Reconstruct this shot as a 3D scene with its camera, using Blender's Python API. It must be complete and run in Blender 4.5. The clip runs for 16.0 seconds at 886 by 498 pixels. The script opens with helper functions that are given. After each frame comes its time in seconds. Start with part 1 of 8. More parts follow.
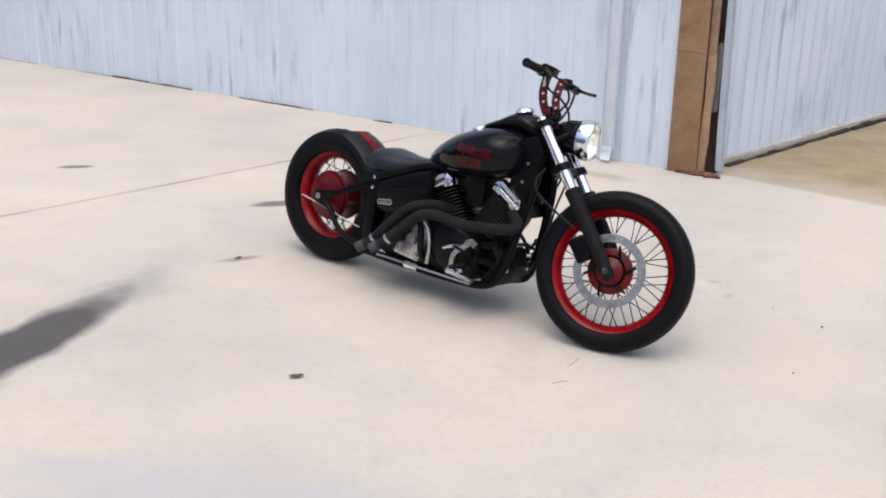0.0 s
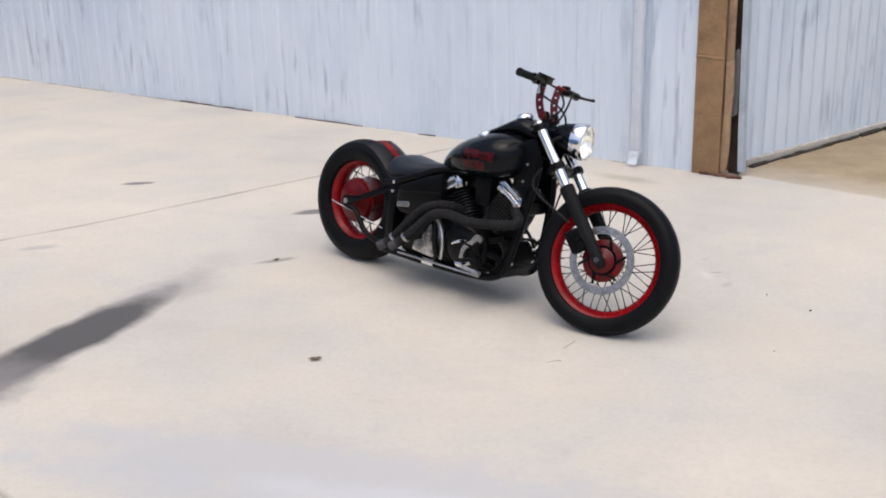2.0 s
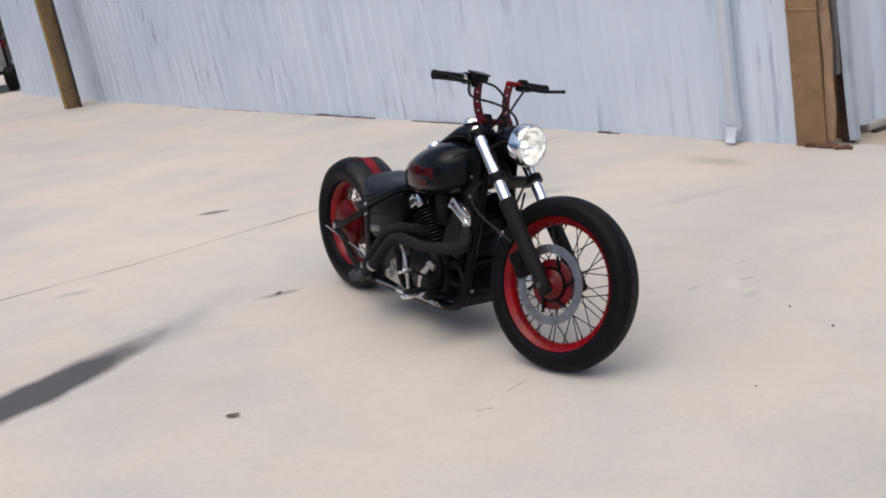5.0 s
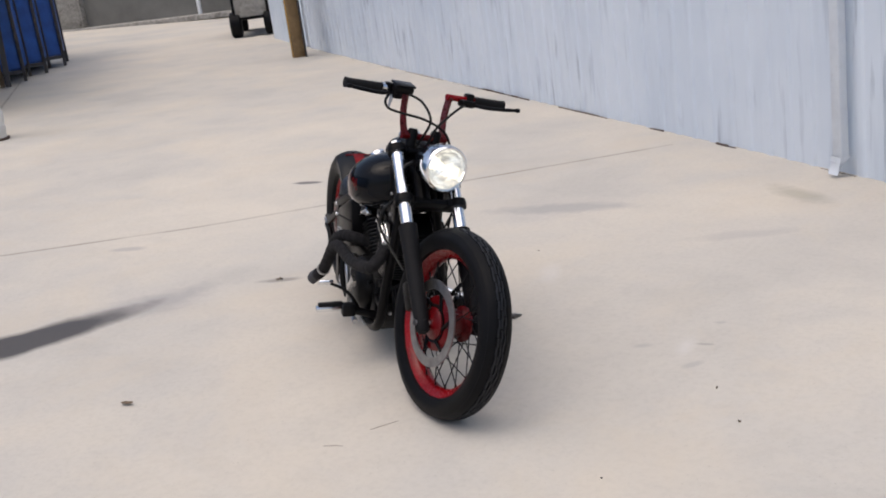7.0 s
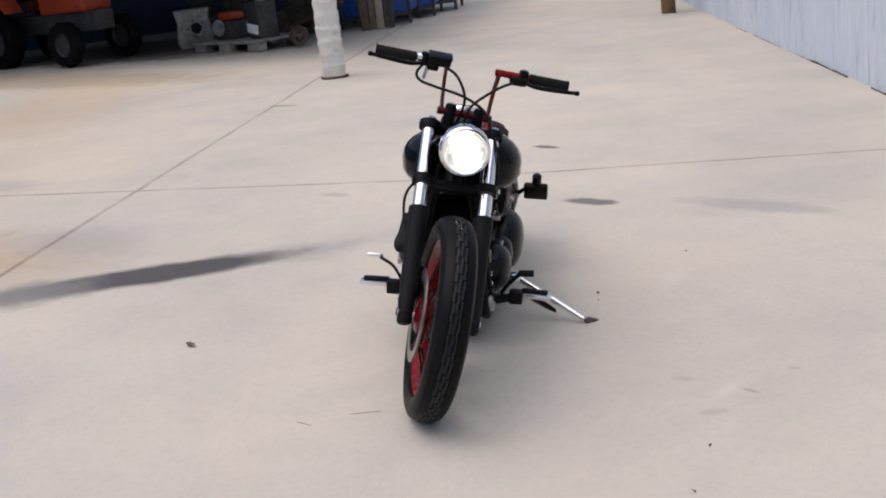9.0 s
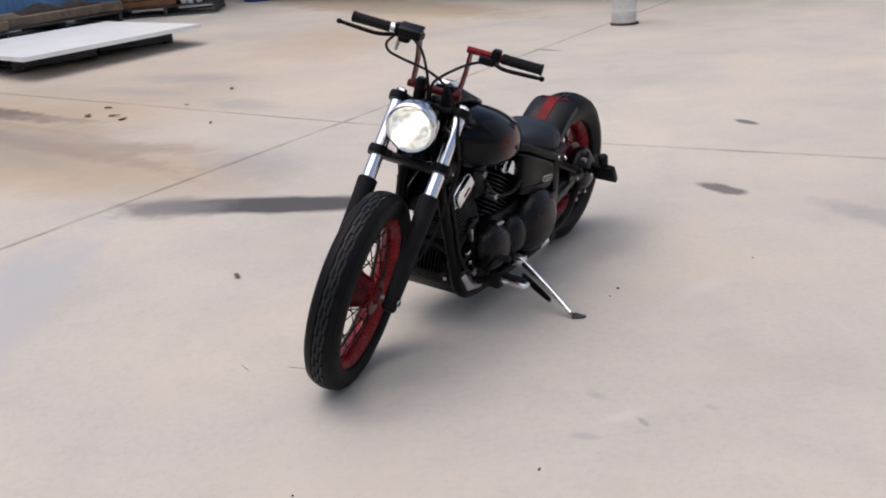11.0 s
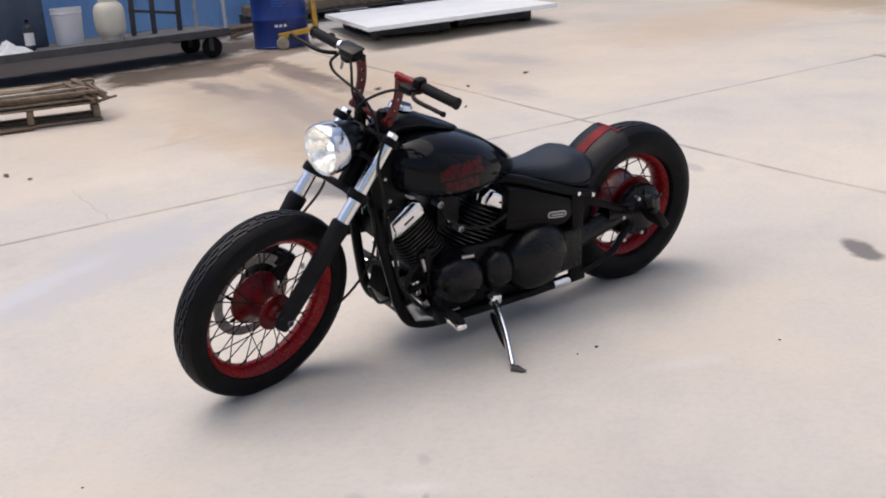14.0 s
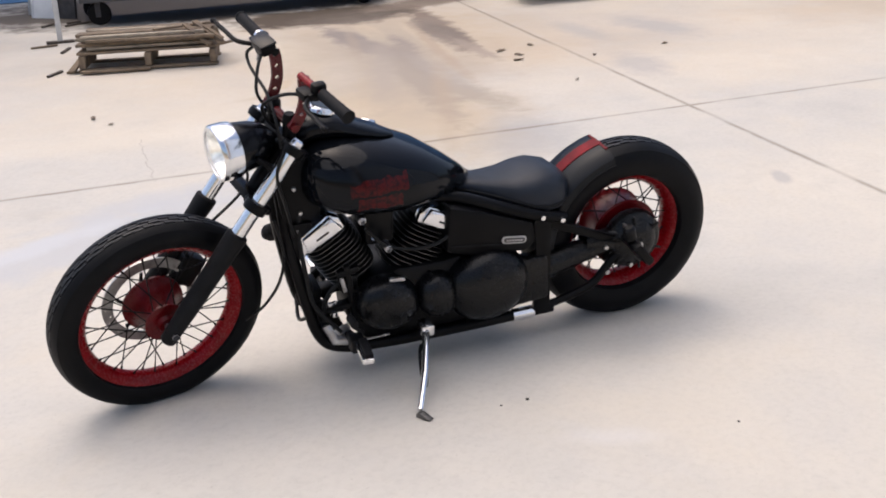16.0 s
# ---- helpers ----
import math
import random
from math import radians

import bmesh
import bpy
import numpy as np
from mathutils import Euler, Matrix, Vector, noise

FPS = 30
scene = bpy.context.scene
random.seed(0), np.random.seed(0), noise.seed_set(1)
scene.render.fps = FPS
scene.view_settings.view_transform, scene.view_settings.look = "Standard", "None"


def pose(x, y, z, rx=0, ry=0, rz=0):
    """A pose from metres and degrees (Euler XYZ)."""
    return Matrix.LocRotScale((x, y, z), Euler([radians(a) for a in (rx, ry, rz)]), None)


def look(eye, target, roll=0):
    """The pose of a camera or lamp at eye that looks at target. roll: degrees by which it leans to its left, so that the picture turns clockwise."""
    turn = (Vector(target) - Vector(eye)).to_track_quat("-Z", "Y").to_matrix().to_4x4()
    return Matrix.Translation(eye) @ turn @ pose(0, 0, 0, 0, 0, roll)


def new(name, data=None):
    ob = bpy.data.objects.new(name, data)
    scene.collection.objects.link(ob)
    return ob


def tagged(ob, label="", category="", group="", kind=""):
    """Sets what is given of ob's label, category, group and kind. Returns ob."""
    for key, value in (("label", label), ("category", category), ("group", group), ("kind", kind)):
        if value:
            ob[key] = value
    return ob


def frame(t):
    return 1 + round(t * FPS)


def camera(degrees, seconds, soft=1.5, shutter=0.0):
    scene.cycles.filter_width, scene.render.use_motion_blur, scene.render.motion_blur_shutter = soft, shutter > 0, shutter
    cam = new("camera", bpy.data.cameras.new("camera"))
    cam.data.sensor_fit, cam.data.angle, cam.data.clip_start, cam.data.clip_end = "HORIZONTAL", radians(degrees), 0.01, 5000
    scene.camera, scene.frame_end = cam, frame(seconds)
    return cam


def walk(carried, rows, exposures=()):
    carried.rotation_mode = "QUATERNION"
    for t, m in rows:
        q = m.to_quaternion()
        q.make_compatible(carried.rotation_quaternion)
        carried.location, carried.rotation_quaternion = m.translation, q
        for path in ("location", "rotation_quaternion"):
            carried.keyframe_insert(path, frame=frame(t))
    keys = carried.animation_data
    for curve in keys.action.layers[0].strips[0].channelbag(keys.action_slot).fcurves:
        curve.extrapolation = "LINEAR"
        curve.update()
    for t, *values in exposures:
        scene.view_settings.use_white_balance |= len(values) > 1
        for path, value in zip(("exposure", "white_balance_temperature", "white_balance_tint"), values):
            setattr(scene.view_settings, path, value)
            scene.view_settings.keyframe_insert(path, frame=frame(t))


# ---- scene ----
cam = camera(44.0, 16.0, 1.9)
EXPOSURES = [(0.0, 0.25, 6450, 11), (1.5, 0.21, 6450, 11), (3.5, 0.05, 6450, 11), (7.0, -0.05, 6500, 11.5), (9.0, -0.10, 6500, 13), (12.5, -0.03, 6500, 14), (14.5, 0.20, 6500, 13.5), (16.0, 0.31, 6500, 13)]
PATH = [
    (0, (0.15, -0.447, 1.746), (0.093, 1.452, 1.121), 1.3),
    (0.5, (0.236, -0.637, 1.771), (0.169, 1.265, 1.158), -0.3),
    (1, (0.305, -0.794, 1.795), (0.192, 1.111, 1.194), -1.5),
    (1.5, (0.364, -0.87, 1.798), (0.213, 1.041, 1.228), -2.1),
    (2, (0.513, -0.871, 1.781), (0.3, 1.027, 1.189), -1.3),
    (2.5, (0.706, -0.843, 1.765), (0.408, 1.04, 1.162), -2.5),
    (3, (0.859, -0.727, 1.746), (0.449, 1.153, 1.203), -5.8),
    (3.5, (1.008, -0.519, 1.713), (0.603, 1.35, 1.127), -3.9),
    (3.7, (1.1, -0.446, 1.727), (0.66, 1.411, 1.13), -5.9),
    (5.8, (2.359, 0.409, 1.631), (1.409, 2.059, 1.017), -8.3),
    (6, (2.497, 0.502, 1.632), (1.481, 2.107, 1.004), -7.7),
    (6.5, (2.734, 0.751, 1.589), (1.653, 2.326, 0.998), -7.4),
    (7, (2.931, 1.045, 1.583), (1.726, 2.539, 1.019), -7.8),
    (7.5, (3.185, 1.302, 1.527), (1.78, 2.609, 0.961), -8.7),
    (8, (3.364, 1.625, 1.51), (1.852, 2.789, 0.909), -8.4),
    (8.5, (3.445, 2.003, 1.473), (1.887, 3.102, 0.869), -5.6),
    (9, (3.633, 2.307, 1.442), (1.925, 3.19, 0.893), -7.0),
    (9.2, (3.69, 2.465, 1.439), (1.935, 3.243, 0.878), -5.5),
    (11.3, (4.041, 3.908, 1.41), (2.131, 4.036, 0.831), -6.6),
    (11.5, (4.031, 4.033, 1.4), (2.117, 4.12, 0.825), -7.2),
    (12, (3.994, 4.381, 1.404), (2.086, 4.286, 0.813), -4.9),
    (12.5, (3.994, 4.699, 1.399), (2.081, 4.471, 0.862), -6.2),
    (13, (3.965, 5.022, 1.422), (2.096, 4.612, 0.839), -4.8),
    (13.2, (3.986, 5.139, 1.378), (2.128, 4.661, 0.812), -5.6),
    (13.5, (3.841, 5.265, 1.4), (2.014, 4.71, 0.805), -5.4),
    (14, (3.646, 5.49, 1.432), (1.852, 4.82, 0.856), -4.4),
    (14.5, (3.442, 5.735, 1.435), (1.728, 4.91, 0.819), -3.4),
    (15, (3.325, 5.949, 1.478), (1.668, 5.021, 0.85), -3.3),
    (15.5, (3.06, 6.03, 1.482), (1.471, 5.001, 0.836), -1.4),
    (16, (2.806, 6.132, 1.505), (1.219, 5.109, 0.846), -2.5),
]
walk(cam, [(t, look(eye, target, roll)) for t, eye, target, roll in PATH], EXPOSURES)

# ---- light ----
world = bpy.data.worlds.new("overcast_sky")
scene.world = world
world.use_nodes = True
wn, wl = world.node_tree.nodes, world.node_tree.links
sky = wn.new("ShaderNodeTexSky")
sky.sky_type = "NISHITA"
sky.sun_disc = False
sky.sun_elevation, sky.sun_rotation = radians(70), radians(200)
sky.air_density, sky.dust_density, sky.ozone_density = 1.0, 4.0, 1.0
wl.new(sky.outputs["Color"], wn["Background"].inputs["Color"])
wn["Background"].inputs["Strength"].default_value = 0.15
SUN = bpy.data.lights.new("sun", "SUN")
SUN.energy, SUN.angle, SUN.color = 1.5, radians(80), (1.0, 0.92, 0.82)
sun = new("sun", SUN)
sun.matrix_world = look((1.7, -2.4, 12), (0, 0, 0))


# ---- materials ----
def principled(name):
    m = bpy.data.materials.new(name)
    m.use_nodes = True
    return m, m.node_tree.nodes, m.node_tree.links, m.node_tree.nodes["Principled BSDF"]


def ramp(n, stops):
    r = n.new("ShaderNodeValToRGB")
    e = r.color_ramp.elements
    e[0].position, e[0].color = stops[0][0], (*stops[0][1], 1)
    e[1].position, e[1].color = stops[-1][0], (*stops[-1][1], 1)
    for p, c in stops[1:-1]:
        k = e.new(p)
        k.color = (*c, 1)
    return r


def noise_tex(n, l, scale, detail=5.0, rough=0.6, vec=None, distortion=0.0):
    t = n.new("ShaderNodeTexNoise")
    t.inputs["Scale"].default_value, t.inputs["Detail"].default_value = scale, detail
    t.inputs["Roughness"].default_value, t.inputs["Distortion"].default_value = rough, distortion
    if vec is not None:
        l.new(vec, t.inputs["Vector"])
    return t


def math_node(n, l, op, a, b=None, clamp=False):
    k = n.new("ShaderNodeMath")
    k.operation, k.use_clamp = op, clamp
    for i, v in enumerate((a, b)):
        if v is None:
            continue
        if isinstance(v, (int, float)):
            k.inputs[i].default_value = v
        else:
            l.new(v, k.inputs[i])
    return k.outputs[0]


def mix_color(n, l, fac, a, b, mode="MIX"):
    k = n.new("ShaderNodeMix")
    k.data_type, k.blend_type = "RGBA", mode
    for sock, v in ((k.inputs[0], fac), (k.inputs[6], a), (k.inputs[7], b)):
        if isinstance(v, (int, float)):
            sock.default_value = v
        elif isinstance(v, tuple):
            sock.default_value = (*v, 1)
        else:
            l.new(v, sock)
    return k.outputs[2]


def plain(name, color, rough=0.5, metal=0.0, vary=0.25, scale=14.0, bump=0.1, coat=0.0, fine=160.0, dirt=None, spec=None):
    """A surface with grain at two scales: a broad drift of tone and a fine speckle that also roughens it."""
    m, n, l, p = principled(name)
    co = n.new("ShaderNodeTexCoord").outputs["Object"]
    big = noise_tex(n, l, scale, 6, 0.65, co)
    small = noise_tex(n, l, fine, 3, 0.6, co)
    lo = tuple(max(0, c * (1 - vary)) for c in color)
    hi = tuple(min(1, c * (1 + vary)) for c in color)
    r = ramp(n, [(0.3, lo), (0.7, hi)])
    l.new(big.outputs["Fac"], r.inputs["Fac"])
    col = r.outputs["Color"]
    if dirt:
        spots = noise_tex(n, l, scale * 0.45, 8, 0.75, co)
        f = ramp(n, [(0.52, (0, 0, 0)), (0.68, (1, 1, 1))])
        l.new(spots.outputs["Fac"], f.inputs["Fac"])
        col = mix_color(n, l, f.outputs["Color"], col, dirt)
    l.new(col, p.inputs["Base Color"])
    rr = math_node(n, l, "MULTIPLY_ADD", small.outputs["Fac"], 0.25)
    rr.node.inputs[2].default_value = rough - 0.12
    l.new(rr, p.inputs["Roughness"])
    p.inputs["Metallic"].default_value = metal
    p.inputs["Coat Weight"].default_value = coat
    p.inputs["Specular IOR Level"].default_value = (0.15 if max(color) < 0.03 else 0.5) if spec is None else spec
    p.inputs["Coat Roughness"].default_value = 0.05
    if bump:
        b = n.new("ShaderNodeBump")
        b.inputs["Strength"].default_value, b.inputs["Distance"].default_value = bump, 0.002
        l.new(small.outputs["Fac"], b.inputs["Height"])
        l.new(b.outputs["Normal"], p.inputs["Normal"])
    return m


GLOSS_BLACK = plain("black_lacquer", (0.003, 0.0035, 0.005), 0.22, 0, 0.3, 9, 0.01, spec=0.20)
SATIN_BLACK = plain("satin_black_paint", (0.0028, 0.0028, 0.0034), 0.36, 0, 0.35, 12, 0.03, spec=0.12)
FLAT_BLACK = plain("flat_black_paint", (0.007, 0.007, 0.008), 0.6, 0, 0.3, 18, 0.08)
ENGINE_BLACK = plain("engine_black", (0.0034, 0.0034, 0.004), 0.40, 0.0, 0.4, 25, 0.05, spec=0.17)
RUBBER = plain("tyre_rubber", (0.0042, 0.0044, 0.0054), 0.46, 0, 0.3, 12, 0.05, dirt=(0.0062, 0.0062, 0.007), spec=0.11)
TREAD_TOP = plain("worn_tread", (0.0115, 0.0125, 0.0155), 0.50, 0, 0.3, 14, 0.12, dirt=(0.017, 0.0175, 0.020), spec=0.28)
GRIP_RUBBER = plain("grip_rubber", (0.008, 0.008, 0.009), 0.62, 0, 0.3, 30, 0.2)
CHROME = plain("chrome", (0.82, 0.83, 0.85), 0.14, 1.0, 0.06, 12, 0.0)
COVER_BLACK = plain("cast_cover_black", (0.0026, 0.0028, 0.0034), 0.29, 0, 0.3, 9, 0.010, spec=0.27)
FIN_GREY = plain("machined_fin", (0.006, 0.006, 0.0065), 0.45, 0.0, 0.4, 40, 0.05, spec=0.3)
FIN_EDGE = plain("bare_fin_edge", (0.11, 0.107, 0.105), 0.38, 0.8, 0.4, 40, 0.05)
FOOT_STEEL = plain("scuffed_steel", (0.10, 0.095, 0.09), 0.42, 0.7, 0.4, 50, 0.1)
DISC_STEEL = plain("brake_disc_steel", (0.37, 0.36, 0.35), 0.40, 1.0, 0.25, 40, 0.1)
DULL_ALLOY = plain("dull_polished_alloy", (0.46, 0.455, 0.45), 0.30, 1.0, 0.45, 34, 0.25, dirt=(0.12, 0.115, 0.11))
STEEL = plain("brushed_steel", (0.50, 0.50, 0.51), 0.36, 1.0, 0.25, 30, 0.1)
RED_RIM = plain("red_enamel", (0.20, 0.0024, 0.0050), 0.26, 0, 0.35, 9, 0.02, spec=0.24)
OXBLOOD = plain("oxblood_enamel", (0.085, 0.004, 0.006), 0.30, 0, 0.35, 16, 0.02, spec=0.35)
RED_DARK = plain("dark_red_enamel", (0.092, 0.0022, 0.0038), 0.30, 0.0, 0.45, 13, 0.03, spec=0.24)
LEATHER = plain("seat_vinyl", (0.013, 0.017, 0.025), 0.42, 0, 0.25, 20, 0.25, fine=420, spec=0.28)
WRAP = plain("heat_wrap", (0.015, 0.0145, 0.0155), 0.85, 0, 0.4, 40, 0.6, fine=260)
GREY_LABEL = plain("pale_label", (0.70, 0.70, 0.68), 0.5, 0, 0.1, 20, 0.02)
CABLE = plain("cable_sheath", (0.012, 0.012, 0.012), 0.45, 0, 0.2, 30, 0.02)
RUST = plain("rusty_painted_steel", (0.30, 0.185, 0.095), 0.75, 0.0, 0.3, 4.5, 0.3, dirt=(0.16, 0.085, 0.045))
RUST_PALE = plain("pale_rust_scale", (0.34, 0.225, 0.135), 0.8, 0.0, 0.3, 7, 0.4, dirt=(0.17, 0.10, 0.06))
RUST_RED = plain("red_rust", (0.12, 0.055, 0.035), 0.85, 0.0, 0.4, 12, 0.4)
TRIM_BLUE = plain("pale_trim_paint", (0.40, 0.45, 0.51), 0.55, 0.0, 0.15, 3, 0.1, dirt=(0.20, 0.20, 0.21))
RUST_DARK = plain("dark_rust", (0.075, 0.048, 0.036), 0.8, 0.0, 0.5, 7, 0.4)
GALV = plain("galvanised_trim", (0.42, 0.44, 0.46), 0.55, 0.3, 0.2, 6, 0.1, dirt=(0.25, 0.24, 0.23))
WHITE_PAINT = plain("white_paint", (0.74, 0.76, 0.78), 0.5, 0, 0.08, 5, 0.06, dirt=(0.62, 0.63, 0.63))
WHITE_SHEET = plain("white_sheet_metal", (0.89, 0.91, 0.895), 0.4, 0, 0.05, 2.2, 0.03)
WRAP_WHITE = plain("white_wrap", (0.62, 0.61, 0.58), 0.7, 0, 0.15, 5, 0.4, dirt=(0.36, 0.35, 0.33))
WOOD_GREY = plain("weathered_timber", (0.185, 0.135, 0.088), 0.85, 0, 0.45, 9, 0.5, dirt=(0.12, 0.09, 0.07))
WOOD_WARM = plain("brown_board", (0.11, 0.075, 0.045), 0.8, 0, 0.35, 6, 0.3)
DRUM_BLUE = plain("blue_drum_paint", (0.008, 0.034, 0.20), 0.38, 0.0, 0.3, 5, 0.06, dirt=(0.02, 0.05, 0.17))
RACK_BLUE = plain("blue_rack_paint", (0.015, 0.085, 0.34), 0.5, 0.0, 0.3, 4, 0.06)
NAVY = plain("navy_container_paint", (0.008, 0.02, 0.065), 0.55, 0.0, 0.3, 4, 0.06)
YELLOW = plain("yellow_enamel", (0.52, 0.30, 0.03), 0.45, 0.0, 0.25, 9, 0.1, dirt=(0.30, 0.19, 0.06))
CREAM = plain("cream_cylinder_paint", (0.66, 0.62, 0.50), 0.5, 0.0, 0.1, 6, 0.04)
BUCKET = plain("white_plastic", (0.62, 0.63, 0.65), 0.5, 0.0, 0.06, 6, 0.02)
GUARD_BLACK = plain("guard_black", (0.006, 0.0075, 0.010), 0.34, 0, 0.3, 9, 0.02, spec=0.18)
RED_STRIPE = plain("faded_red_stripe", (0.145, 0.005, 0.008), 0.5, 0, 0.5, 14, 0.05, dirt=(0.10, 0.004, 0.005), spec=0.15)
ORANGE = plain("orange_red_paint", (0.36, 0.045, 0.014), 0.5, 0.0, 0.3, 6, 0.1, dirt=(0.15, 0.05, 0.03))
CASTING = plain("grey_casting", (0.32, 0.31, 0.29), 0.65, 0.3, 0.3, 10, 0.3, dirt=(0.12, 0.11, 0.10))
GREEN = plain("green_machine_paint", (0.035, 0.16, 0.10), 0.5, 0.0, 0.3, 6, 0.1)
DARK_STEEL = plain("dark_steel", (0.05, 0.05, 0.055), 0.6, 0.3, 0.4, 9, 0.2, dirt=(0.09, 0.07, 0.055))
DECK_GREY = plain("grey_deck_boards", (0.14, 0.137, 0.135), 0.75, 0.0, 0.3, 6, 0.3)
TARP = plain("dark_tarpaulin", (0.025, 0.03, 0.042), 0.6, 0.0, 0.4, 7, 0.4)
CAR_PAINT = plain("charcoal_car_paint", (0.05, 0.052, 0.056), 0.3, 0.3, 0.2, 3, 0.0, coat=0.5)
CAR_GLASS = plain("dark_glass", (0.012, 0.014, 0.016), 0.1, 0.0, 0.1, 3, 0.0)
LEAF_DRY = plain("dry_leaf", (0.13, 0.09, 0.055), 0.8, 0, 0.4, 60, 0.3)
PEBBLE = plain("dark_grit", (0.05, 0.045, 0.04), 0.85, 0, 0.4, 60, 0.3)
HEDGE = plain("hedge_leaf", (0.035, 0.055, 0.025), 0.7, 0, 0.5, 5, 0.0)
ROOF = plain("roof_sheet", (0.10, 0.10, 0.10), 0.6, 0.3, 0.2, 3, 0.1)
FAR_WALL = plain("far_render", (0.16, 0.16, 0.15), 0.8, 0, 0.3, 0.6, 0.0)


def lens_material():
    """The lit headlamp: a pale reflector bowl that glows behind clear glass."""
    m, n, l, p = principled("lit_reflector")
    co = n.new("ShaderNodeTexCoord").outputs["Object"]
    w = noise_tex(n, l, 30, 2, 0.5, co, 0.8)
    r = ramp(n, [(0.34, (0.58, 0.565, 0.52)), (0.56, (0.92, 0.91, 0.86))])
    l.new(w.outputs["Fac"], r.inputs["Fac"])
    l.new(r.outputs["Color"], p.inputs["Base Color"])
    p.inputs["Metallic"].default_value, p.inputs["Roughness"].default_value = 0.9, 0.22
    l.new(r.outputs["Color"], p.inputs["Emission Color"])
    p.inputs["Emission Strength"].default_value = 0.28
    return m


LENS = lens_material()


def bulb_material():
    m, n, l, p = principled("lit_bulb")
    p.inputs["Base Color"].default_value = (1, 0.97, 0.9, 1)
    p.inputs["Emission Color"].default_value = (1, 0.95, 0.82, 1)
    p.inputs["Emission Strength"].default_value = 3.5
    return m


BULB = bulb_material()


def glass_material():
    m, n, l, p = principled("clear_glass")
    p.inputs["Base Color"].default_value = (1, 1, 1, 1)
    p.inputs["Roughness"].default_value, p.inputs["IOR"].default_value = 0.02, 1.2
    p.inputs["Transmission Weight"].default_value = 1.0
    return m


GLASS = glass_material()


def tank_material():
    """Black lacquer with two worn rows of red lettering that can no longer be read, as plain blocks."""
    m, n, l, p = principled("tank_lacquer")
    co = n.new("ShaderNodeTexCoord").outputs["Object"]
    sep = n.new("ShaderNodeSeparateXYZ")
    l.new(co, sep.inputs[0])
    x, z = sep.outputs[0], sep.outputs[2]

    def band(v, lo, hi):
        return math_node(n, l, "MULTIPLY", math_node(n, l, "GREATER_THAN", v, lo), math_node(n, l, "LESS_THAN", v, hi))

    wob = noise_tex(n, l, 26, 3, 0.6, co)
    worn = noise_tex(n, l, 70, 4, 0.7, co)
    zz = math_node(n, l, "ADD", z, math_node(n, l, "MULTIPLY", math_node(n, l, "SUBTRACT", wob.outputs["Fac"], 0.5), 0.045))
    cell = math_node(n, l, "FRACT", math_node(n, l, "MULTIPLY", x, 30.6))
    bars = math_node(n, l, "GREATER_THAN", math_node(n, l, "ADD", cell, math_node(n, l, "MULTIPLY", wob.outputs["Fac"], 0.5)), 0.42)
    low_row = math_node(n, l, "MULTIPLY", band(zz, 0.628, 0.665), band(x, 0.866, 1.004))
    rows = math_node(n, l, "MAXIMUM", low_row, band(zz, 0.675, 0.718))
    area = math_node(n, l, "MULTIPLY", rows, band(math_node(n, l, "SUBTRACT", x, math_node(n, l, "MULTIPLY", math_node(n, l, "LESS_THAN", sep.outputs[1], 0.0), 0.020)), 0.846, 1.026))
    fade = math_node(n, l, "MULTIPLY_ADD", bars, 0.30)
    fade.node.inputs[2].default_value = 0.50
    wear = ramp(n, [(0.36, (0.12, 0.12, 0.12)), (0.60, (1, 1, 1))])
    l.new(worn.outputs["Fac"], wear.inputs["Fac"])
    f = math_node(n, l, "MULTIPLY", math_node(n, l, "MULTIPLY", area, fade), wear.outputs["Color"])
    l.new(mix_color(n, l, f, (0.004, 0.005, 0.007), (0.096, 0.0058, 0.006)), p.inputs["Base Color"])
    p.inputs["Roughness"].default_value = 0.09
    p.inputs["Specular IOR Level"].default_value = 0.16
    return m


TANK = tank_material()


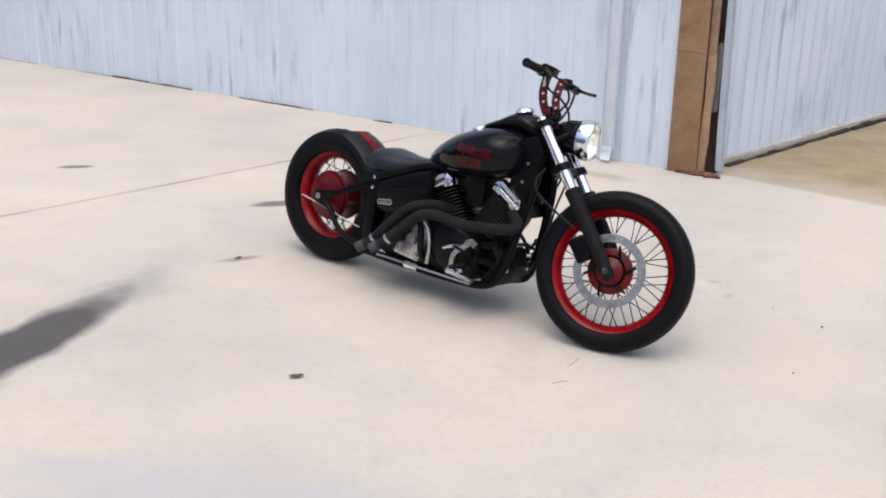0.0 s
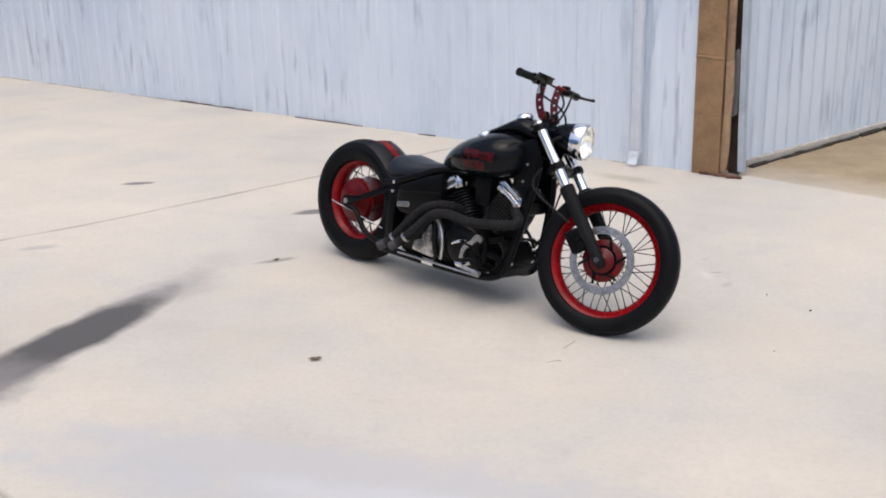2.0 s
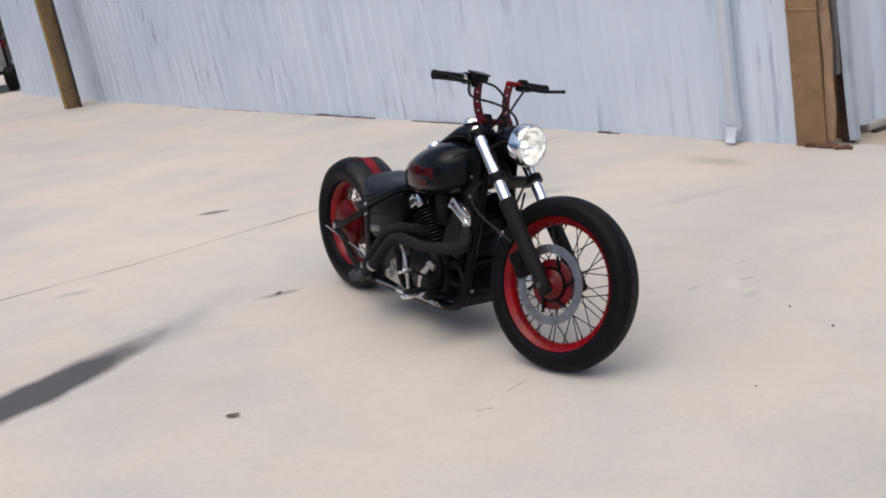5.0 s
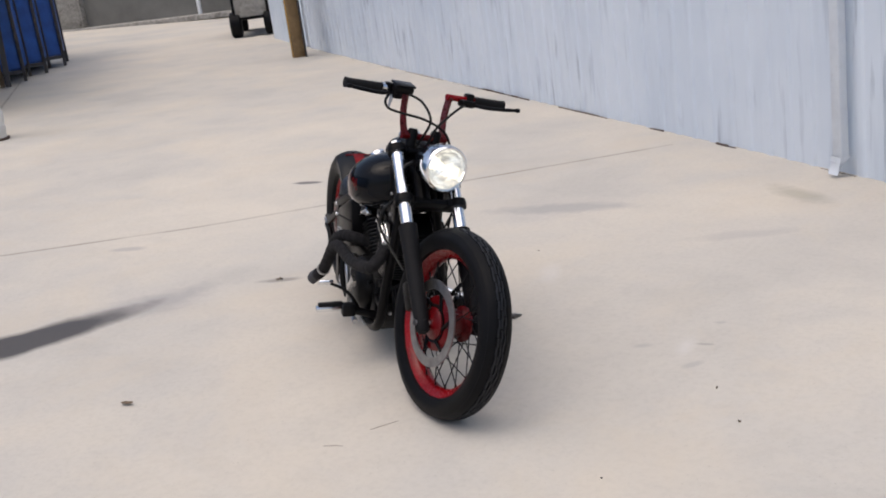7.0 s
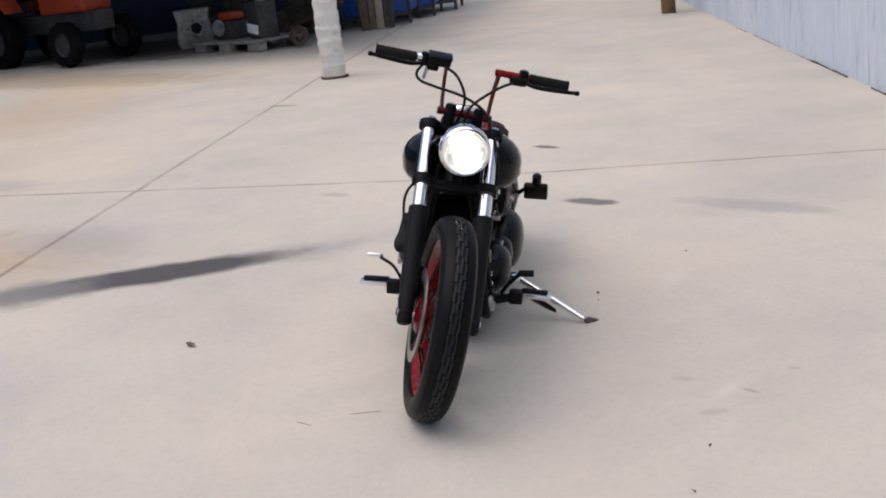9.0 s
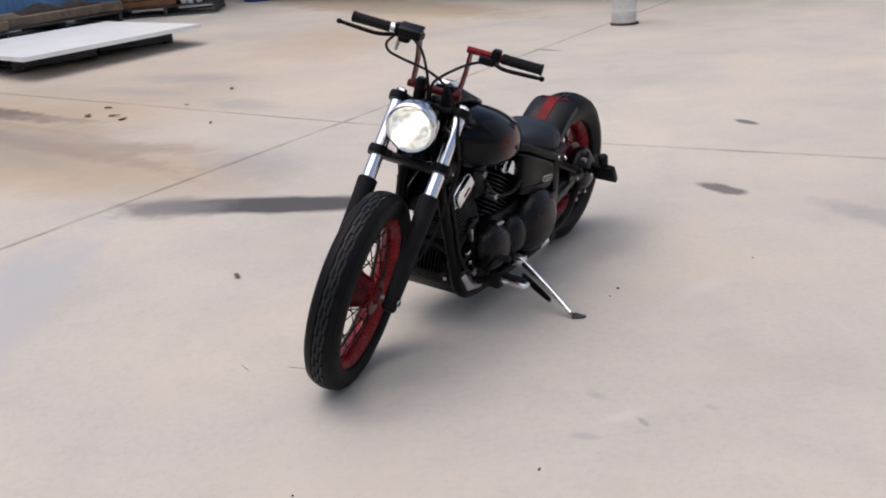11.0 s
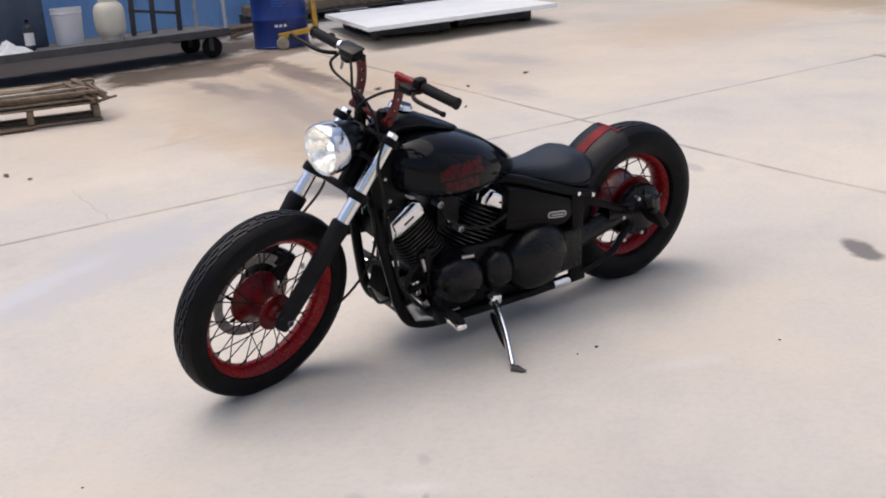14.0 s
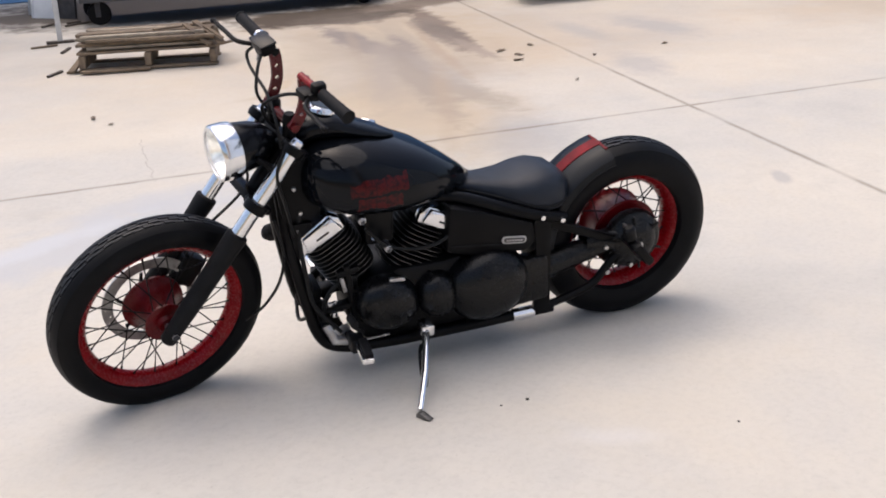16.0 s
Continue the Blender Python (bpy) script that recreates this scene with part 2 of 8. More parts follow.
def wall_material(name, base, streak, pale, amount):
    """Painted profiled sheet: chalky drift, rain streaks that run down."""
    m, n, l, p = principled(name)
    co = n.new("ShaderNodeTexCoord").outputs["Object"]
    mp = n.new("ShaderNodeMapping")
    mp.inputs["Scale"].default_value = (7.0, 7.0, 0.55)
    l.new(co, mp.inputs["Vector"])
    st = noise_tex(n, l, 1.0, 5, 0.60, mp.outputs["Vector"])
    mp2 = n.new("ShaderNodeMapping")
    mp2.inputs["Scale"].default_value = (12.0, 12.0, 1.7)
    l.new(co, mp2.inputs["Vector"])
    st2 = noise_tex(n, l, 1.0, 3, 0.50, mp2.outputs["Vector"])
    broad = noise_tex(n, l, 0.55, 4, 0.6, co)
    r = ramp(n, [(0.38, pale), (0.62, base)])
    l.new(broad.outputs["Fac"], r.inputs["Fac"])
    f1 = ramp(n, [(0.50, (0, 0, 0)), (0.74, (1, 1, 1))])
    l.new(st.outputs["Fac"], f1.inputs["Fac"])
    f2 = ramp(n, [(0.56, (0, 0, 0)), (0.69, (1, 1, 1))])
    l.new(st2.outputs["Fac"], f2.inputs["Fac"])
    f = math_node(n, l, "MAXIMUM", math_node(n, l, "MULTIPLY", f1.outputs["Color"], 0.40), math_node(n, l, "MULTIPLY", f2.outputs["Color"], 0.9))
    clump = noise_tex(n, l, 0.65, 4, 0.6, co)
    fc = ramp(n, [(0.40, (0.14, 0.14, 0.14)), (0.58, (1, 1, 1))])
    l.new(clump.outputs["Fac"], fc.inputs["Fac"])
    f = math_node(n, l, "MULTIPLY", f, fc.outputs["Color"])
    f = math_node(n, l, "MULTIPLY", f, amount)
    l.new(mix_color(n, l, f, r.outputs["Color"], streak), p.inputs["Base Color"])
    p.inputs["Roughness"].default_value = 0.55
    b = n.new("ShaderNodeBump")
    b.inputs["Strength"].default_value, b.inputs["Distance"].default_value = 0.15, 0.01
    l.new(st.outputs["Fac"], b.inputs["Height"])
    l.new(b.outputs["Normal"], p.inputs["Normal"])
    return m


WALL = wall_material("pale_blue_sheet", (0.595, 0.678, 0.78), (0.27, 0.325, 0.41), (0.68, 0.752, 0.835), 0.85)
WALL_BLUE = wall_material("sky_blue_sheet", (0.155, 0.31, 0.56), (0.085, 0.17, 0.33), (0.195, 0.37, 0.62), 0.6)


def concrete_material():
    """Old trowelled concrete: mottled beige, oil and water stains, painted-in shade, dirt in the sawn joints."""
    m, n, l, p = principled("yard_concrete")
    co = n.new("ShaderNodeTexCoord").outputs["Object"]
    sep = n.new("ShaderNodeSeparateXYZ")
    l.new(co, sep.inputs[0])
    X, Y = sep.outputs[0], sep.outputs[1]
    broad = noise_tex(n, l, 0.45, 6, 0.55, co)
    mid = noise_tex(n, l, 1.3, 6, 0.52, co, 0.2)
    fine = noise_tex(n, l, 38, 5, 0.7, co)
    r = ramp(n, [(0.36, (0.445, 0.427, 0.388)), (0.47, (0.515, 0.488, 0.438)), (0.53, (0.552, 0.514, 0.448)), (0.64, (0.610, 0.560, 0.478))])
    mixv = math_node(n, l, "ADD", math_node(n, l, "MULTIPLY", broad.outputs["Fac"], 0.68), math_node(n, l, "MULTIPLY", mid.outputs["Fac"], 0.32))
    l.new(mixv, r.inputs["Fac"])
    col = r.outputs["Color"]
    sp = ramp(n, [(0.30, (0.84, 0.84, 0.84)), (0.55, (1, 1, 1))])
    l.new(fine.outputs["Fac"], sp.inputs["Fac"])
    col = mix_color(n, l, 0.5, col, sp.outputs["Color"], "MULTIPLY")
    # trowel marks and cloudy patches, dustings of tan
    cloud = noise_tex(n, l, 4.0, 6, 0.62, co, 0.3)
    cl = ramp(n, [(0.36, (0.88, 0.885, 0.89)), (0.50, (1, 1, 1)), (0.66, (1.0, 0.985, 0.955))])
    l.new(cloud.outputs["Fac"], cl.inputs["Fac"])
    col = mix_color(n, l, 0.32, col, cl.outputs["Color"], "MULTIPLY")
    tan = noise_tex(n, l, 0.9, 5, 0.7, co, 0.6)
    tn = ramp(n, [(0.50, (0, 0, 0)), (0.70, (1, 1, 1))])
    l.new(tan.outputs["Fac"], tn.inputs["Fac"])
    col = mix_color(n, l, math_node(n, l, "MULTIPLY", tn.outputs["Color"], 0.4), col, (0.56, 0.49, 0.385))
    pit = noise_tex(n, l, 95, 2, 0.5, co)
    pt = ramp(n, [(0.24, (0.55, 0.53, 0.50)), (0.32, (1, 1, 1))])
    l.new(pit.outputs["Fac"], pt.inputs["Fac"])
    col = mix_color(n, l, 0.35, col, pt.outputs["Color"], "MULTIPLY")
    wob = noise_tex(n, l, 2.3, 5, 0.60, co)
    wob2 = noise_tex(n, l, 6.0, 4, 0.58, co, 0.4)
    w = math_node(n, l, "ADD", math_node(n, l, "MULTIPLY", math_node(n, l, "SUBTRACT", wob.outputs["Fac"], 0.5), 1.3),
                  math_node(n, l, "MULTIPLY", math_node(n, l, "SUBTRACT", wob2.outputs["Fac"], 0.5), 0.6))

    wob2c = math_node(n, l, "SUBTRACT", wob2.outputs["Fac"], 0.5)
    wob_s = math_node(n, l, "SUBTRACT", noise_tex(n, l, 4.5, 4, 0.55, co).outputs["Fac"], 0.5)

    def stain_or_shade(col, cx, cy, turn, rx, ry, color, strength, soft=0.35):
        c, s = math.cos(radians(turn)), math.sin(radians(turn))
        dx, dy = math_node(n, l, "SUBTRACT", X, cx), math_node(n, l, "SUBTRACT", Y, cy)
        u = math_node(n, l, "ADD", math_node(n, l, "MULTIPLY", dx, c / rx), math_node(n, l, "MULTIPLY", dy, s / rx))
        v = math_node(n, l, "ADD", math_node(n, l, "MULTIPLY", dx, -s / ry), math_node(n, l, "MULTIPLY", dy, c / ry))
        d = math_node(n, l, "SQRT", math_node(n, l, "ADD", math_node(n, l, "MULTIPLY", u, u), math_node(n, l, "MULTIPLY", v, v)))
        d = math_node(n, l, "ADD", d, math_node(n, l, "MULTIPLY", w, 0.8) if min(rx, ry) > 0.3 else math_node(n, l, "MULTIPLY", wob_s if color == WET else wob2c, 0.55 if color == WET else 1.5 if rx > 0.3 else 1.2))
        k = n.new("ShaderNodeMapRange")
        k.inputs["From Min"].default_value, k.inputs["From Max"].default_value = 1.0 + soft * 0.7, 1.0 - soft * 0.7
        k.inputs["To Min"].default_value, k.inputs["To Max"].default_value = 0.0, strength
        l.new(d, k.inputs["Value"])
        return mix_color(n, l, k.outputs[0], col, color), k.outputs[0]

    damp = None
    for args in STAINS_AND_SHADE:
        col, mask = stain_or_shade(col, *args)
        if args[5] == WET:
            damp = mask if damp is None else math_node(n, l, "MAXIMUM", damp, mask)
    # brown earth washed over the slab past the corner post
    side = math_node(n, l, "ADD", math_node(n, l, "MULTIPLY", math_node(n, l, "SUBTRACT", X, 1.76), 0.62),
                     math_node(n, l, "MULTIPLY", math_node(n, l, "SUBTRACT", Y, 6.57), 0.785))
    side = math_node(n, l, "ADD", side, math_node(n, l, "MULTIPLY", w, 0.05))
    right = math_node(n, l, "GREATER_THAN", X, 1.55)
    soil = noise_tex(n, l, 3.2, 7, 0.7, co)
    so = ramp(n, [(0.35, (0.24, 0.178, 0.100)), (0.65, (0.36, 0.278, 0.165))])
    l.new(soil.outputs["Fac"], so.inputs["Fac"])
    for far, share in ((0.05, 0.45), (0.50, 0.88)):
        k = n.new("ShaderNodeMapRange")
        k.inputs["From Min"].default_value, k.inputs["From Max"].default_value = 0.0, far
        k.inputs["To Max"].default_value = share
        l.new(side, k.inputs["Value"])
        col = mix_color(n, l, math_node(n, l, "MULTIPLY", k.outputs[0], right), col, so.outputs["Color"])
    joint = None
    for (ax, ay, bx, by) in JOINTS:
        L = math.hypot(bx - ax, by - ay)
        nx, ny = -(by - ay) / L, (bx - ax) / L
        d = math_node(n, l, "ADD", math_node(n, l, "MULTIPLY", math_node(n, l, "SUBTRACT", X, ax), nx), math_node(n, l, "MULTIPLY", math_node(n, l, "SUBTRACT", Y, ay), ny))
        d = math_node(n, l, "ABSOLUTE", math_node(n, l, "ADD", d, math_node(n, l, "MULTIPLY", w, 0.022)))
        along = math_node(n, l, "ADD", math_node(n, l, "MULTIPLY", math_node(n, l, "SUBTRACT", X, ax), (bx - ax) / L / L), math_node(n, l, "MULTIPLY", math_node(n, l, "SUBTRACT", Y, ay), (by - ay) / L / L))
        inside = math_node(n, l, "MULTIPLY", math_node(n, l, "GREATER_THAN", along, 0.0), math_node(n, l, "LESS_THAN", along, 1.0))
        k = n.new("ShaderNodeMapRange")
        k.inputs["From Min"].default_value, k.inputs["From Max"].default_value = 0.026, 0.003
        l.new(d, k.inputs["Value"])
        one = math_node(n, l, "MULTIPLY", k.outputs[0], inside)
        joint = one if joint is None else math_node(n, l, "MAXIMUM", joint, one)
    for (ax, ay, bx, by) in CRACKS:
        L = math.hypot(bx - ax, by - ay)
        nx, ny = -(by - ay) / L, (bx - ax) / L
        d = math_node(n, l, "ADD", math_node(n, l, "MULTIPLY", math_node(n, l, "SUBTRACT", X, ax), nx), math_node(n, l, "MULTIPLY", math_node(n, l, "SUBTRACT", Y, ay), ny))
        d = math_node(n, l, "ABSOLUTE", math_node(n, l, "ADD", d, math_node(n, l, "MULTIPLY", w, 0.12)))
        along = math_node(n, l, "ADD", math_node(n, l, "MULTIPLY", math_node(n, l, "SUBTRACT", X, ax), (bx - ax) / L / L), math_node(n, l, "MULTIPLY", math_node(n, l, "SUBTRACT", Y, ay), (by - ay) / L / L))
        inside = math_node(n, l, "MULTIPLY", math_node(n, l, "GREATER_THAN", along, 0.0), math_node(n, l, "LESS_THAN", along, 1.0))
        k = n.new("ShaderNodeMapRange")
        k.inputs["From Min"].default_value, k.inputs["From Max"].default_value = 0.006, 0.001
        k.inputs["To Max"].default_value = 0.6
        l.new(d, k.inputs["Value"])
        joint = math_node(n, l, "MAXIMUM", joint, math_node(n, l, "MULTIPLY", k.outputs[0], inside))
    patchy = ramp(n, [(0.38, (0.30, 0.30, 0.30)), (0.60, (0.78, 0.78, 0.78))])
    l.new(wob.outputs["Fac"], patchy.inputs["Fac"])
    dirt = math_node(n, l, "MULTIPLY", joint, patchy.outputs["Color"])
    col = mix_color(n, l, dirt, col, (0.185, 0.150, 0.112))
    l.new(col, p.inputs["Base Color"])
    rough = n.new("ShaderNodeMapRange")
    rough.inputs["To Min"].default_value, rough.inputs["To Max"].default_value = 0.82, 0.50
    l.new(damp, rough.inputs["Value"])
    l.new(rough.outputs[0], p.inputs["Roughness"])
    h = math_node(n, l, "SUBTRACT", math_node(n, l, "MULTIPLY", fine.outputs["Fac"], 0.25), joint)
    b = n.new("ShaderNodeBump")
    b.inputs["Strength"].default_value, b.inputs["Distance"].default_value = 0.35, 0.006
    l.new(h, b.inputs["Height"])
    l.new(b.outputs["Normal"], p.inputs["Normal"])
    return m


# sawn joints (ends); stains and painted shade (centre, turn, half sizes, colour, strength, softness)
JOINTS = [(0.3, 0.89, -12.5, 10.56), (-9.5, -2.72, -0.27, 7.56)]
CRACKS = [(-1.58, 1.22, -1.0, 1.92)]
WET, OIL, TEA, ASH = (0.055, 0.050, 0.047), (0.15, 0.14, 0.135), (0.50, 0.38, 0.25), (0.34, 0.325, 0.315)
CLAY, SLATE_STAIN = (0.44, 0.445, 0.45), (0.165, 0.142, 0.138)
STAINS_AND_SHADE = [
    (-5.2, 1.2, 145, 3.6, 1.9, TEA, 0.36, 0.9),
    (-11.2, 4.7, 33, 2.7, 0.62, (0.33, 0.26, 0.175), 0.62, 0.35),
    # store floor darkened in its colour, for the shade under the roof
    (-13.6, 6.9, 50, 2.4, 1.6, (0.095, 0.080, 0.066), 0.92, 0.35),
    (-2.80, 2.45, 45, 0.95, 0.48, (0.49, 0.385, 0.25), 0.72, 0.6),
    (-4.3, 1.5, 140, 1.6, 0.7, TEA, 0.28, 0.7),
    (-8.6, 4.3, 150, 1.8, 0.8, TEA, 0.40, 0.5),
    (-2.9, 2.35, 60, 0.55, 0.25, TEA, 0.30, 0.6),
    (-0.35, 2.32, 172, 1.05, 0.20, CLAY, 0.75, 0.5),
    (0.05, 2.15, 172, 0.55, 0.09, (0.52, 0.53, 0.54), 0.6, 0.6),
    (-0.75, 2.15, 165, 0.50, 0.12, CLAY, 0.6, 0.6),
    (-2.55, 3.25, 30, 0.42, 0.22, ASH, 0.55, 0.7),
    (-1.43, 4.08, 68, 0.36, 0.13, ASH, 0.75, 0.6),
    (-1.615, 3.42, 74, 0.66, 0.150, WET, 0.95, 0.3),
    (-1.76, 2.86, 72, 0.28, 0.17, (0.19, 0.18, 0.172), 0.85, 0.6),
    (-0.98, 5.60, 20, 0.155, 0.062, OIL, 0.95, 0.3),
    (-2.42, 6.30, 15, 0.12, 0.036, OIL, 0.97, 0.3),
    (-0.23, 6.04, 20, 0.34, 0.09, ASH, 0.7, 0.5),
    (-1.0, 4.60, 30, 0.10, 0.03, OIL, 0.6, 0.5),
    (0.92, 5.78, 30, 0.22, 0.06, ASH, 0.35, 0.6),
    (-2.40, 4.75, 30, 0.10, 0.04, ASH, 0.6, 0.5),
    (-5.3, 0.5, 50, 1.6, 1.0, (0.45, 0.35, 0.235), 0.62, 0.6),
    (-3.0, 1.08, 20, 0.30, 0.07, TEA, 0.6, 0.5),
    (-4.62, 0.64, 57, 0.80, 0.17, SLATE_STAIN, 0.94, 0.4),
    (-4.70, 0.90, 52, 0.48, 0.12, (0.16, 0.135, 0.13), 0.9, 0.4),
    (-5.55, 0.78, 45, 1.20, 0.14, (0.165, 0.12, 0.09), 0.88, 0.45),
    (-3.80, 1.68, 44.5, 1.35, 0.13, (0.22, 0.175, 0.13), 0.80, 0.55),
    (-3.45, 2.27, 62, 0.60, 0.14, (0.27, 0.225, 0.175), 0.7, 0.6),
    (-3.15, 1.55, 44, 0.95, 0.34, (0.51, 0.40, 0.26), 0.72, 0.6),
    (-5.05, 0.42, 50, 0.62, 0.10, (0.60, 0.49, 0.34), 0.85, 0.4),
    (-4.95, 1.05, 47, 0.75, 0.07, (0.60, 0.50, 0.36), 0.8, 0.4),
    (-4.15, 1.42, 50, 0.55, 0.09, (0.20, 0.165, 0.14), 0.7, 0.5),
    (-3.55, 1.20, 40, 0.60, 0.16, (0.58, 0.52, 0.43), 0.6, 0.6),
    (-4.05, 0.35, 60, 0.70, 0.22, (0.57, 0.49, 0.37), 0.6, 0.6),
    (-4.40, 1.12, 68, 0.24, 0.11, (0.17, 0.14, 0.13), 0.9, 0.4),
    (-5.30, 0.97, 50, 0.65, 0.15, (0.15, 0.115, 0.09), 0.95, 0.45),
    (-4.75, 1.65, 52, 0.48, 0.06, (0.30, 0.24, 0.19), 0.75, 0.5),
    (-3.9, 1.85, 52, 0.60, 0.10, ASH, 0.5, 0.6),
    # wet brown stain, widened to the shed wall to paint in the trolley's shade
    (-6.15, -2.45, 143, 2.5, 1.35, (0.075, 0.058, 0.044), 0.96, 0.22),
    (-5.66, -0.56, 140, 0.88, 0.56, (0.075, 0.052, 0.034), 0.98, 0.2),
    (-6.70, -0.10, 160, 0.70, 0.24, (0.20, 0.15, 0.11), 0.85, 0.4),
    (-6.2, 2.6, 60, 0.48, 0.20, ASH, 0.6, 0.7),
    (-4.65, 3.1, 40, 0.38, 0.16, ASH, 0.55, 0.7),
    (-5.75, 2.1, 50, 0.42, 0.13, ASH, 0.5, 0.7),
    (-3.4, 1.9, 42, 1.25, 0.55, (0.38, 0.325, 0.265), 0.52, 0.9),
    (-4.45, 0.95, 42, 1.45, 0.60, (0.335, 0.285, 0.235), 0.60, 0.9),
    (-4.75, 1.25, 44, 1.15, 0.050, (0.36, 0.27, 0.19), 0.60, 0.8),
    (-3.25, 2.28, 34, 0.95, 0.060, (0.38, 0.30, 0.22), 0.62, 0.9),
    (-2.85, 1.22, 158, 0.30, 0.045, (0.44, 0.36, 0.26), 0.55, 0.7),
    (-3.75, 1.45, 36, 1.00, 0.090, (0.36, 0.31, 0.26), 0.55, 0.9),
    (-4.6, 0.55, 40, 0.60, 0.045, (0.34, 0.275, 0.21), 0.55, 0.8),
    (1.09, 4.43, 30, 0.035, 0.018, ASH, 0.5, 0.6),
    (1.33, 4.33, 60, 0.040, 0.020, ASH, 0.5, 0.6),
    (1.27, 4.72, 20, 0.022, 0.012, ASH, 0.5, 0.6),
    (1.30, 4.51, 10, 0.035, 0.010, OIL, 0.4, 0.6),
    (1.24, 4.47, 100, 0.070, 0.030, (0.62, 0.60, 0.58), 0.4, 0.8),
    (0.31, 5.05, 120, 0.110, 0.040, (0.60, 0.58, 0.56), 0.35, 0.8),
    (-6.10, 5.85, 40, 0.16, 0.035, OIL, 0.8, 0.4),
    (0.95, 6.50, 145, 0.22, 0.07, (0.22, 0.20, 0.13), 0.4, 0.6),
]
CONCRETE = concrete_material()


# ---- mesh helpers ----
def V(*a):
    return Vector(a)


def axes_for(d):
    d = d.normalized()
    u = d.orthogonal().normalized()
    return u, d.cross(u)


def tube(bm, pts, r, n=10, m=None, caps=True):
    """A round bar along pts; r is one radius or one for each point."""
    pts = [Vector(p) for p in pts]
    rr = r if isinstance(r, (list, tuple)) else [r] * len(pts)
    rings, u = [], None
    for i, p in enumerate(pts):
        d = (pts[min(i + 1, len(pts) - 1)] - pts[max(i - 1, 0)]).normalized()
        if u is None:
            u = d.orthogonal().normalized()
        else:
            u = (u - d * u.dot(d)).normalized()
        w = d.cross(u)
        ring = []
        for k in range(n):
            a = 2 * math.pi * k / n
            q = p + (u * math.cos(a) + w * math.sin(a)) * rr[i]
            ring.append(bm.verts.new(m @ q if m else q))
        rings.append(ring)
    for a, b in zip(rings, rings[1:]):
        for k in range(n):
            bm.faces.new((a[k], a[(k + 1) % n], b[(k + 1) % n], b[k]))
    if caps:
        bm.faces.new(list(reversed(rings[0])))
        bm.faces.new(rings[-1])


def smooth_path(pts, steps=5):
    """Catmull-Rom points through pts."""
    p = [Vector(q) for q in pts]
    p = [2 * p[0] - p[1]] + p + [2 * p[-1] - p[-2]]
    out = []
    for i in range(1, len(p) - 2):
        a, b, c, d = p[i - 1], p[i], p[i + 1], p[i + 2]
        for k in range(steps):
            t = k / steps
            out.append(0.5 * (2 * b + (c - a) * t + (2 * a - 5 * b + 4 * c - d) * t * t + (3 * b - a - 3 * c + d) * t ** 3))
    out.append(p[-2])
    return out


def lathe(bm, profile, origin, axis, n=32, m=None, closed=False):
    """Turns (radius, height) pairs round an axis. closed joins the last pair to the first, as for a ring."""
    origin, axis = Vector(origin), Vector(axis).normalized()
    u, w = axes_for(axis)
    rings = []
    for r, h in profile:
        if r < 1e-5:
            q = origin + axis * h
            rings.append([bm.verts.new(m @ q if m else q)])
            continue
        ring = []
        for k in range(n):
            a = 2 * math.pi * k / n
            q = origin + axis * h + (u * math.cos(a) + w * math.sin(a)) * r
            ring.append(bm.verts.new(m @ q if m else q))
        rings.append(ring)
    pairs = list(zip(rings, rings[1:])) + ([(rings[-1], rings[0])] if closed else [])
    for a, b in pairs:
        for k in range(n):
            j = (k + 1) % n
            if len(a) == 1 and len(b) == 1:
                continue
            if len(a) == 1:
                bm.faces.new((a[0], b[j], b[k]))
            elif len(b) == 1:
                bm.faces.new((a[k], a[j], b[0]))
            else:
                bm.faces.new((a[k], a[j], b[j], b[k]))


def block(bm, size, m, bevel=0.0, seg=2):
    """A box of that size, centred on the pose m, with rounded edges."""
    t = bmesh.new()
    bmesh.ops.create_cube(t, size=1.0)
    bmesh.ops.scale(t, vec=size, verts=t.verts)
    if bevel:
        bmesh.ops.bevel(t, geom=list(t.edges), offset=bevel, segments=seg, affect="EDGES", profile=0.5)
    merge(bm, t, m)


def merge(bm, t, m=None):
    made = {v: bm.verts.new(m @ v.co if m else v.co) for v in t.verts}
    for f in t.faces:
        bm.faces.new([made[v] for v in f.verts])
    t.free()


def slab(bm, outline, axis_lo, axis_hi, m=None, bevel=0.0):
    """A plate: an outline of (x, z) pushed from y = axis_lo to y = axis_hi."""
    t = bmesh.new()
    a = [t.verts.new((x, axis_lo, z)) for x, z in outline]
    b = [t.verts.new((x, axis_hi, z)) for x, z in outline]
    t.faces.new(a)
    t.faces.new(list(reversed(b)))
    k = len(a)
    for i in range(k):
        t.faces.new((a[i], b[i], b[(i + 1) % k], a[(i + 1) % k]))
    bmesh.ops.recalc_face_normals(t, faces=t.faces)
    if bevel:
        bmesh.ops.bevel(t, geom=list(t.edges), offset=bevel, segments=2, affect="EDGES", profile=0.5)
    merge(bm, t, m)


def loft(bm, sections, m=None, caps=True):
    """Closed rings of equal length, joined one to the next."""
    rings = [[bm.verts.new(m @ Vector(p) if m else Vector(p)) for p in s] for s in sections]
    n = len(rings[0])
    for a, b in zip(rings, rings[1:]):
        for k in range(n):
            bm.faces.new((a[k], a[(k + 1) % n], b[(k + 1) % n], b[k]))
    if caps:
        bm.faces.new(list(reversed(rings[0])))
        bm.faces.new(rings[-1])


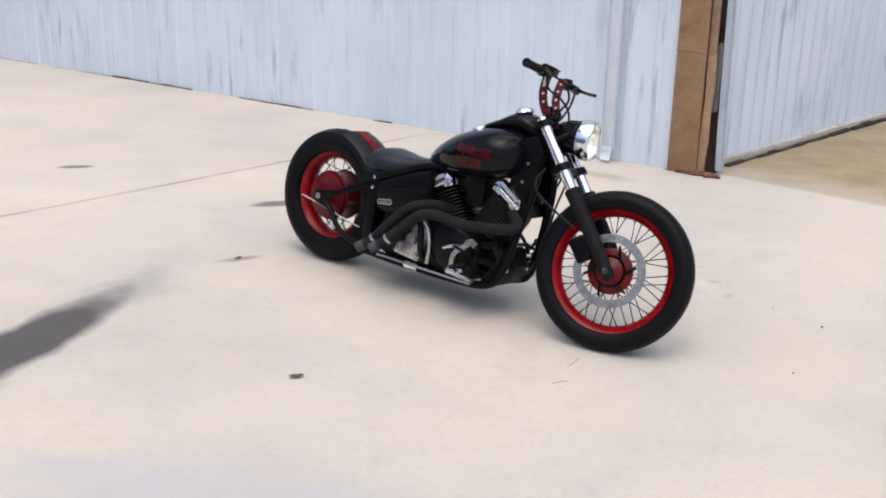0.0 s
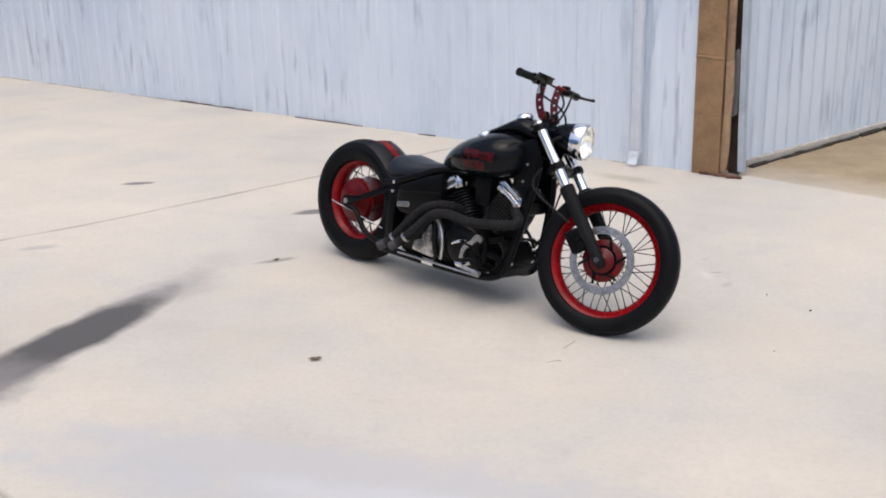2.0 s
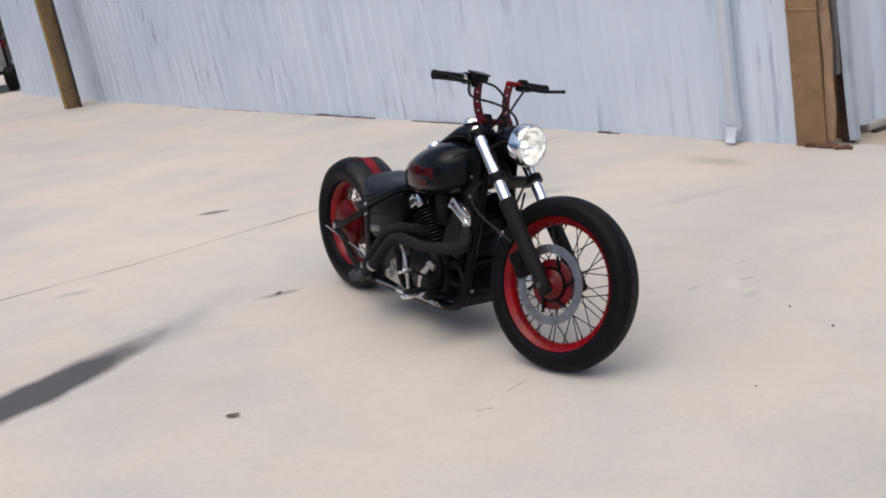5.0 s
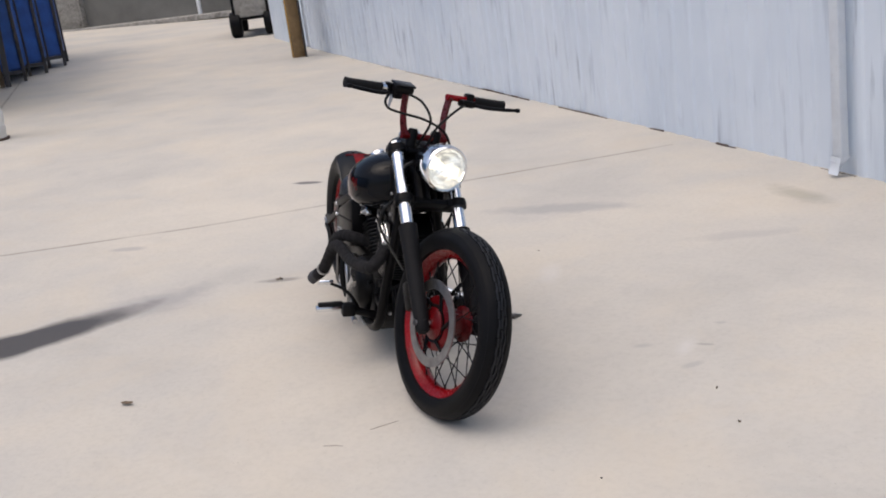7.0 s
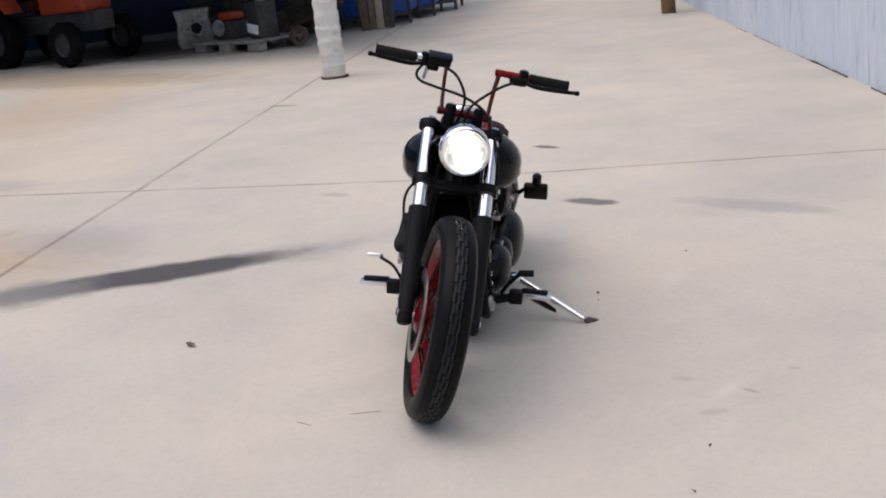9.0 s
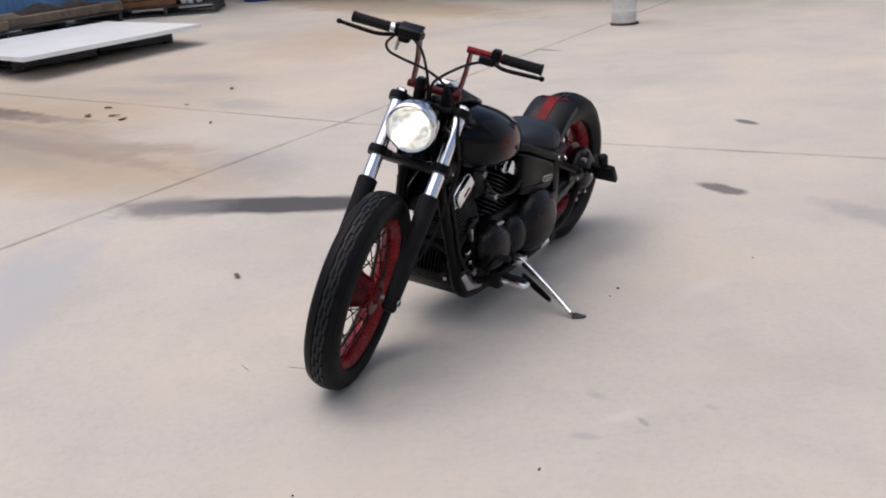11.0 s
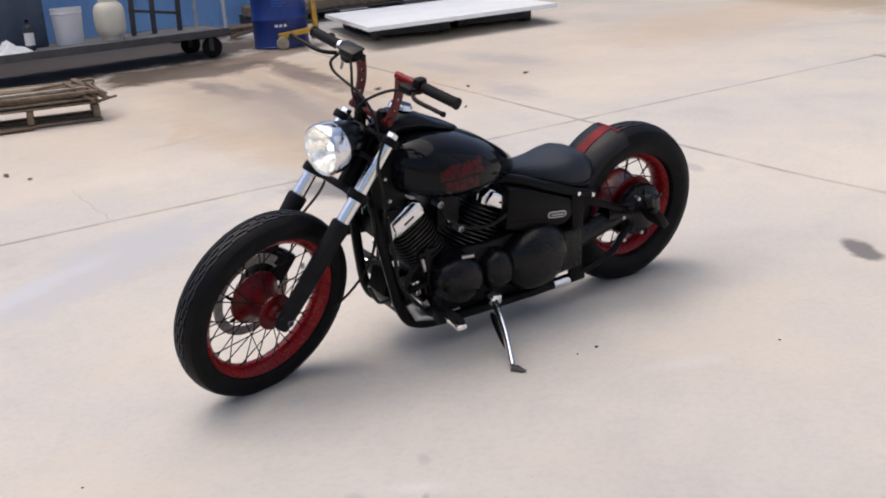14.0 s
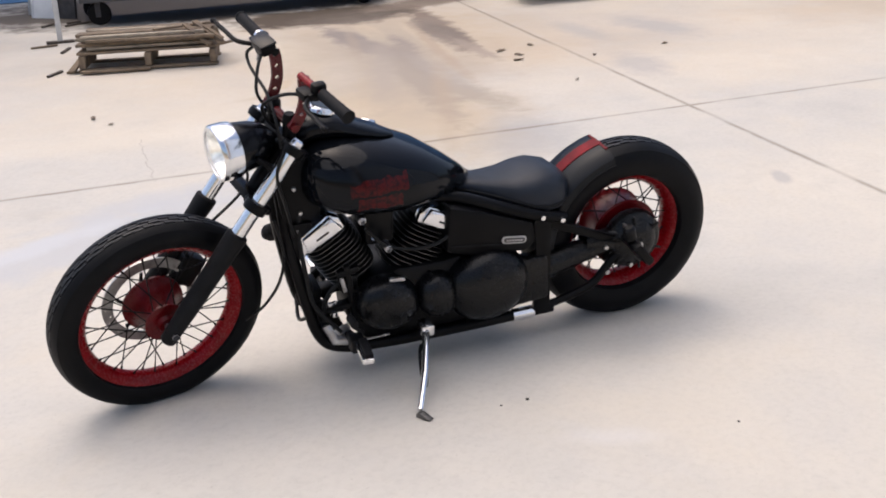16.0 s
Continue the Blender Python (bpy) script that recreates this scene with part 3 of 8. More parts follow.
def finish(name, bm, material, angle=38):
    bmesh.ops.recalc_face_normals(bm, faces=bm.faces)
    me = bpy.data.meshes.new(name)
    bm.to_mesh(me)
    bm.free()
    for q in me.polygons:
        q.use_smooth = True
    me.set_sharp_from_angle(angle=radians(angle))
    me.materials.append(material)
    return me


def part(name, bm, material, parent, label="", angle=38):
    ob = new(name, finish(name, bm, material, angle))
    ob.parent = parent
    return tagged(ob, label)


def thing(name, m, label, category, group="", kind=""):
    ob = new(name)
    ob.matrix_world = m
    ob.empty_display_size = 0.1
    return tagged(ob, label, category, group, kind)


def solid(name, bm, material, m, label="", category="", group="", kind="", angle=38):
    ob = new(name, finish(name, bm, material, angle))
    ob.matrix_world = m
    return tagged(ob, label, category, group, kind)


def rise(x, y):
    """Height of the yard: it falls gently towards the middle."""
    dip = 0.030 * math.exp(-((x - 1.0) ** 2 + (y - 3.3) ** 2))
    return 0.030 * min(13.0, max(0.0, -0.8 * x - 0.6 * (y - 3.5) - 0.8)) - dip


def on_ground(x, y, turn=0.0, up=0.0):
    return pose(x, y, rise(x, y) + up, 0, 0, turn)


# ---- ground ----
def build_ground():
    coords = [-400, -120, -60, -40] + [-30 + k for k in range(27)] + [-3 + 0.25 * k for k in range(41)] + [8 + k for k in range(23)] + [40, 60, 120, 400]
    bm = bmesh.new()
    grid = [[bm.verts.new((x, y, rise(x, y))) for x in coords] for y in coords]
    for a, b in zip(grid, grid[1:]):
        for i in range(len(coords) - 1):
            bm.faces.new((a[i], a[i + 1], b[i + 1], b[i]))
    solid("ground", bm, CONCRETE, Matrix(), "stained beige concrete yard with sawn joints", "ground", kind="structure")


build_ground()


# ---- walls ----
def sheet_wall(name, a, b, height, material, label, lift=0.0, pitch=0.20, depth=0.016, side=1, wave=False):
    """A wall of profiled sheet from a to b, ribs out on one side, with a plain back 0.1 m behind."""
    ax, ay = a
    L = math.hypot(b[0] - ax, b[1] - ay)
    turn = math.degrees(math.atan2(b[1] - ay, b[0] - ax))
    prof = []
    x = 0.0
    while x < L:
        if wave:
            for k in range(6):
                prof.append((x + pitch * k / 6, depth * 0.5 * (1 - math.cos(2 * math.pi * k / 6))))
        else:
            prof += [(x, 0), (x + pitch * 0.62, 0), (x + pitch * 0.70, depth), (x + pitch * 0.92, depth)]
        x += pitch
    prof = [p for p in prof if p[0] < L] + [(L, 0)]
    bm = bmesh.new()
    zs = [lift, 0.9, 2.0, 3.2, height]
    rnd = random.Random(len(name))
    cols = []
    for i, (px, d) in enumerate(prof):
        dent = 0.004 * math.sin(px * 2.1) + 0.003 * math.sin(px * 5.3 + 1)
        low = lift + (rnd.uniform(0, 0.003) if i % 2 else 0)
        cols.append([bm.verts.new((px, -side * (d + dent), z if k else low)) for k, z in enumerate(zs)])
    for p, q in zip(cols, cols[1:]):
        for k in range(len(zs) - 1):
            bm.faces.new((p[k], q[k], q[k + 1], p[k + 1]))
    lo, hi = sorted((side * 0.03, side * 0.13))
    slab(bm, [(0, lift), (L, lift), (L, height), (0, height)], lo, hi)
    ob = new(name, finish(name, bm, material, 20))
    ob.matrix_world = pose(ax, ay, rise(ax, ay), 0, 0, turn)
    return tagged(ob, label, "wall", kind="structure")


MAIN_A, MAIN_DIR = V(1.42, 6.72), V(-0.8425, 0.539)
main_b = MAIN_A + MAIN_DIR * 12.68
wall_main = sheet_wall("wall_main", main_b, MAIN_A, 5.2, WALL, "pale blue-white profiled steel wall, streaked and scuffed", -0.02, depth=0.012)
wall_side = sheet_wall("wall_side", (1.745, 6.825), (5.8, 11.18), 5.2, WALL, "pale corrugated steel side wall hung just off the ground", 0.05, pitch=0.15, depth=0.03, wave=True)


def side_sill():
    """Dusty concrete sill under the side wall, with a broken dark strip along its foot."""
    L = 5.9
    m = pose(1.745, 6.825, 0, 0, 0, math.degrees(math.atan2(11.18 - 6.825, 5.8 - 1.745)))
    bm = bmesh.new()
    block(bm, (L, 0.11, 0.055), m @ pose(L / 2 + 0.06, 0.015, 0.0275), 0.010, 2)
    solid("sill_side", bm, SILL, Matrix(), "dusty beige concrete sill under the side wall", "sill", kind="structure")
    bm = bmesh.new()
    rnd = random.Random(17)
    x = 0.08
    while x < L:
        w = rnd.uniform(0.06, 0.30)
        h = rnd.uniform(0.008, 0.020) * (1.7 if 1.5 < x < 2.3 else 1.0)
        block(bm, (w + 0.03, rnd.uniform(0.018, 0.040) * (1.5 if 1.5 < x < 2.3 else 1.0), h), m @ pose(x + w / 2, -0.055 - rnd.uniform(0, 0.008), h / 2 - 0.002, 0, 0, rnd.uniform(-3, 3)), 0.004)
        x += w + (rnd.uniform(0.02, 0.10) if rnd.random() < 0.25 else 0)
    solid("gap_strip", bm, GAP_BLACK, Matrix(), "dark broken strip along the sill foot", "dirt", kind="stuff")


GAP_BLACK = plain("gap_black", (0.035, 0.026, 0.020), 0.9, 0, 0.5, 9, 0.3)
SILL = plain("dusty_sill", (0.47, 0.44, 0.39), 0.85, 0, 0.15, 3.5, 0.3, dirt=(0.36, 0.31, 0.24))
side_sill()
far_a = MAIN_A + MAIN_DIR * 12.75
sheet_wall("wall_far", far_a + MAIN_DIR * 2.5, far_a, 5.2, WALL, "pale blue steel wall beyond the gate opening", -0.02)
blue_a = V(-4.2, -5.4)
sheet_wall("wall_blue", blue_a, blue_a + MAIN_DIR * 15.5, 4.6, WALL_BLUE, "sky blue corrugated steel shed wall", 0.02, pitch=0.22, side=-1)


def along_wall(s, off=0.0):
    """A pose on the main wall, s metres from the corner, off metres out from it, x running along it."""
    out = V(-0.539, -0.8425)
    p = MAIN_A + MAIN_DIR * s + out * off
    return pose(p.x, p.y, 0, 0, 0, math.degrees(math.atan2(-MAIN_DIR.y, -MAIN_DIR.x)))


def wall_foot():
    """The strip of dirt and broken sealant along the foot of the wall."""
    bm = bmesh.new()
    rnd = random.Random(4)
    for s0, s1, thick in ((0.35, 0.60, 0.5), (1.45, 1.62, 1.2), (2.30, 2.44, 1.1), (3.10, 3.92, 1.0), (4.52, 5.55, 1.3), (5.60, 6.35, 0.5), (6.7, 7.9, 0.5), (8.3, 9.6, 0.5), (10.1, 11.6, 0.5)):
        x = s0
        while x < s1:
            w = min(rnd.uniform(0.05, 0.22), s1 - x + 0.02)
            h = thick * rnd.uniform(0.007, 0.014)
            block(bm, (w + 0.02, rnd.uniform(0.006, 0.014), h), pose(-x - w / 2, -0.022, h / 2 - 0.003, 0, 0, rnd.uniform(-2.5, 2.5)), 0.003)
            x += w
    ob = solid("wall_foot_dirt", bm, RUST_DARK, along_wall(0), "dark dirt and broken sealant along the wall foot", "dirt", kind="stuff")
    return ob


wall_foot()


def corner_post():
    """Rusty H-section column at the corner, with a dark packing strip and a folded trim."""
    post = thing("corner_post", along_wall(0) @ pose(0.17, 0, 0), "rusty brown steel column at the wall corner", "post")
    bm = bmesh.new()
    block(bm, (0.20, 0.016, 5.2), pose(-0.06, -0.03, 2.6), 0.003)
    part("front_flange", bm, RUST, post)
    bm = bmesh.new()
    block(bm, (0.20, 0.016, 5.2), pose(-0.06, 0.17, 2.6), 0.003)
    part("rear_flange", bm, RUST, post)
    bm = bmesh.new()
    block(bm, (0.012, 0.182, 5.2), pose(-0.06, 0.07, 2.6), 0.002)
    part("web", bm, RUST, post)
    # rolled angle with a torn lower end, standing proud of the flange
    bm = bmesh.new()
    block(bm, (0.050, 0.028, 4.44), pose(0.066, 0.000, 2.98, 0, 0, 8), 0.004)
    part("angle_bar", bm, RUST_PALE, post, "tan rusted angle bar")
    bm = bmesh.new()
    slab(bm, [(0.040, 0.03), (0.080, 0.03), (0.098, 0.22), (0.094, 0.40), (0.106, 0.58), (0.098, 0.79), (0.044, 0.765), (0.050, 0.50), (0.040, 0.25)], -0.022, 0.004, None, 0.004)
    part("torn_plate", bm, RUST_PALE, post, "torn rusty plate at the foot of the angle")
    bm = bmesh.new()
    slab(bm, [(0.075, 0.40), (0.120, 0.42), (0.124, 0.80), (0.112, 0.86), (0.082, 0.84)], 0.026, 0.040, None, 0.004)
    part("grey_scab", bm, DECK_GREY, post, "grey scuffed patch plate")
    bm = bmesh.new()
    block(bm, (0.205, 0.010, 0.018), pose(-0.06, -0.040, 0.80, 0, 1.5, 0), 0.004)
    part("weld_seam", bm, RUST, post, "dark weld seam across the flange")
    bm = bmesh.new()
    block(bm, (0.08, 0.02, 5.2), pose(0.095, 0.10, 2.6), 0.002)
    part("packing", bm, RUST_DARK, post, "dark gap packing")
    bm = bmesh.new()
    secs = []
    for k in range(9):
        z = 0.03 + 5.17 * (k / 8) ** 2
        bend = 0.030 * math.exp(-z / 0.35) + 0.004 * math.sin(3 * z)
        secs.append([V(0.118 + bend, 0.035, z), V(0.152 + bend, 0.045, z), V(0.152 + bend, 0.095, z), V(0.118 + bend, 0.095, z)])
    loft(bm, secs)
    part("trim", bm, TRIM_BLUE, post, "folded pale blue-grey metal trim, kicked out at the foot")
    bm = bmesh.new()
    rnd = random.Random(31)
    for k in range(9):
        block(bm, (rnd.uniform(0.03, 0.09), rnd.uniform(0.02, 0.05), rnd.uniform(0.010, 0.022)), pose(-0.08 + 0.032 * k, -0.050 + 0.012 * (k % 3), 0.010, rnd.uniform(-8, 8), 0, rnd.uniform(-40, 40)), 0.005)
    part("foot_rubble", bm, RUST_RED, post, "rusted flakes round the foot")


corner_post()


PIPE_PAINT = plain("chalky_pipe_paint", (0.66, 0.71, 0.77), 0.55, 0, 0.1, 4, 0.06, dirt=(0.52, 0.56, 0.60))


def downpipe(s):
    p = thing("downpipe", along_wall(s, 0.065), "white rectangular metal downpipe with a kicked outlet", "downpipe")
    bm = bmesh.new()
    block(bm, (0.070, 0.055, 5.02), pose(0, 0, 2.62), 0.008)
    part("pipe", bm, PIPE_PAINT, p)
    bm = bmesh.new()
    sec = []
    for k in range(5):
        a = radians(75 * k / 4)
        c = V(0, -0.065 * (1 - math.cos(a)), 0.115 - 0.065 * math.sin(a))
        n1, w = V(0, math.cos(a), math.sin(a)), 0.038
        sec.append([c + V(-w, 0, 0) + n1 * 0.034, c + V(w, 0, 0) + n1 * 0.034, c + V(w, 0, 0) - n1 * 0.034, c + V(-w, 0, 0) - n1 * 0.034])
    loft(bm, sec, None, False)
    part("outlet", bm, PIPE_PAINT, p)
    for z in (1.6, 3.4):
        bm = bmesh.new()
        block(bm, (0.15, 0.012, 0.03), pose(0, 0.028, z), 0.002)
        part("strap", bm, PIPE_PAINT, p)


downpipe(0.41)


POST_BROWN = plain("brown_post_timber", (0.20, 0.130, 0.062), 0.8, 0, 0.35, 5, 0.3, dirt=(0.11, 0.07, 0.04))


def gate_post():
    p = thing("gate_post", pose(-8.52, 12.55, 0, 0, 0, -33), "brown timber gate post at the far end of the wall", "post")
    bm = bmesh.new()
    block(bm, (0.20, 0.16, 4.6), pose(0, 0, 2.3), 0.008)
    part("timber", bm, POST_BROWN, p)
    bm = bmesh.new()
    block(bm, (0.030, 0.012, 4.6), pose(-0.01, -0.084, 2.3), 0.003)
    part("edge_strip", bm, YELLOW, p, "faded yellow strip down the face")
    bm = bmesh.new()
    block(bm, (0.06, 0.02, 4.6), pose(0.145, 0.075, 2.3), 0.003)
    part("edge_trim", bm, DARK_STEEL, p, "dark edge strip")


gate_post()


# ---- roofed store across the yard ----
def store():
    # roof out of view, its edge and height set to shade the store
    bm = bmesh.new()
    slab(bm, [(-8.6, 7.95), (-14.4, 12.4), (-24.0, 12.4), (-24.0, 2.0), (-13.7, 2.0), (-12.3, 4.1)], -2.87, -2.75, Matrix.Rotation(radians(-90), 4, "X"))
    solid("unseen_store_roof", bm, ROOF, Matrix(), "unseen dark sheet roof, set to shade the machinery store", "roof", kind="structure")
    # drop curtain added out of view, to keep sky light off the store
    for a, b in (((-8.62, 7.95), (-14.4, 12.36)), ((-8.62, 7.91), (-12.3, 4.14)), ((-12.3, 4.10), (-13.7, 2.04))):
        bm = bmesh.new()
        L = math.hypot(b[0] - a[0], b[1] - a[1])
        block(bm, (L, 0.05, 0.28), pose((a[0] + b[0]) / 2, (a[1] + b[1]) / 2, 2.71, 0, 0, math.degrees(math.atan2(b[1] - a[1], b[0] - a[0]))), 0.004)
        solid("fascia", bm, ROOF, Matrix(), "unseen drop curtain added along the store roof edge to block sky light", "fascia", kind="structure")
    bm = bmesh.new()
    block(bm, (2.9, 0.10, 0.12), pose(-8.5, 7.76, 2.71, 0, 0, 143.5), 0.006)
    solid("eave_beam", bm, DARK_STEEL, Matrix(), "dark steel beam from the column to the store roof", "beam", kind="structure")
    bm = bmesh.new()
    block(bm, (0.12, 10.0, 2.65), pose(-16.8, 7.3, 1.39), 0.01)
    solid("wall_store_back", bm, NAVY, Matrix(), "dark navy sheet wall at the back of the store", "wall", kind="structure")
    bm = bmesh.new()
    block(bm, (2.6, 0.12, 2.65), pose(-15.4, 2.4, 1.39), 0.01)
    solid("wall_store_side", bm, NAVY, Matrix(), "dark sheet side wall of the store", "wall", kind="structure")


store()


def sleeved_column():
    c = thing("sleeved_column", on_ground(-7.42, 6.97), "steel column in a padded white wrapping", "column")
    bm = bmesh.new()
    tube(bm, [(0, 0, 0), (0, 0, 3.10)], 0.06, 12)
    part("column_pipe", bm, GALV, c)
    bm = bmesh.new()
    noise.seed_set(8)
    rows = []
    for k in range(61):
        z = 0.012 + 1.22 * k / 60
        fold = (k / 60 * 9.0) % 1.0
        r0 = 0.124 + 0.012 * fold + (0.006 if k in (0, 60) else 0.0)
        rows.append([V(math.cos(a) * r, math.sin(a) * r, z + 0.012 * math.sin(a + k * 0.4)) for a, r in ((2 * math.pi * j / 28, r0 + 0.010 * noise.noise(V(2 * math.cos(2 * math.pi * j / 28), 2 * math.sin(2 * math.pi * j / 28), z * 5))) for j in range(28))])
    rows.append([V(p.x * 0.5, p.y * 0.5, 1.245) for p in rows[-1]])
    loft(bm, rows)
    part("sleeve", bm, WRAP_WHITE, c)
    bm = bmesh.new()
    lathe(bm, [(0.15, 0.0), (0.15, 0.02), (0.12, 0.025)], (0, 0, 0), (0, 0, 1), 20)
    part("foot_plate", bm, RUST_DARK, c)


sleeved_column()


# ---- the motorcycle ----
# local frame: x forward, y to its left, z up; it leans on its stand
BIKE = Matrix.Translation((-0.562, 4.662, -0.002)) @ Matrix.Rotation(radians(-37.43), 4, "Z") @ Matrix.Rotation(radians(1.168), 4, "Y") @ Matrix.Rotation(radians(-9.19), 4, "X")
BIKE = BIKE @ Matrix.Translation((-0.030, 0, 0.012))
RAKE, STEER = radians(37.44), radians(15.77)
UP = V(-math.sin(RAKE), 0, math.cos(RAKE))
AXLE = V(1.584, 0, 0.316)
HEAD = AXLE + V(-UP.z, 0, UP.x) * 0.06
TURN = Matrix.Translation(HEAD) @ Matrix.Rotation(STEER, 4, UP) @ Matrix.Translation(-HEAD)
R_FRONT, R_REAR = 0.328, 0.321
REAR = V(0.030, 0, 0.309)

bike = thing("motorcycle", BIKE, "black bobber motorcycle with red wheels leaning on its side stand", "motorcycle")


def fork(s, y=0.0, ahead=0.0):
    """A point s metres up the fork from the axle."""
    return AXLE + UP * s + V(UP.z, 0, -UP.x) * ahead + V(0, y, 0)


def wheel(prefix, centre, radius, rim_r, half, rim_half, m, spokes, spoke_r, hub_half, hub_r, label, flange=None):
    """A spoked wheel: deep enamelled rim, tyre with shoulders, hub, and crossed wire spokes."""
    y = (0, 1, 0)
    bm = bmesh.new()
    prof = [(rim_r, -rim_half), (rim_r + 0.006, -rim_half - 0.004), (rim_r + 0.010, -rim_half), (rim_r + 0.004, -rim_half + 0.006), (rim_r - 0.012, -rim_half * 0.62),
            (rim_r - 0.016, 0), (rim_r - 0.012, rim_half * 0.62), (rim_r + 0.004, rim_half - 0.006), (rim_r + 0.010, rim_half), (rim_r + 0.006, rim_half + 0.004), (rim_r, rim_half),
            (rim_r - 0.016, rim_half * 0.66), (rim_r - 0.024, rim_half * 0.2), (rim_r - 0.024, -rim_half * 0.2), (rim_r - 0.016, -rim_half * 0.66)]
    lathe(bm, prof, centre, y, 56, m, True)
    rim = part(prefix + "_rim", bm, RED_RIM, bike, label)
    bm = bmesh.new()
    wall = radius - rim_r
    prof = [(rim_r + 0.004, -rim_half + 0.004), (rim_r + wall * 0.12, -half * 0.80), (rim_r + wall * 0.40, -half), (rim_r + wall * 0.66, -half * 0.96), (rim_r + wall * 0.84, -half * 0.78),
            (rim_r + wall * 0.80, -half * 0.76)]
    prof2 = [(r, -h) for r, h in reversed(prof)]
    lathe(bm, prof, centre, y, 64, m)
    lathe(bm, prof2, centre, y, 64, m)
    tyre = part("tyre", bm, RUBBER, rim, "black rubber tyre")
    # running surface: plain shoulders, and a middle band of long blocks between zigzag grooves
    c = Vector(centre)
    crown = lambda u: radius - wall * 0.16 * abs(u) ** 2.2
    bm = bmesh.new()
    for lo, hi in ((-1.0, -0.46), (0.46, 1.0)):
        us = [lo + (hi - lo) * k / 5 for k in range(6)]
        lathe(bm, [(crown(us[0]) - 0.005, us[0] * half * 0.80)] + [(crown(u), u * half * 0.80) for u in us] + [(crown(us[-1]) - 0.005, us[-1] * half * 0.80)], centre, y, 64, m)
    lathe(bm, [(crown(u) - 0.0045, u * half * 0.80) for u in (-0.5, -0.25, 0, 0.25, 0.5)], centre, y, 64, m)
    part("tread", bm, RUBBER, tyre)
    bm = bmesh.new()
    n = 34
    for i in range(n):
        for j in range(3):
            mid_u = (-0.28, 0.0, 0.28)[j]
            a0 = 2 * math.pi * (i + (0, 0.45, 0.15)[j]) / n
            da = 2 * math.pi / n * 0.93
            ring = [(a0, -0.105), (a0 + da * 0.48, -0.105), (a0 + da * 0.54, -0.045), (a0 + da, -0.045), (a0 + da, 0.125), (a0 + da * 0.54, 0.125), (a0 + da * 0.48, 0.065), (a0, 0.065)]
            top, low = [], []
            for a, du in ring:
                u = mid_u + du
                r, yy = crown(u), u * half * 0.80
                top.append(bm.verts.new(m @ (c + V(math.cos(a) * r, yy, math.sin(a) * r))))
                low.append(bm.verts.new(m @ (c + V(math.cos(a) * (r - 0.005), yy, math.sin(a) * (r - 0.005)))))
            bm.faces.new((top[0], top[1], top[6], top[7]))
            bm.faces.new((top[1], top[2], top[5], top[6]))
            bm.faces.new((top[2], top[3], top[4], top[5]))
            for k in range(8):
                bm.faces.new((top[k], low[k], low[(k + 1) % 8], top[(k + 1) % 8]))
    tagged(part("tread_pattern", bm, TREAD_TOP, tyre, "worn zigzag tread", 20), kind="stuff")
    bm = bmesh.new()
    prof = [(0.0, -hub_half - 0.012), (0.022, -hub_half - 0.012), (0.026, -hub_half), (hub_r, -hub_half), (hub_r + 0.004, -hub_half + 0.006), (hub_r, -hub_half + 0.012), (hub_r * (0.62 if hub_r < 0.1 else 0.94), -hub_half + 0.022),
            (hub_r * (0.55 if hub_r < 0.1 else 0.93), 0), (hub_r * (0.62 if hub_r < 0.1 else 0.94), hub_half - 0.022), (hub_r, hub_half - 0.012), (hub_r + 0.004, hub_half - 0.006), (hub_r, hub_half), (0.026, hub_half), (0.022, hub_half + 0.012), (0, hub_half + 0.012)]
    left_r, right_r = flange or (hub_r, hub_r)
    if flange:
        prof = [(0.0, -hub_half - 0.012), (0.026, -hub_half - 0.010), (0.030, -hub_half), (right_r - 0.006, -hub_half), (right_r, -hub_half + 0.004), (right_r, -hub_half + 0.012), (right_r - 0.010, -hub_half + 0.018), (right_r * 0.74, -hub_half + 0.034),
                (right_r * 0.62, -0.006), (left_r * 0.74, hub_half - 0.024), (left_r - 0.006, hub_half - 0.014), (left_r, hub_half - 0.010), (left_r, hub_half - 0.003), (left_r - 0.006, hub_half), (0.030, hub_half), (0.024, hub_half + 0.014), (0, hub_half + 0.014)]
    lathe(bm, prof, centre, y, 36, m)
    part("hub", bm, RED_DARK, rim, "red hub drum")
    for i in range(spokes):
        side = 1 if i % 2 else -1
        lean = 1 if (i // 2) % 2 else -1
        a = 2 * math.pi * i / spokes
        b = a + lean * 0.42
        grip = (left_r if side > 0 else right_r) * 0.96
        p = c + V(math.cos(b) * grip, side * (hub_half - 0.006), math.sin(b) * grip)
        q = c + V(math.cos(a) * (rim_r - 0.022), side * rim_half * 0.25, math.sin(a) * (rim_r - 0.022))
        bm = bmesh.new()
        tube(bm, [p, p.lerp(q, 0.93), p.lerp(q, 0.935), q], [spoke_r, spoke_r, spoke_r * 1.7, spoke_r * 1.7], 5, m, False)
        part("spoke", bm, SATIN_BLACK, rim)
    return rim


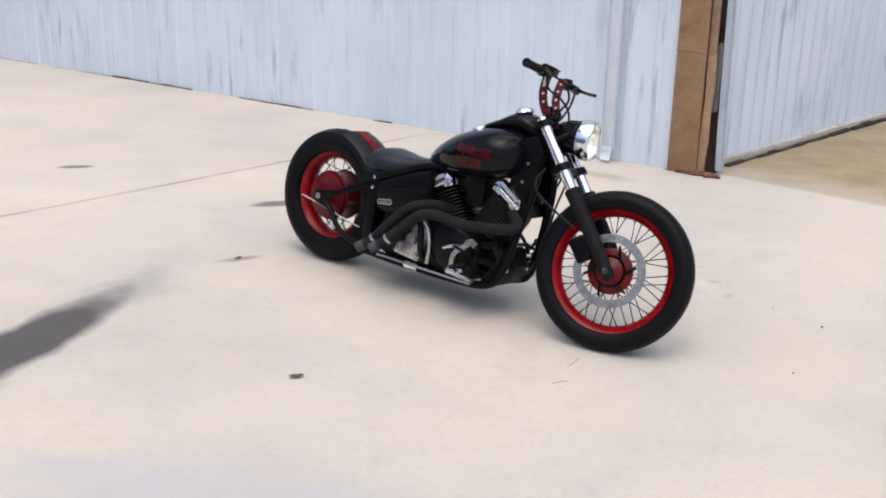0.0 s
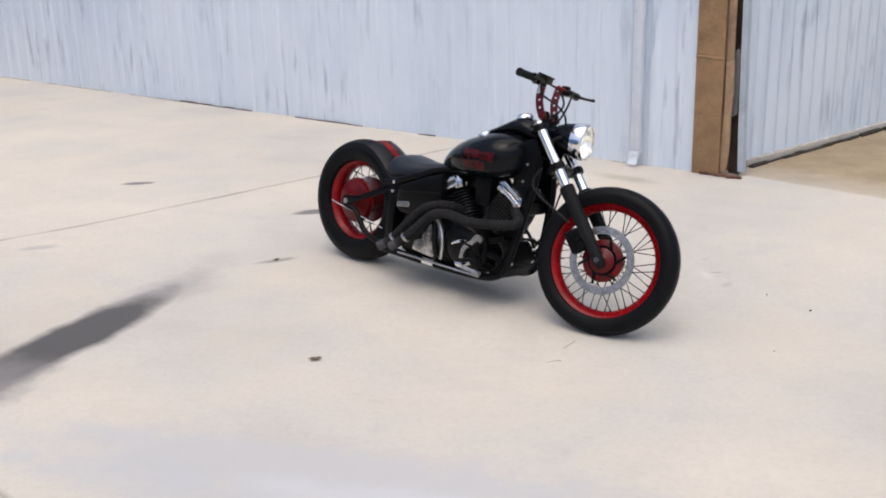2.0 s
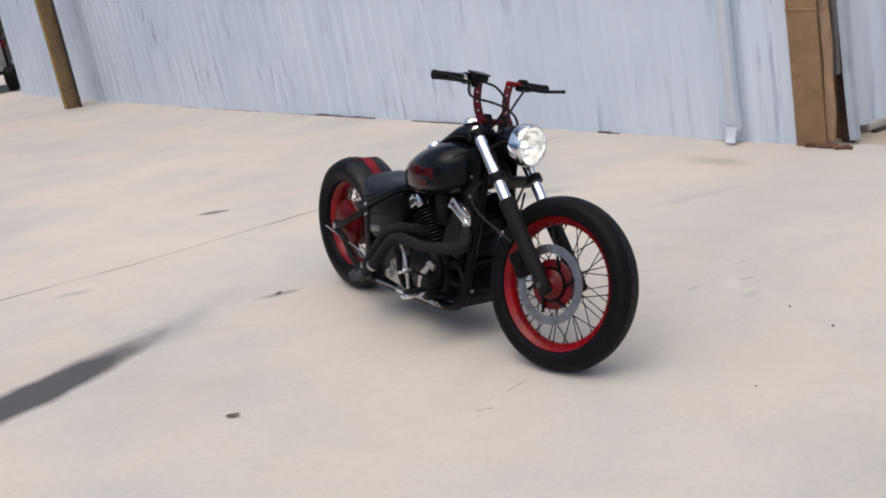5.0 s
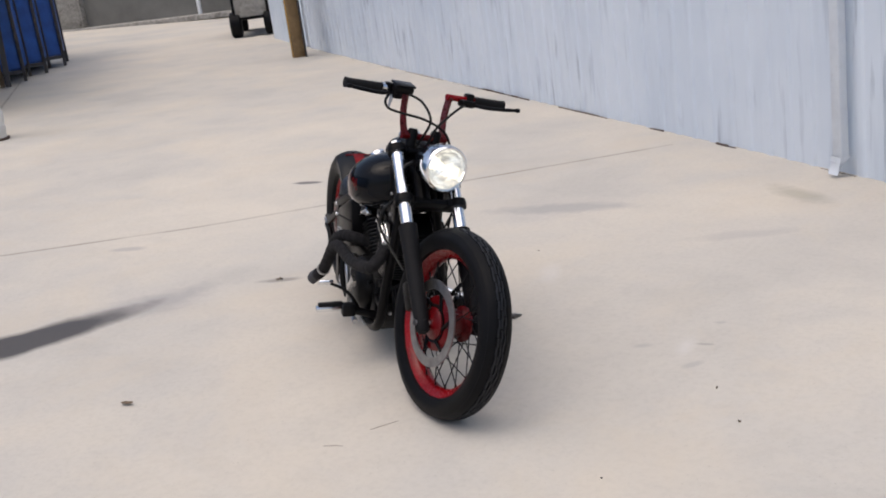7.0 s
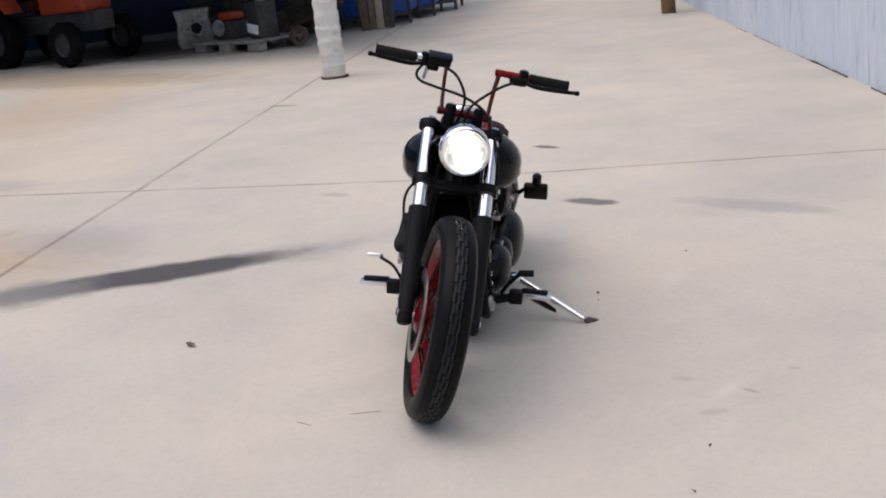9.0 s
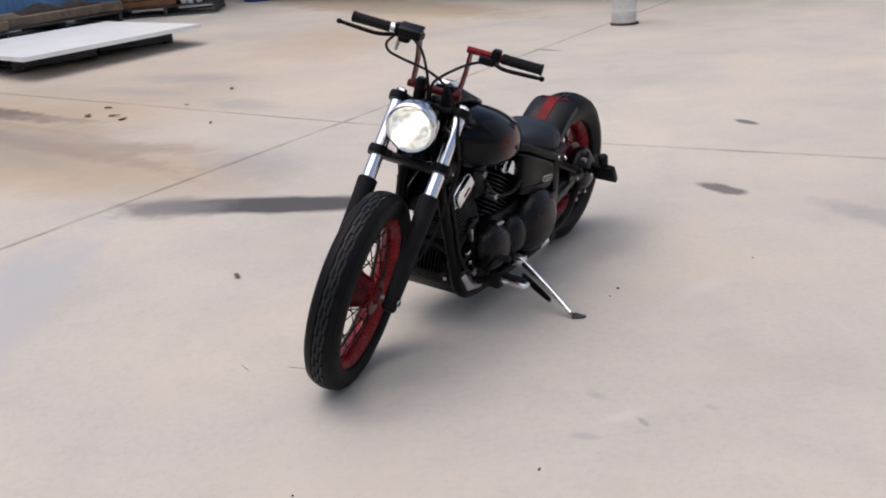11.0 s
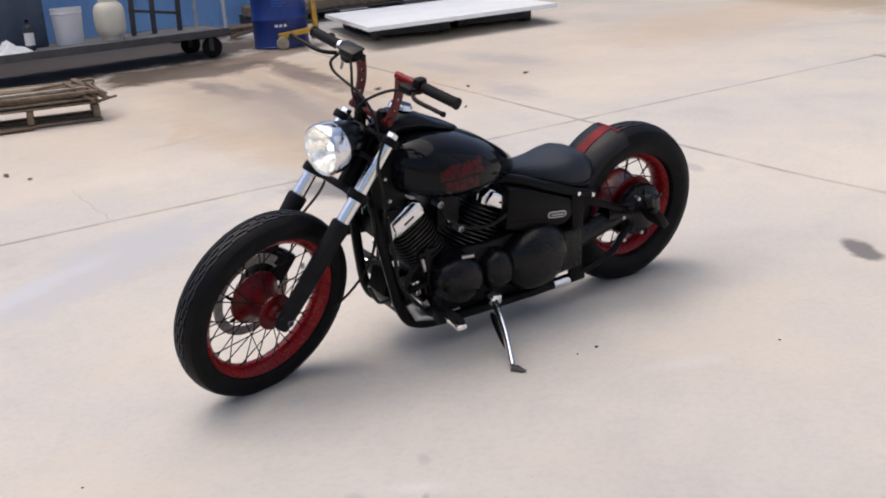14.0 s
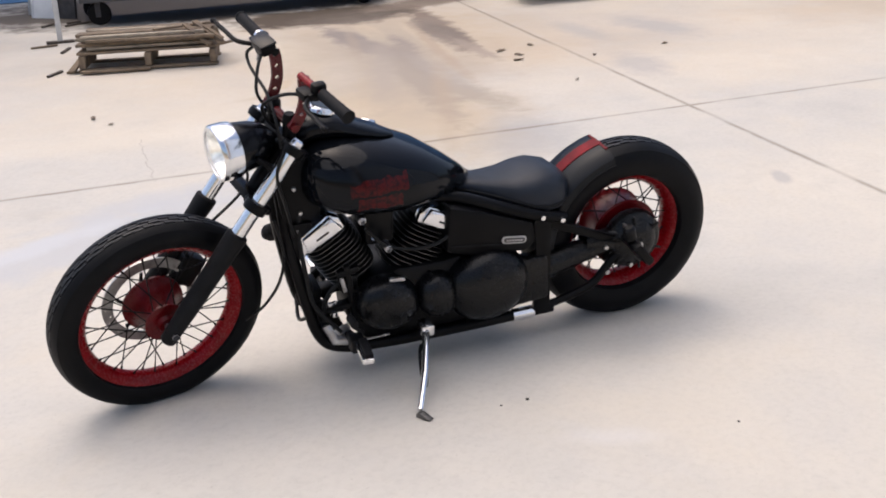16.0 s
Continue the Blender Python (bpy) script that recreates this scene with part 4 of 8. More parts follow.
def disc(parent, centre, m, y, r0, r1, material, holes=True, label="drilled steel brake disc"):
    """A brake disc with rings of drilled holes, as a plate with real openings."""
    bm = bmesh.new()
    n = 90
    radii = [r1, r1 - (r1 - r0) * 0.30, r1 - (r1 - r0) * 0.40, r1 - (r1 - r0) * 0.62, r1 - (r1 - r0) * 0.72, r0]
    c = Vector(centre)
    for face_y in (y - 0.0025, y + 0.0025):
        g = [[bm.verts.new(m @ (c + V(math.cos(2 * math.pi * k / n) * r, face_y, math.sin(2 * math.pi * k / n) * r))) for k in range(n)] for r in radii]
        for j in range(5):
            for k in range(n):
                if holes and ((j == 1 and k % 5 == 0) or (j == 3 and k % 5 == 2)):
                    continue
                bm.faces.new((g[j][k], g[j][(k + 1) % n], g[j + 1][(k + 1) % n], g[j + 1][k]))
    lathe(bm, [(r1, y - 0.0025), (r1, y + 0.0025)], centre, (0, 1, 0), n, m)
    lathe(bm, [(r0, y - 0.0025), (r0, y + 0.0025)], centre, (0, 1, 0), n, m)
    return part("brake_disc", bm, material, parent, label)


# front wheel and brake
front = wheel("front_wheel", AXLE, R_FRONT, 0.245, 0.056, 0.032, TURN, 40, 0.0021, 0.058, 0.076, "red enamelled wire-spoked front rim", (0.063, 0.094))
disc(front, AXLE, TURN, -0.068, 0.116, 0.149, DISC_STEEL)
bm = bmesh.new()
lathe(bm, [(0.052, -0.060), (0.066, -0.064), (0.066, -0.056), (0.052, -0.052)], AXLE, (0, 1, 0), 28, TURN, True)
for k in range(6):
    a = 2 * math.pi * k / 6
    p0, p1 = V(math.cos(a) * 0.060, -0.060, math.sin(a) * 0.060), V(math.cos(a + 0.35) * 0.110, -0.066, math.sin(a + 0.35) * 0.110)
    tube(bm, [AXLE + p0, AXLE + p1], [0.0075, 0.0052], 8, TURN)
part("disc_carrier", bm, SATIN_BLACK, front, "black spoked disc carrier")
bm = bmesh.new()
lathe(bm, [(0.0, -0.080), (0.020, -0.080), (0.028, -0.073), (0.048, -0.071), (0.056, -0.064), (0.055, -0.056)], AXLE, (0, 1, 0), 30, TURN)
part("hub_cap", bm, RED_DARK, front, "red hub cap")
bm = bmesh.new()
tube(bm, [AXLE + V(0, -0.135, 0), AXLE + V(0, 0.135, 0)], 0.011, 12, TURN)
part("axle", bm, STEEL, front)

# fork legs
for side in (-1, 1):
    y = 0.108 * side
    bm = bmesh.new()
    prof = [fork(-0.035, y, 0.0), fork(-0.028, y), fork(0.02, y), fork(0.10, y), fork(0.30, y), fork(0.335, y), fork(0.355, y), fork(0.36, y)]
    tube(bm, prof, [0.018, 0.024, 0.026, 0.0285, 0.031, 0.033, 0.033, 0.026], 18, TURN)
    leg = part("fork_slider", bm, FLAT_BLACK, bike, "flat black lower fork leg")
    bm = bmesh.new()
    tube(bm, [fork(0.355, y), fork(0.668, y)], 0.0225, 20, TURN)
    part("fork_tube", bm, CHROME, bike, "polished chrome fork tube")
    bm = bmesh.new()
    tube(bm, [fork(0.668, y), fork(0.680, y), fork(0.684, y)], [0.019, 0.019, 0.012], 6, TURN)
    part("fork_cap", bm, CHROME, bike)
    bm = bmesh.new()
    block(bm, (0.05, 0.02, 0.04), TURN @ Matrix.Translation(fork(0.0, y)), 0.008)
    part("axle_clamp", bm, FLAT_BLACK, leg)
    bm = bmesh.new()
    tube(bm, [fork(0.0, y * 1.10), fork(0.0, y * 1.27)], 0.011, 6, TURN)
    part("axle_nut", bm, DARK_STEEL, leg)

# clamps
for name, s, h in (("lower_clamp", 0.455, 0.030), ("top_clamp", 0.652, 0.026)):
    bm = bmesh.new()
    tilt = Matrix.Rotation(-RAKE, 4, "Y")
    block(bm, (0.064, 0.24, h * 0.8), TURN @ Matrix.Translation(fork(s, 0, -0.02)) @ tilt, 0.008)
    for side in (-1, 1):
        lathe(bm, [(0.021, -h / 2), (0.034, -h / 2), (0.036, 0), (0.034, h / 2), (0.021, h / 2)], fork(s, 0.108 * side), UP, 20, TURN, True)
        block(bm, (0.05, 0.05, h * 0.9), TURN @ Matrix.Translation(fork(s, 0.085 * side, -0.008)) @ tilt, 0.006)
    part(name, bm, SATIN_BLACK, bike, "black fork clamp")
bm = bmesh.new()
tube(bm, [fork(0.45, 0, -0.05), fork(0.655, 0, -0.05)], 0.030, 16, TURN)
part("steering_head", bm, SATIN_BLACK, bike)

# headlamp
LAMP = V(1.332, 0, 0.812)
FWD = V(1, 0, -0.04).normalized()
bm = bmesh.new()
lathe(bm, [(0.0, -0.130), (0.03, -0.127), (0.052, -0.105), (0.067, -0.07), (0.075, -0.02), (0.076, 0.0)], LAMP, FWD, 32, TURN)
lamp = part("headlamp", bm, GLOSS_BLACK, bike, "black headlamp bucket")
bm = bmesh.new()
lathe(bm, [(0.075, -0.014), (0.080, -0.011), (0.083, 0.004), (0.0835, 0.034), (0.0815, 0.044), (0.077, 0.048), (0.072, 0.046), (0.070, 0.038), (0.070, 0.0)], LAMP, FWD, 56, TURN, True)
part("bezel", bm, CHROME, lamp, "wide chrome headlamp ring", 40)
bm = bmesh.new()
lathe(bm, [(0.012, -0.03), (0.03, -0.025), (0.050, -0.004), (0.064, 0.022), (0.071, 0.040)], LAMP, FWD, 36, TURN)
part("reflector", bm, LENS, lamp, "lit pale headlamp reflector")
bm = bmesh.new()
lathe(bm, [(0.0, 0.012), (0.008, 0.010), (0.011, 0.0), (0.011, -0.028)], LAMP, FWD, 14, TURN)
part("bulb", bm, BULB, lamp, "glowing bulb")
bm = bmesh.new()
lathe(bm, [(0.0, 0.056), (0.03, 0.0545), (0.055, 0.050), (0.0715, 0.043), (0.0715, 0.040), (0.055, 0.047), (0.03, 0.0515), (0.0, 0.053)], LAMP, FWD, 36, TURN)
pane = part("glass", bm, GLASS, lamp, "clear headlamp glass")
pane.visible_shadow = False
for side in (-1, 1):
    bm = bmesh.new()
    tube(bm, [LAMP + V(-0.045, 0.080 * side, 0), LAMP + V(-0.075, 0.092 * side, -0.02), fork(0.56, 0.095 * side, 0.0)], 0.009, 8, TURN)
    part("lamp_bracket", bm, SATIN_BLACK, lamp)

# handlebar: perforated red risers, cross piece, bars, controls
RISER = [(1.172, 0.885), (1.153, 0.920), (1.142, 0.960), (1.142, 1.003), (1.148, 1.042)]
for side in (-1, 1):
    bm = bmesh.new()
    path = smooth_path([V(x, 0, z) for x, z in RISER], 6)
    w, t = 0.017, 0.0045
    strips = []
    for i, q in enumerate(path):
        d = (path[min(i + 1, len(path) - 1)] - path[max(i - 1, 0)]).normalized()
        nrm = V(d.z, 0, -d.x)
        yy = side * (0.078 + 0.012 * i / (len(path) - 1))
        hole = 0.0082 if i % 5 == 2 else 0.0
        strips.append((q, nrm, yy, hole))
    for (q0, n0, y0, h0), (q1, n1, y1, h1) in zip(strips, strips[1:]):
        for lo, hi in ((-1, 0), (0, 1)):
            a0 = q0 + n0 * (w * lo if lo else h0)
            b0 = q0 + n0 * (w * hi if hi else -h0)
            a1 = q1 + n1 * (w * lo if lo else h1)
            b1 = q1 + n1 * (w * hi if hi else -h1)
            vs = []
            for e in (-t, t):
                vs += [bm.verts.new(TURN @ (p + V(0, y + e, 0))) for p, y in ((a0, y0), (b0, y0), (b1, y1), (a1, y1))]
            for f in ((0, 1, 2, 3), (7, 6, 5, 4), (0, 4, 5, 1), (1, 5, 6, 2), (2, 6, 7, 3), (3, 7, 4, 0)):
                bm.faces.new([vs[k] for k in f])
    part("riser", bm, OXBLOOD, bike, "perforated dark red handlebar riser", 30)
    # bar outwards from the riser
    top = V(1.148, 0.088 * side, 1.042)
    end = V(1.138, 0.322 * side, 1.040)
    at = lambda f: top.lerp(end, f)
    bm = bmesh.new()
    tube(bm, [at(-0.05), at(0.99)], 0.0115, 14, TURN)
    bar = part("handlebar", bm, RED_RIM if side > 0 else SATIN_BLACK, bike, "red handlebar tube" if side > 0 else "black handlebar tube")
    bm = bmesh.new()
    pts = [at(0.45 + 0.55 * k / 10) for k in range(11)]
    tube(bm, pts, [0.0175 if k % 2 else 0.0165 for k in range(11)], 16, TURN)
    lathe(bm, [(0.0, 0.0), (0.019, 0.0), (0.019, 0.006), (0.0, 0.006)], at(1.0), end - top, 16, TURN)
    part("grip", bm, GRIP_RUBBER, bar, "black rubber grip")
    bm = bmesh.new()
    if side > 0:
        block(bm, (0.040, 0.030, 0.050), TURN @ Matrix.Translation(at(0.36)), 0.008)
        block(bm, (0.050, 0.055, 0.026), TURN @ Matrix.Translation(at(0.28) + V(0.022, 0, -0.012)), 0.008)
        block(bm, (0.03, 0.02, 0.02), TURN @ Matrix.Translation(at(0.38) + V(0.02, 0, -0.01)), 0.004)
        part("lever_perch", bm, SATIN_BLACK, bar)
    else:
        tip = Matrix.Rotation(radians(14), 4, "Y")
        block(bm, (0.048, 0.076, 0.030), TURN @ Matrix.Translation(at(0.12) + V(0.018, 0, 0.006)) @ tip, 0.009, 3)
        block(bm, (0.036, 0.040, 0.034), TURN @ Matrix.Translation(at(0.20) + V(0.016, 0, -0.012)) @ tip, 0.008, 2)
        reservoir = part("brake_reservoir", bm, SATIN_BLACK, bar, "black brake fluid reservoir")
        bm = bmesh.new()
        block(bm, (0.052, 0.080, 0.008), TURN @ Matrix.Translation(at(0.12) + V(0.022, 0, 0.023)) @ tip, 0.003, 2)
        part("reservoir_lid", bm, GLOSS_BLACK, reservoir)
        bm = bmesh.new()
        block(bm, (0.034, 0.030, 0.046), TURN @ Matrix.Translation(at(0.33)), 0.009, 2)
        part("switch_box", bm, SATIN_BLACK, bar)
        bm = bmesh.new()
        tube(bm, [at(0.27) + V(0.018, 0, -0.02), at(0.30) + V(0.020, 0, -0.062)], [0.007, 0.005], 8, TURN)
        part("hose_union", bm, STEEL, bar, "bright brake hose union")
        bm = bmesh.new()
        lathe(bm, [(0.014, -0.008), (0.0195, -0.008), (0.0195, 0.008), (0.014, 0.008)], at(0.40), end - top, 16, TURN, True)
        part("collar", bm, CHROME, bar, "bright collar")
    bm = bmesh.new()
    lv = smooth_path([at(0.36) + V(0.028, 0, -0.012), at(0.55) + V(0.062, 0, -0.014), at(0.85) + V(0.072, 0, -0.010), at(1.10) + V(0.082, 0, -0.004)], 5)
    tube(bm, lv, [0.007] * (len(lv) - 2) + [0.006, 0.008], 8, TURN)
    lathe(bm, [(0.0, -0.008), (0.008, -0.005), (0.009, 0.002), (0.006, 0.008), (0, 0.009)], lv[-1], end - top, 12, TURN)
    part("lever", bm, SATIN_BLACK, bar, "black control lever")
    bm = bmesh.new()
    tube(bm, [V(1.172, 0.048 * side, 0.822), V(1.170, 0.048 * side, 0.905), V(1.170, 0.048 * side, 0.915)], [0.020, 0.020, 0.014], 16, TURN)
    part("bar_clamp", bm, SATIN_BLACK, bike, "black handlebar clamp")
bm = bmesh.new()
tube(bm, [V(1.172, -0.092, 0.887), V(1.172, 0.092, 0.887)], 0.0125, 14, TURN)
part("cross_bar", bm, RED_DARK, bike, "red cross bar between the risers")

# cables
CABLES = [
    [(1.18, -0.10, 1.035), (1.215, -0.055, 1.015), (1.235, -0.02, 0.96), (1.20, -0.015, 0.90), (1.15, -0.02, 0.84)],
    [(1.165, 0.165, 1.028), (1.21, 0.10, 1.01), (1.235, 0.015, 0.94), (1.215, 0.0, 0.88), (1.17, 0.0, 0.82)],
    [(1.170, -0.165, 1.030), (1.186, -0.185, 1.000), (1.190, -0.170, 0.976), (1.196, -0.12, 0.966), (1.205, -0.02, 0.952), (1.218, 0.06, 0.915), (1.220, 0.10, 0.84)],
    [(1.20, 0.10, 0.86), (1.25, 0.13, 0.78), (1.23, 0.15, 0.66), (1.19, 0.12, 0.50)],
    [(1.24, -0.115, 0.66), (1.220, -0.142, 0.60), (1.26, -0.142, 0.54), (1.42, -0.12, 0.45)],
    [(1.26, 0.12, 0.62), (1.235, 0.13, 0.50), (1.240, 0.11, 0.38), (1.275, 0.07, 0.27), (1.33, 0.05, 0.22)],
]
for k, pts in enumerate(CABLES):
    bm = bmesh.new()
    tube(bm, smooth_path(pts, 7), 0.0048, 7, TURN)
    part("cable", bm, CABLE, bike, "black control cable")

# front caliper behind the right leg
bm = bmesh.new()
block(bm, (0.070, 0.05, 0.105), TURN @ Matrix.Translation(fork(0.125, -0.085, -0.066)) @ Matrix.Rotation(-RAKE, 4, "Y"), 0.012)
block(bm, (0.05, 0.06, 0.05), TURN @ Matrix.Translation(fork(0.14, -0.095, -0.035)) @ Matrix.Rotation(-RAKE, 4, "Y"), 0.008)
part("brake_caliper", bm, SATIN_BLACK, bike, "black front brake caliper")

# rear wheel
ID = Matrix()
rear = wheel("rear_wheel", REAR, R_REAR, 0.200, 0.084, 0.046, ID, 36, 0.0023, 0.058, 0.116, "red enamelled wire-spoked rear rim")
bm = bmesh.new()
lathe(bm, [(0.0, -0.092), (0.030, -0.092), (0.034, -0.086), (0.072, -0.084), (0.078, -0.080), (0.098, -0.078), (0.110, -0.072), (0.113, -0.060), (0.09, -0.050)], REAR, (0, 1, 0), 32)
part("brake_drum", bm, RED_DARK, rear, "dark red brake drum")
bm = bmesh.new()
lathe(bm, [(0.06, 0.06), (0.100, 0.075), (0.106, 0.095), (0.100, 0.112), (0.088, 0.118), (0.080, 0.132), (0.058, 0.146), (0.03, 0.152), (0.0, 0.152)], REAR, (0, 1, 0), 36)
drive = part("final_drive", bm, COVER_BLACK, bike, "black shaft drive housing")
bm = bmesh.new()
lathe(bm, [(0.052, -0.10), (0.056, -0.06), (0.046, 0.0), (0.036, 0.06), (0.034, 0.13)], (0.085, 0.100, 0.318), (1, 0, 0.10), 20)
part("pinion_neck", bm, COVER_BLACK, drive)
bm = bmesh.new()
lathe(bm, [(0.0, 0.122), (0.03, 0.120), (0.040, 0.10), (0.042, 0.05)], (0.095, 0, 0.262), (0, 1, 0), 20)
part("boss", bm, COVER_BLACK, drive)
for k in range(6):
    a = radians(20 + 60 * k)
    bm = bmesh.new()
    block(bm, (0.075, 0.010, 0.008), Matrix.Translation(REAR + V(0.062 * math.cos(a), 0.136, 0.062 * math.sin(a))) @ Matrix.Rotation(-a, 4, "Y"), 0.003)
    part("rib", bm, COVER_BLACK, drive)
bm = bmesh.new()
tube(bm, [(0.12, 0.096, 0.316), (0.24, 0.098, 0.292), (0.40, 0.100, 0.262)], [0.036, 0.040, 0.046], 18)
part("shaft_tube", bm, COVER_BLACK, drive, "black drive shaft tube")
for x, z in ((0.004, 0.281), (0.146, 0.314), (0.047, 0.230), (0.135, 0.218), (0.075, 0.375)):
    bm = bmesh.new()
    lathe(bm, [(0.0, 0.011), (0.008, 0.010), (0.009, 0.0), (0.009, -0.03)], (x, 0.132, z), (0, 1, 0), 6)
    part("bolt", bm, STEEL, drive, "bright bolt head")
bm = bmesh.new()
tube(bm, [REAR + V(0, -0.135, 0), REAR + V(0, 0.150, 0)], 0.010, 12)
lathe(bm, [(0.0, 0.010), (0.015, 0.010), (0.017, 0.0), (0.0, -0.002)], REAR + V(0, -0.128, 0), (0, -1, 0), 6)
lathe(bm, [(0.0, 0.014), (0.013, 0.012), (0.016, 0.0)], REAR + V(0, 0.146, 0), (0, 1, 0), 12)
part("rear_axle", bm, STEEL, rear)

# rear struts
for side in (-1, 1):
    y = 0.125 * side
    bm = bmesh.new()
    slab(bm, [(0.405, 0.478), (0.39, 0.438), (0.12, 0.322), (0.03, 0.282), (0.004, 0.284), (-0.006, 0.306), (0.004, 0.332), (0.03, 0.340), (0.13, 0.356)], y - 0.007, y + 0.007, None, 0.003)
    part("upper_strut", bm, SATIN_BLACK, bike, "black plate strut to the rear axle")
    bm = bmesh.new()
    tube(bm, smooth_path([(0.03, y, 0.290), (0.105, y, 0.265), (0.175, y, 0.185), (0.26, y, 0.150), (0.38, y, 0.125)], 5), 0.014, 10)
    part("lower_strut", bm, SATIN_BLACK, bike, "bent black tube strut")
    bm = bmesh.new()
    slab(bm, [(0.345, 0.11), (0.405, 0.11), (0.400, 0.30), (0.415, 0.45), (0.405, 0.495), (0.355, 0.485), (0.350, 0.30)], side * 0.135 - 0.009, side * 0.135 + 0.009, None, 0.004)
    plate = part("frame_plate", bm, SATIN_BLACK, bike, "upright black frame plate")
    for x, z in ((0.388, 0.472), (0.318, 0.452) if side > 0 else (0.384, 0.424)):
        bm = bmesh.new()
        lathe(bm, [(0.0, 0.012), (0.008, 0.010), (0.0095, 0.0)], (x, side * 0.143, z), (0, side, 0), 10)
        part("bolt", bm, CHROME, plate, "bright bolt head")
bm = bmesh.new()
tube(bm, [(0.30, -0.118, 0.215), (-0.09, -0.122, 0.292)], 0.0028, 6)
part("brake_rod", bm, STEEL, bike, "thin bright brake rod")

bm = bmesh.new()
tube(bm, [(0.46, -0.150, 0.128), (1.00, -0.150, 0.126)], 0.0055, 8)
part("rail_strip", bm, STEEL, bike, "bright metal strip along the lower frame tube")

# rear mudguard, close over the tyre
GUARD = [-18 + 4.6 * k for k in range(21)]


def guard_ring(a, grow, half):
    a = radians(a)
    c, s = math.cos(a), math.sin(a)
    out = []
    for y, r in ((-half, 0.288), (-half, 0.312), (-half * 0.82, 0.329), (-half * 0.4, 0.336), (0, 0.338), (half * 0.4, 0.336), (half * 0.82, 0.329), (half, 0.312), (half, 0.288)):
        out.append(REAR + V(c * (r + grow), y + math.copysign(grow, y) * (abs(y) > half * 0.9), s * (r + grow)))
    return out


bm = bmesh.new()
loft(bm, [guard_ring(a, 0.003, 0.097) + list(reversed(guard_ring(a, 0.0, 0.097))) for a in GUARD])
guard = part("mudguard", bm, GUARD_BLACK, bike, "black steel rear mudguard")
bm = bmesh.new()
for lo, hi in ((-0.026, 0.020),):
    loft(bm, [[REAR + V(math.cos(radians(a)) * r, y, math.sin(radians(a)) * r) for y, r in ((lo, 0.3395), (lo, 0.3425), (hi, 0.3425), (hi, 0.3395))] for a in GUARD[6:]])
loft(bm, [[REAR + V(math.cos(radians(a)) * r, y, math.sin(radians(a)) * r) for y, r in ((-0.062, 0.3370), (-0.062, 0.3400), (0, 0.3432), (0.062, 0.3400), (0.062, 0.3370), (0, 0.3398))] for a in (GUARD[-1] - 1.5, GUARD[-1] - 0.1)])
part("stripe", bm, RED_STRIPE, guard, "red stripe and edge")

# solo seat
bm = bmesh.new()
SEAT = [  # x, half width, top, edge
    (0.655, 0.020, 0.598, 0.582), (0.630, 0.045, 0.604, 0.577), (0.580, 0.060, 0.603, 0.566), (0.520, 0.084, 0.597, 0.551), (0.460, 0.110, 0.596, 0.532), (0.405, 0.128, 0.606, 0.517),
    (0.350, 0.131, 0.613, 0.509), (0.302, 0.114, 0.602, 0.509), (0.268, 0.082, 0.578, 0.513), (0.252, 0.035, 0.556, 0.522)]
rings = []
for x, w, top, edge in SEAT:
    ring = []
    top, edge = top - 0.014, edge - 0.010
    for k in range(20):
        a = 2 * math.pi * k / 20
        yy = w * math.copysign(abs(math.cos(a)) ** 0.6, math.cos(a))
        zz = math.sin(a)
        z = edge + (top - edge) * (abs(zz) ** 0.7) if zz > 0 else edge - 0.028 * abs(zz) ** 0.5
        ring.append(V(x, yy, z))
    rings.append(ring)
loft(bm, rings)
seat = part("seat", bm, LEATHER, bike, "dark vinyl solo seat")
bm = bmesh.new()
loop = [V(x, w * 1.01, e - 0.010) for x, w, t, e in SEAT] + [V(x, -w * 1.01, e - 0.010) for x, w, t, e in reversed(SEAT)]
tube(bm, loop + [loop[0]], 0.005, 6)
part("piping", bm, GRIP_RUBBER, seat)

# fuel tank
bm = bmesh.new()
TANK_S = [  # x, half width, bottom, widest, top
    (0.590, 0.012, 0.590, 0.600, 0.612), (0.620, 0.050, 0.582, 0.605, 0.640), (0.680, 0.095, 0.575, 0.618, 0.685), (0.760, 0.138, 0.570, 0.640, 0.735), (0.850, 0.168, 0.568, 0.660, 0.772),
    (0.940, 0.182, 0.572, 0.678, 0.797), (1.020, 0.180, 0.582, 0.690, 0.808), (1.080, 0.160, 0.600, 0.695, 0.800), (1.120, 0.125, 0.622, 0.700, 0.782), (1.145, 0.070, 0.650, 0.705, 0.755)]
rings = []
for x, w, b, mid, t in TANK_S:
    ring = []
    for k in range(28):
        a = 2 * math.pi * k / 28
        cy, sz = math.cos(a), math.sin(a)
        y = 1.16 * w * math.copysign(abs(cy) ** 0.75, cy)
        z = mid + (t - mid) * abs(sz) ** 0.95 if sz > 0 else mid - (mid - b) * abs(sz) ** 0.6
        ring.append(V(x, y, z))
    rings.append(ring)
loft(bm, rings)
part("fuel_tank", bm, TANK, bike, "black teardrop fuel tank with worn red lettering", 60)
bm = bmesh.new()
CON = [(0.835, 0.020, 0.762, 0.778), (0.88, 0.052, 0.770, 0.802), (0.95, 0.068, 0.785, 0.832), (1.02, 0.074, 0.795, 0.868), (1.08, 0.070, 0.795, 0.876), (1.13, 0.058, 0.780, 0.860), (1.16, 0.040, 0.770, 0.820)]
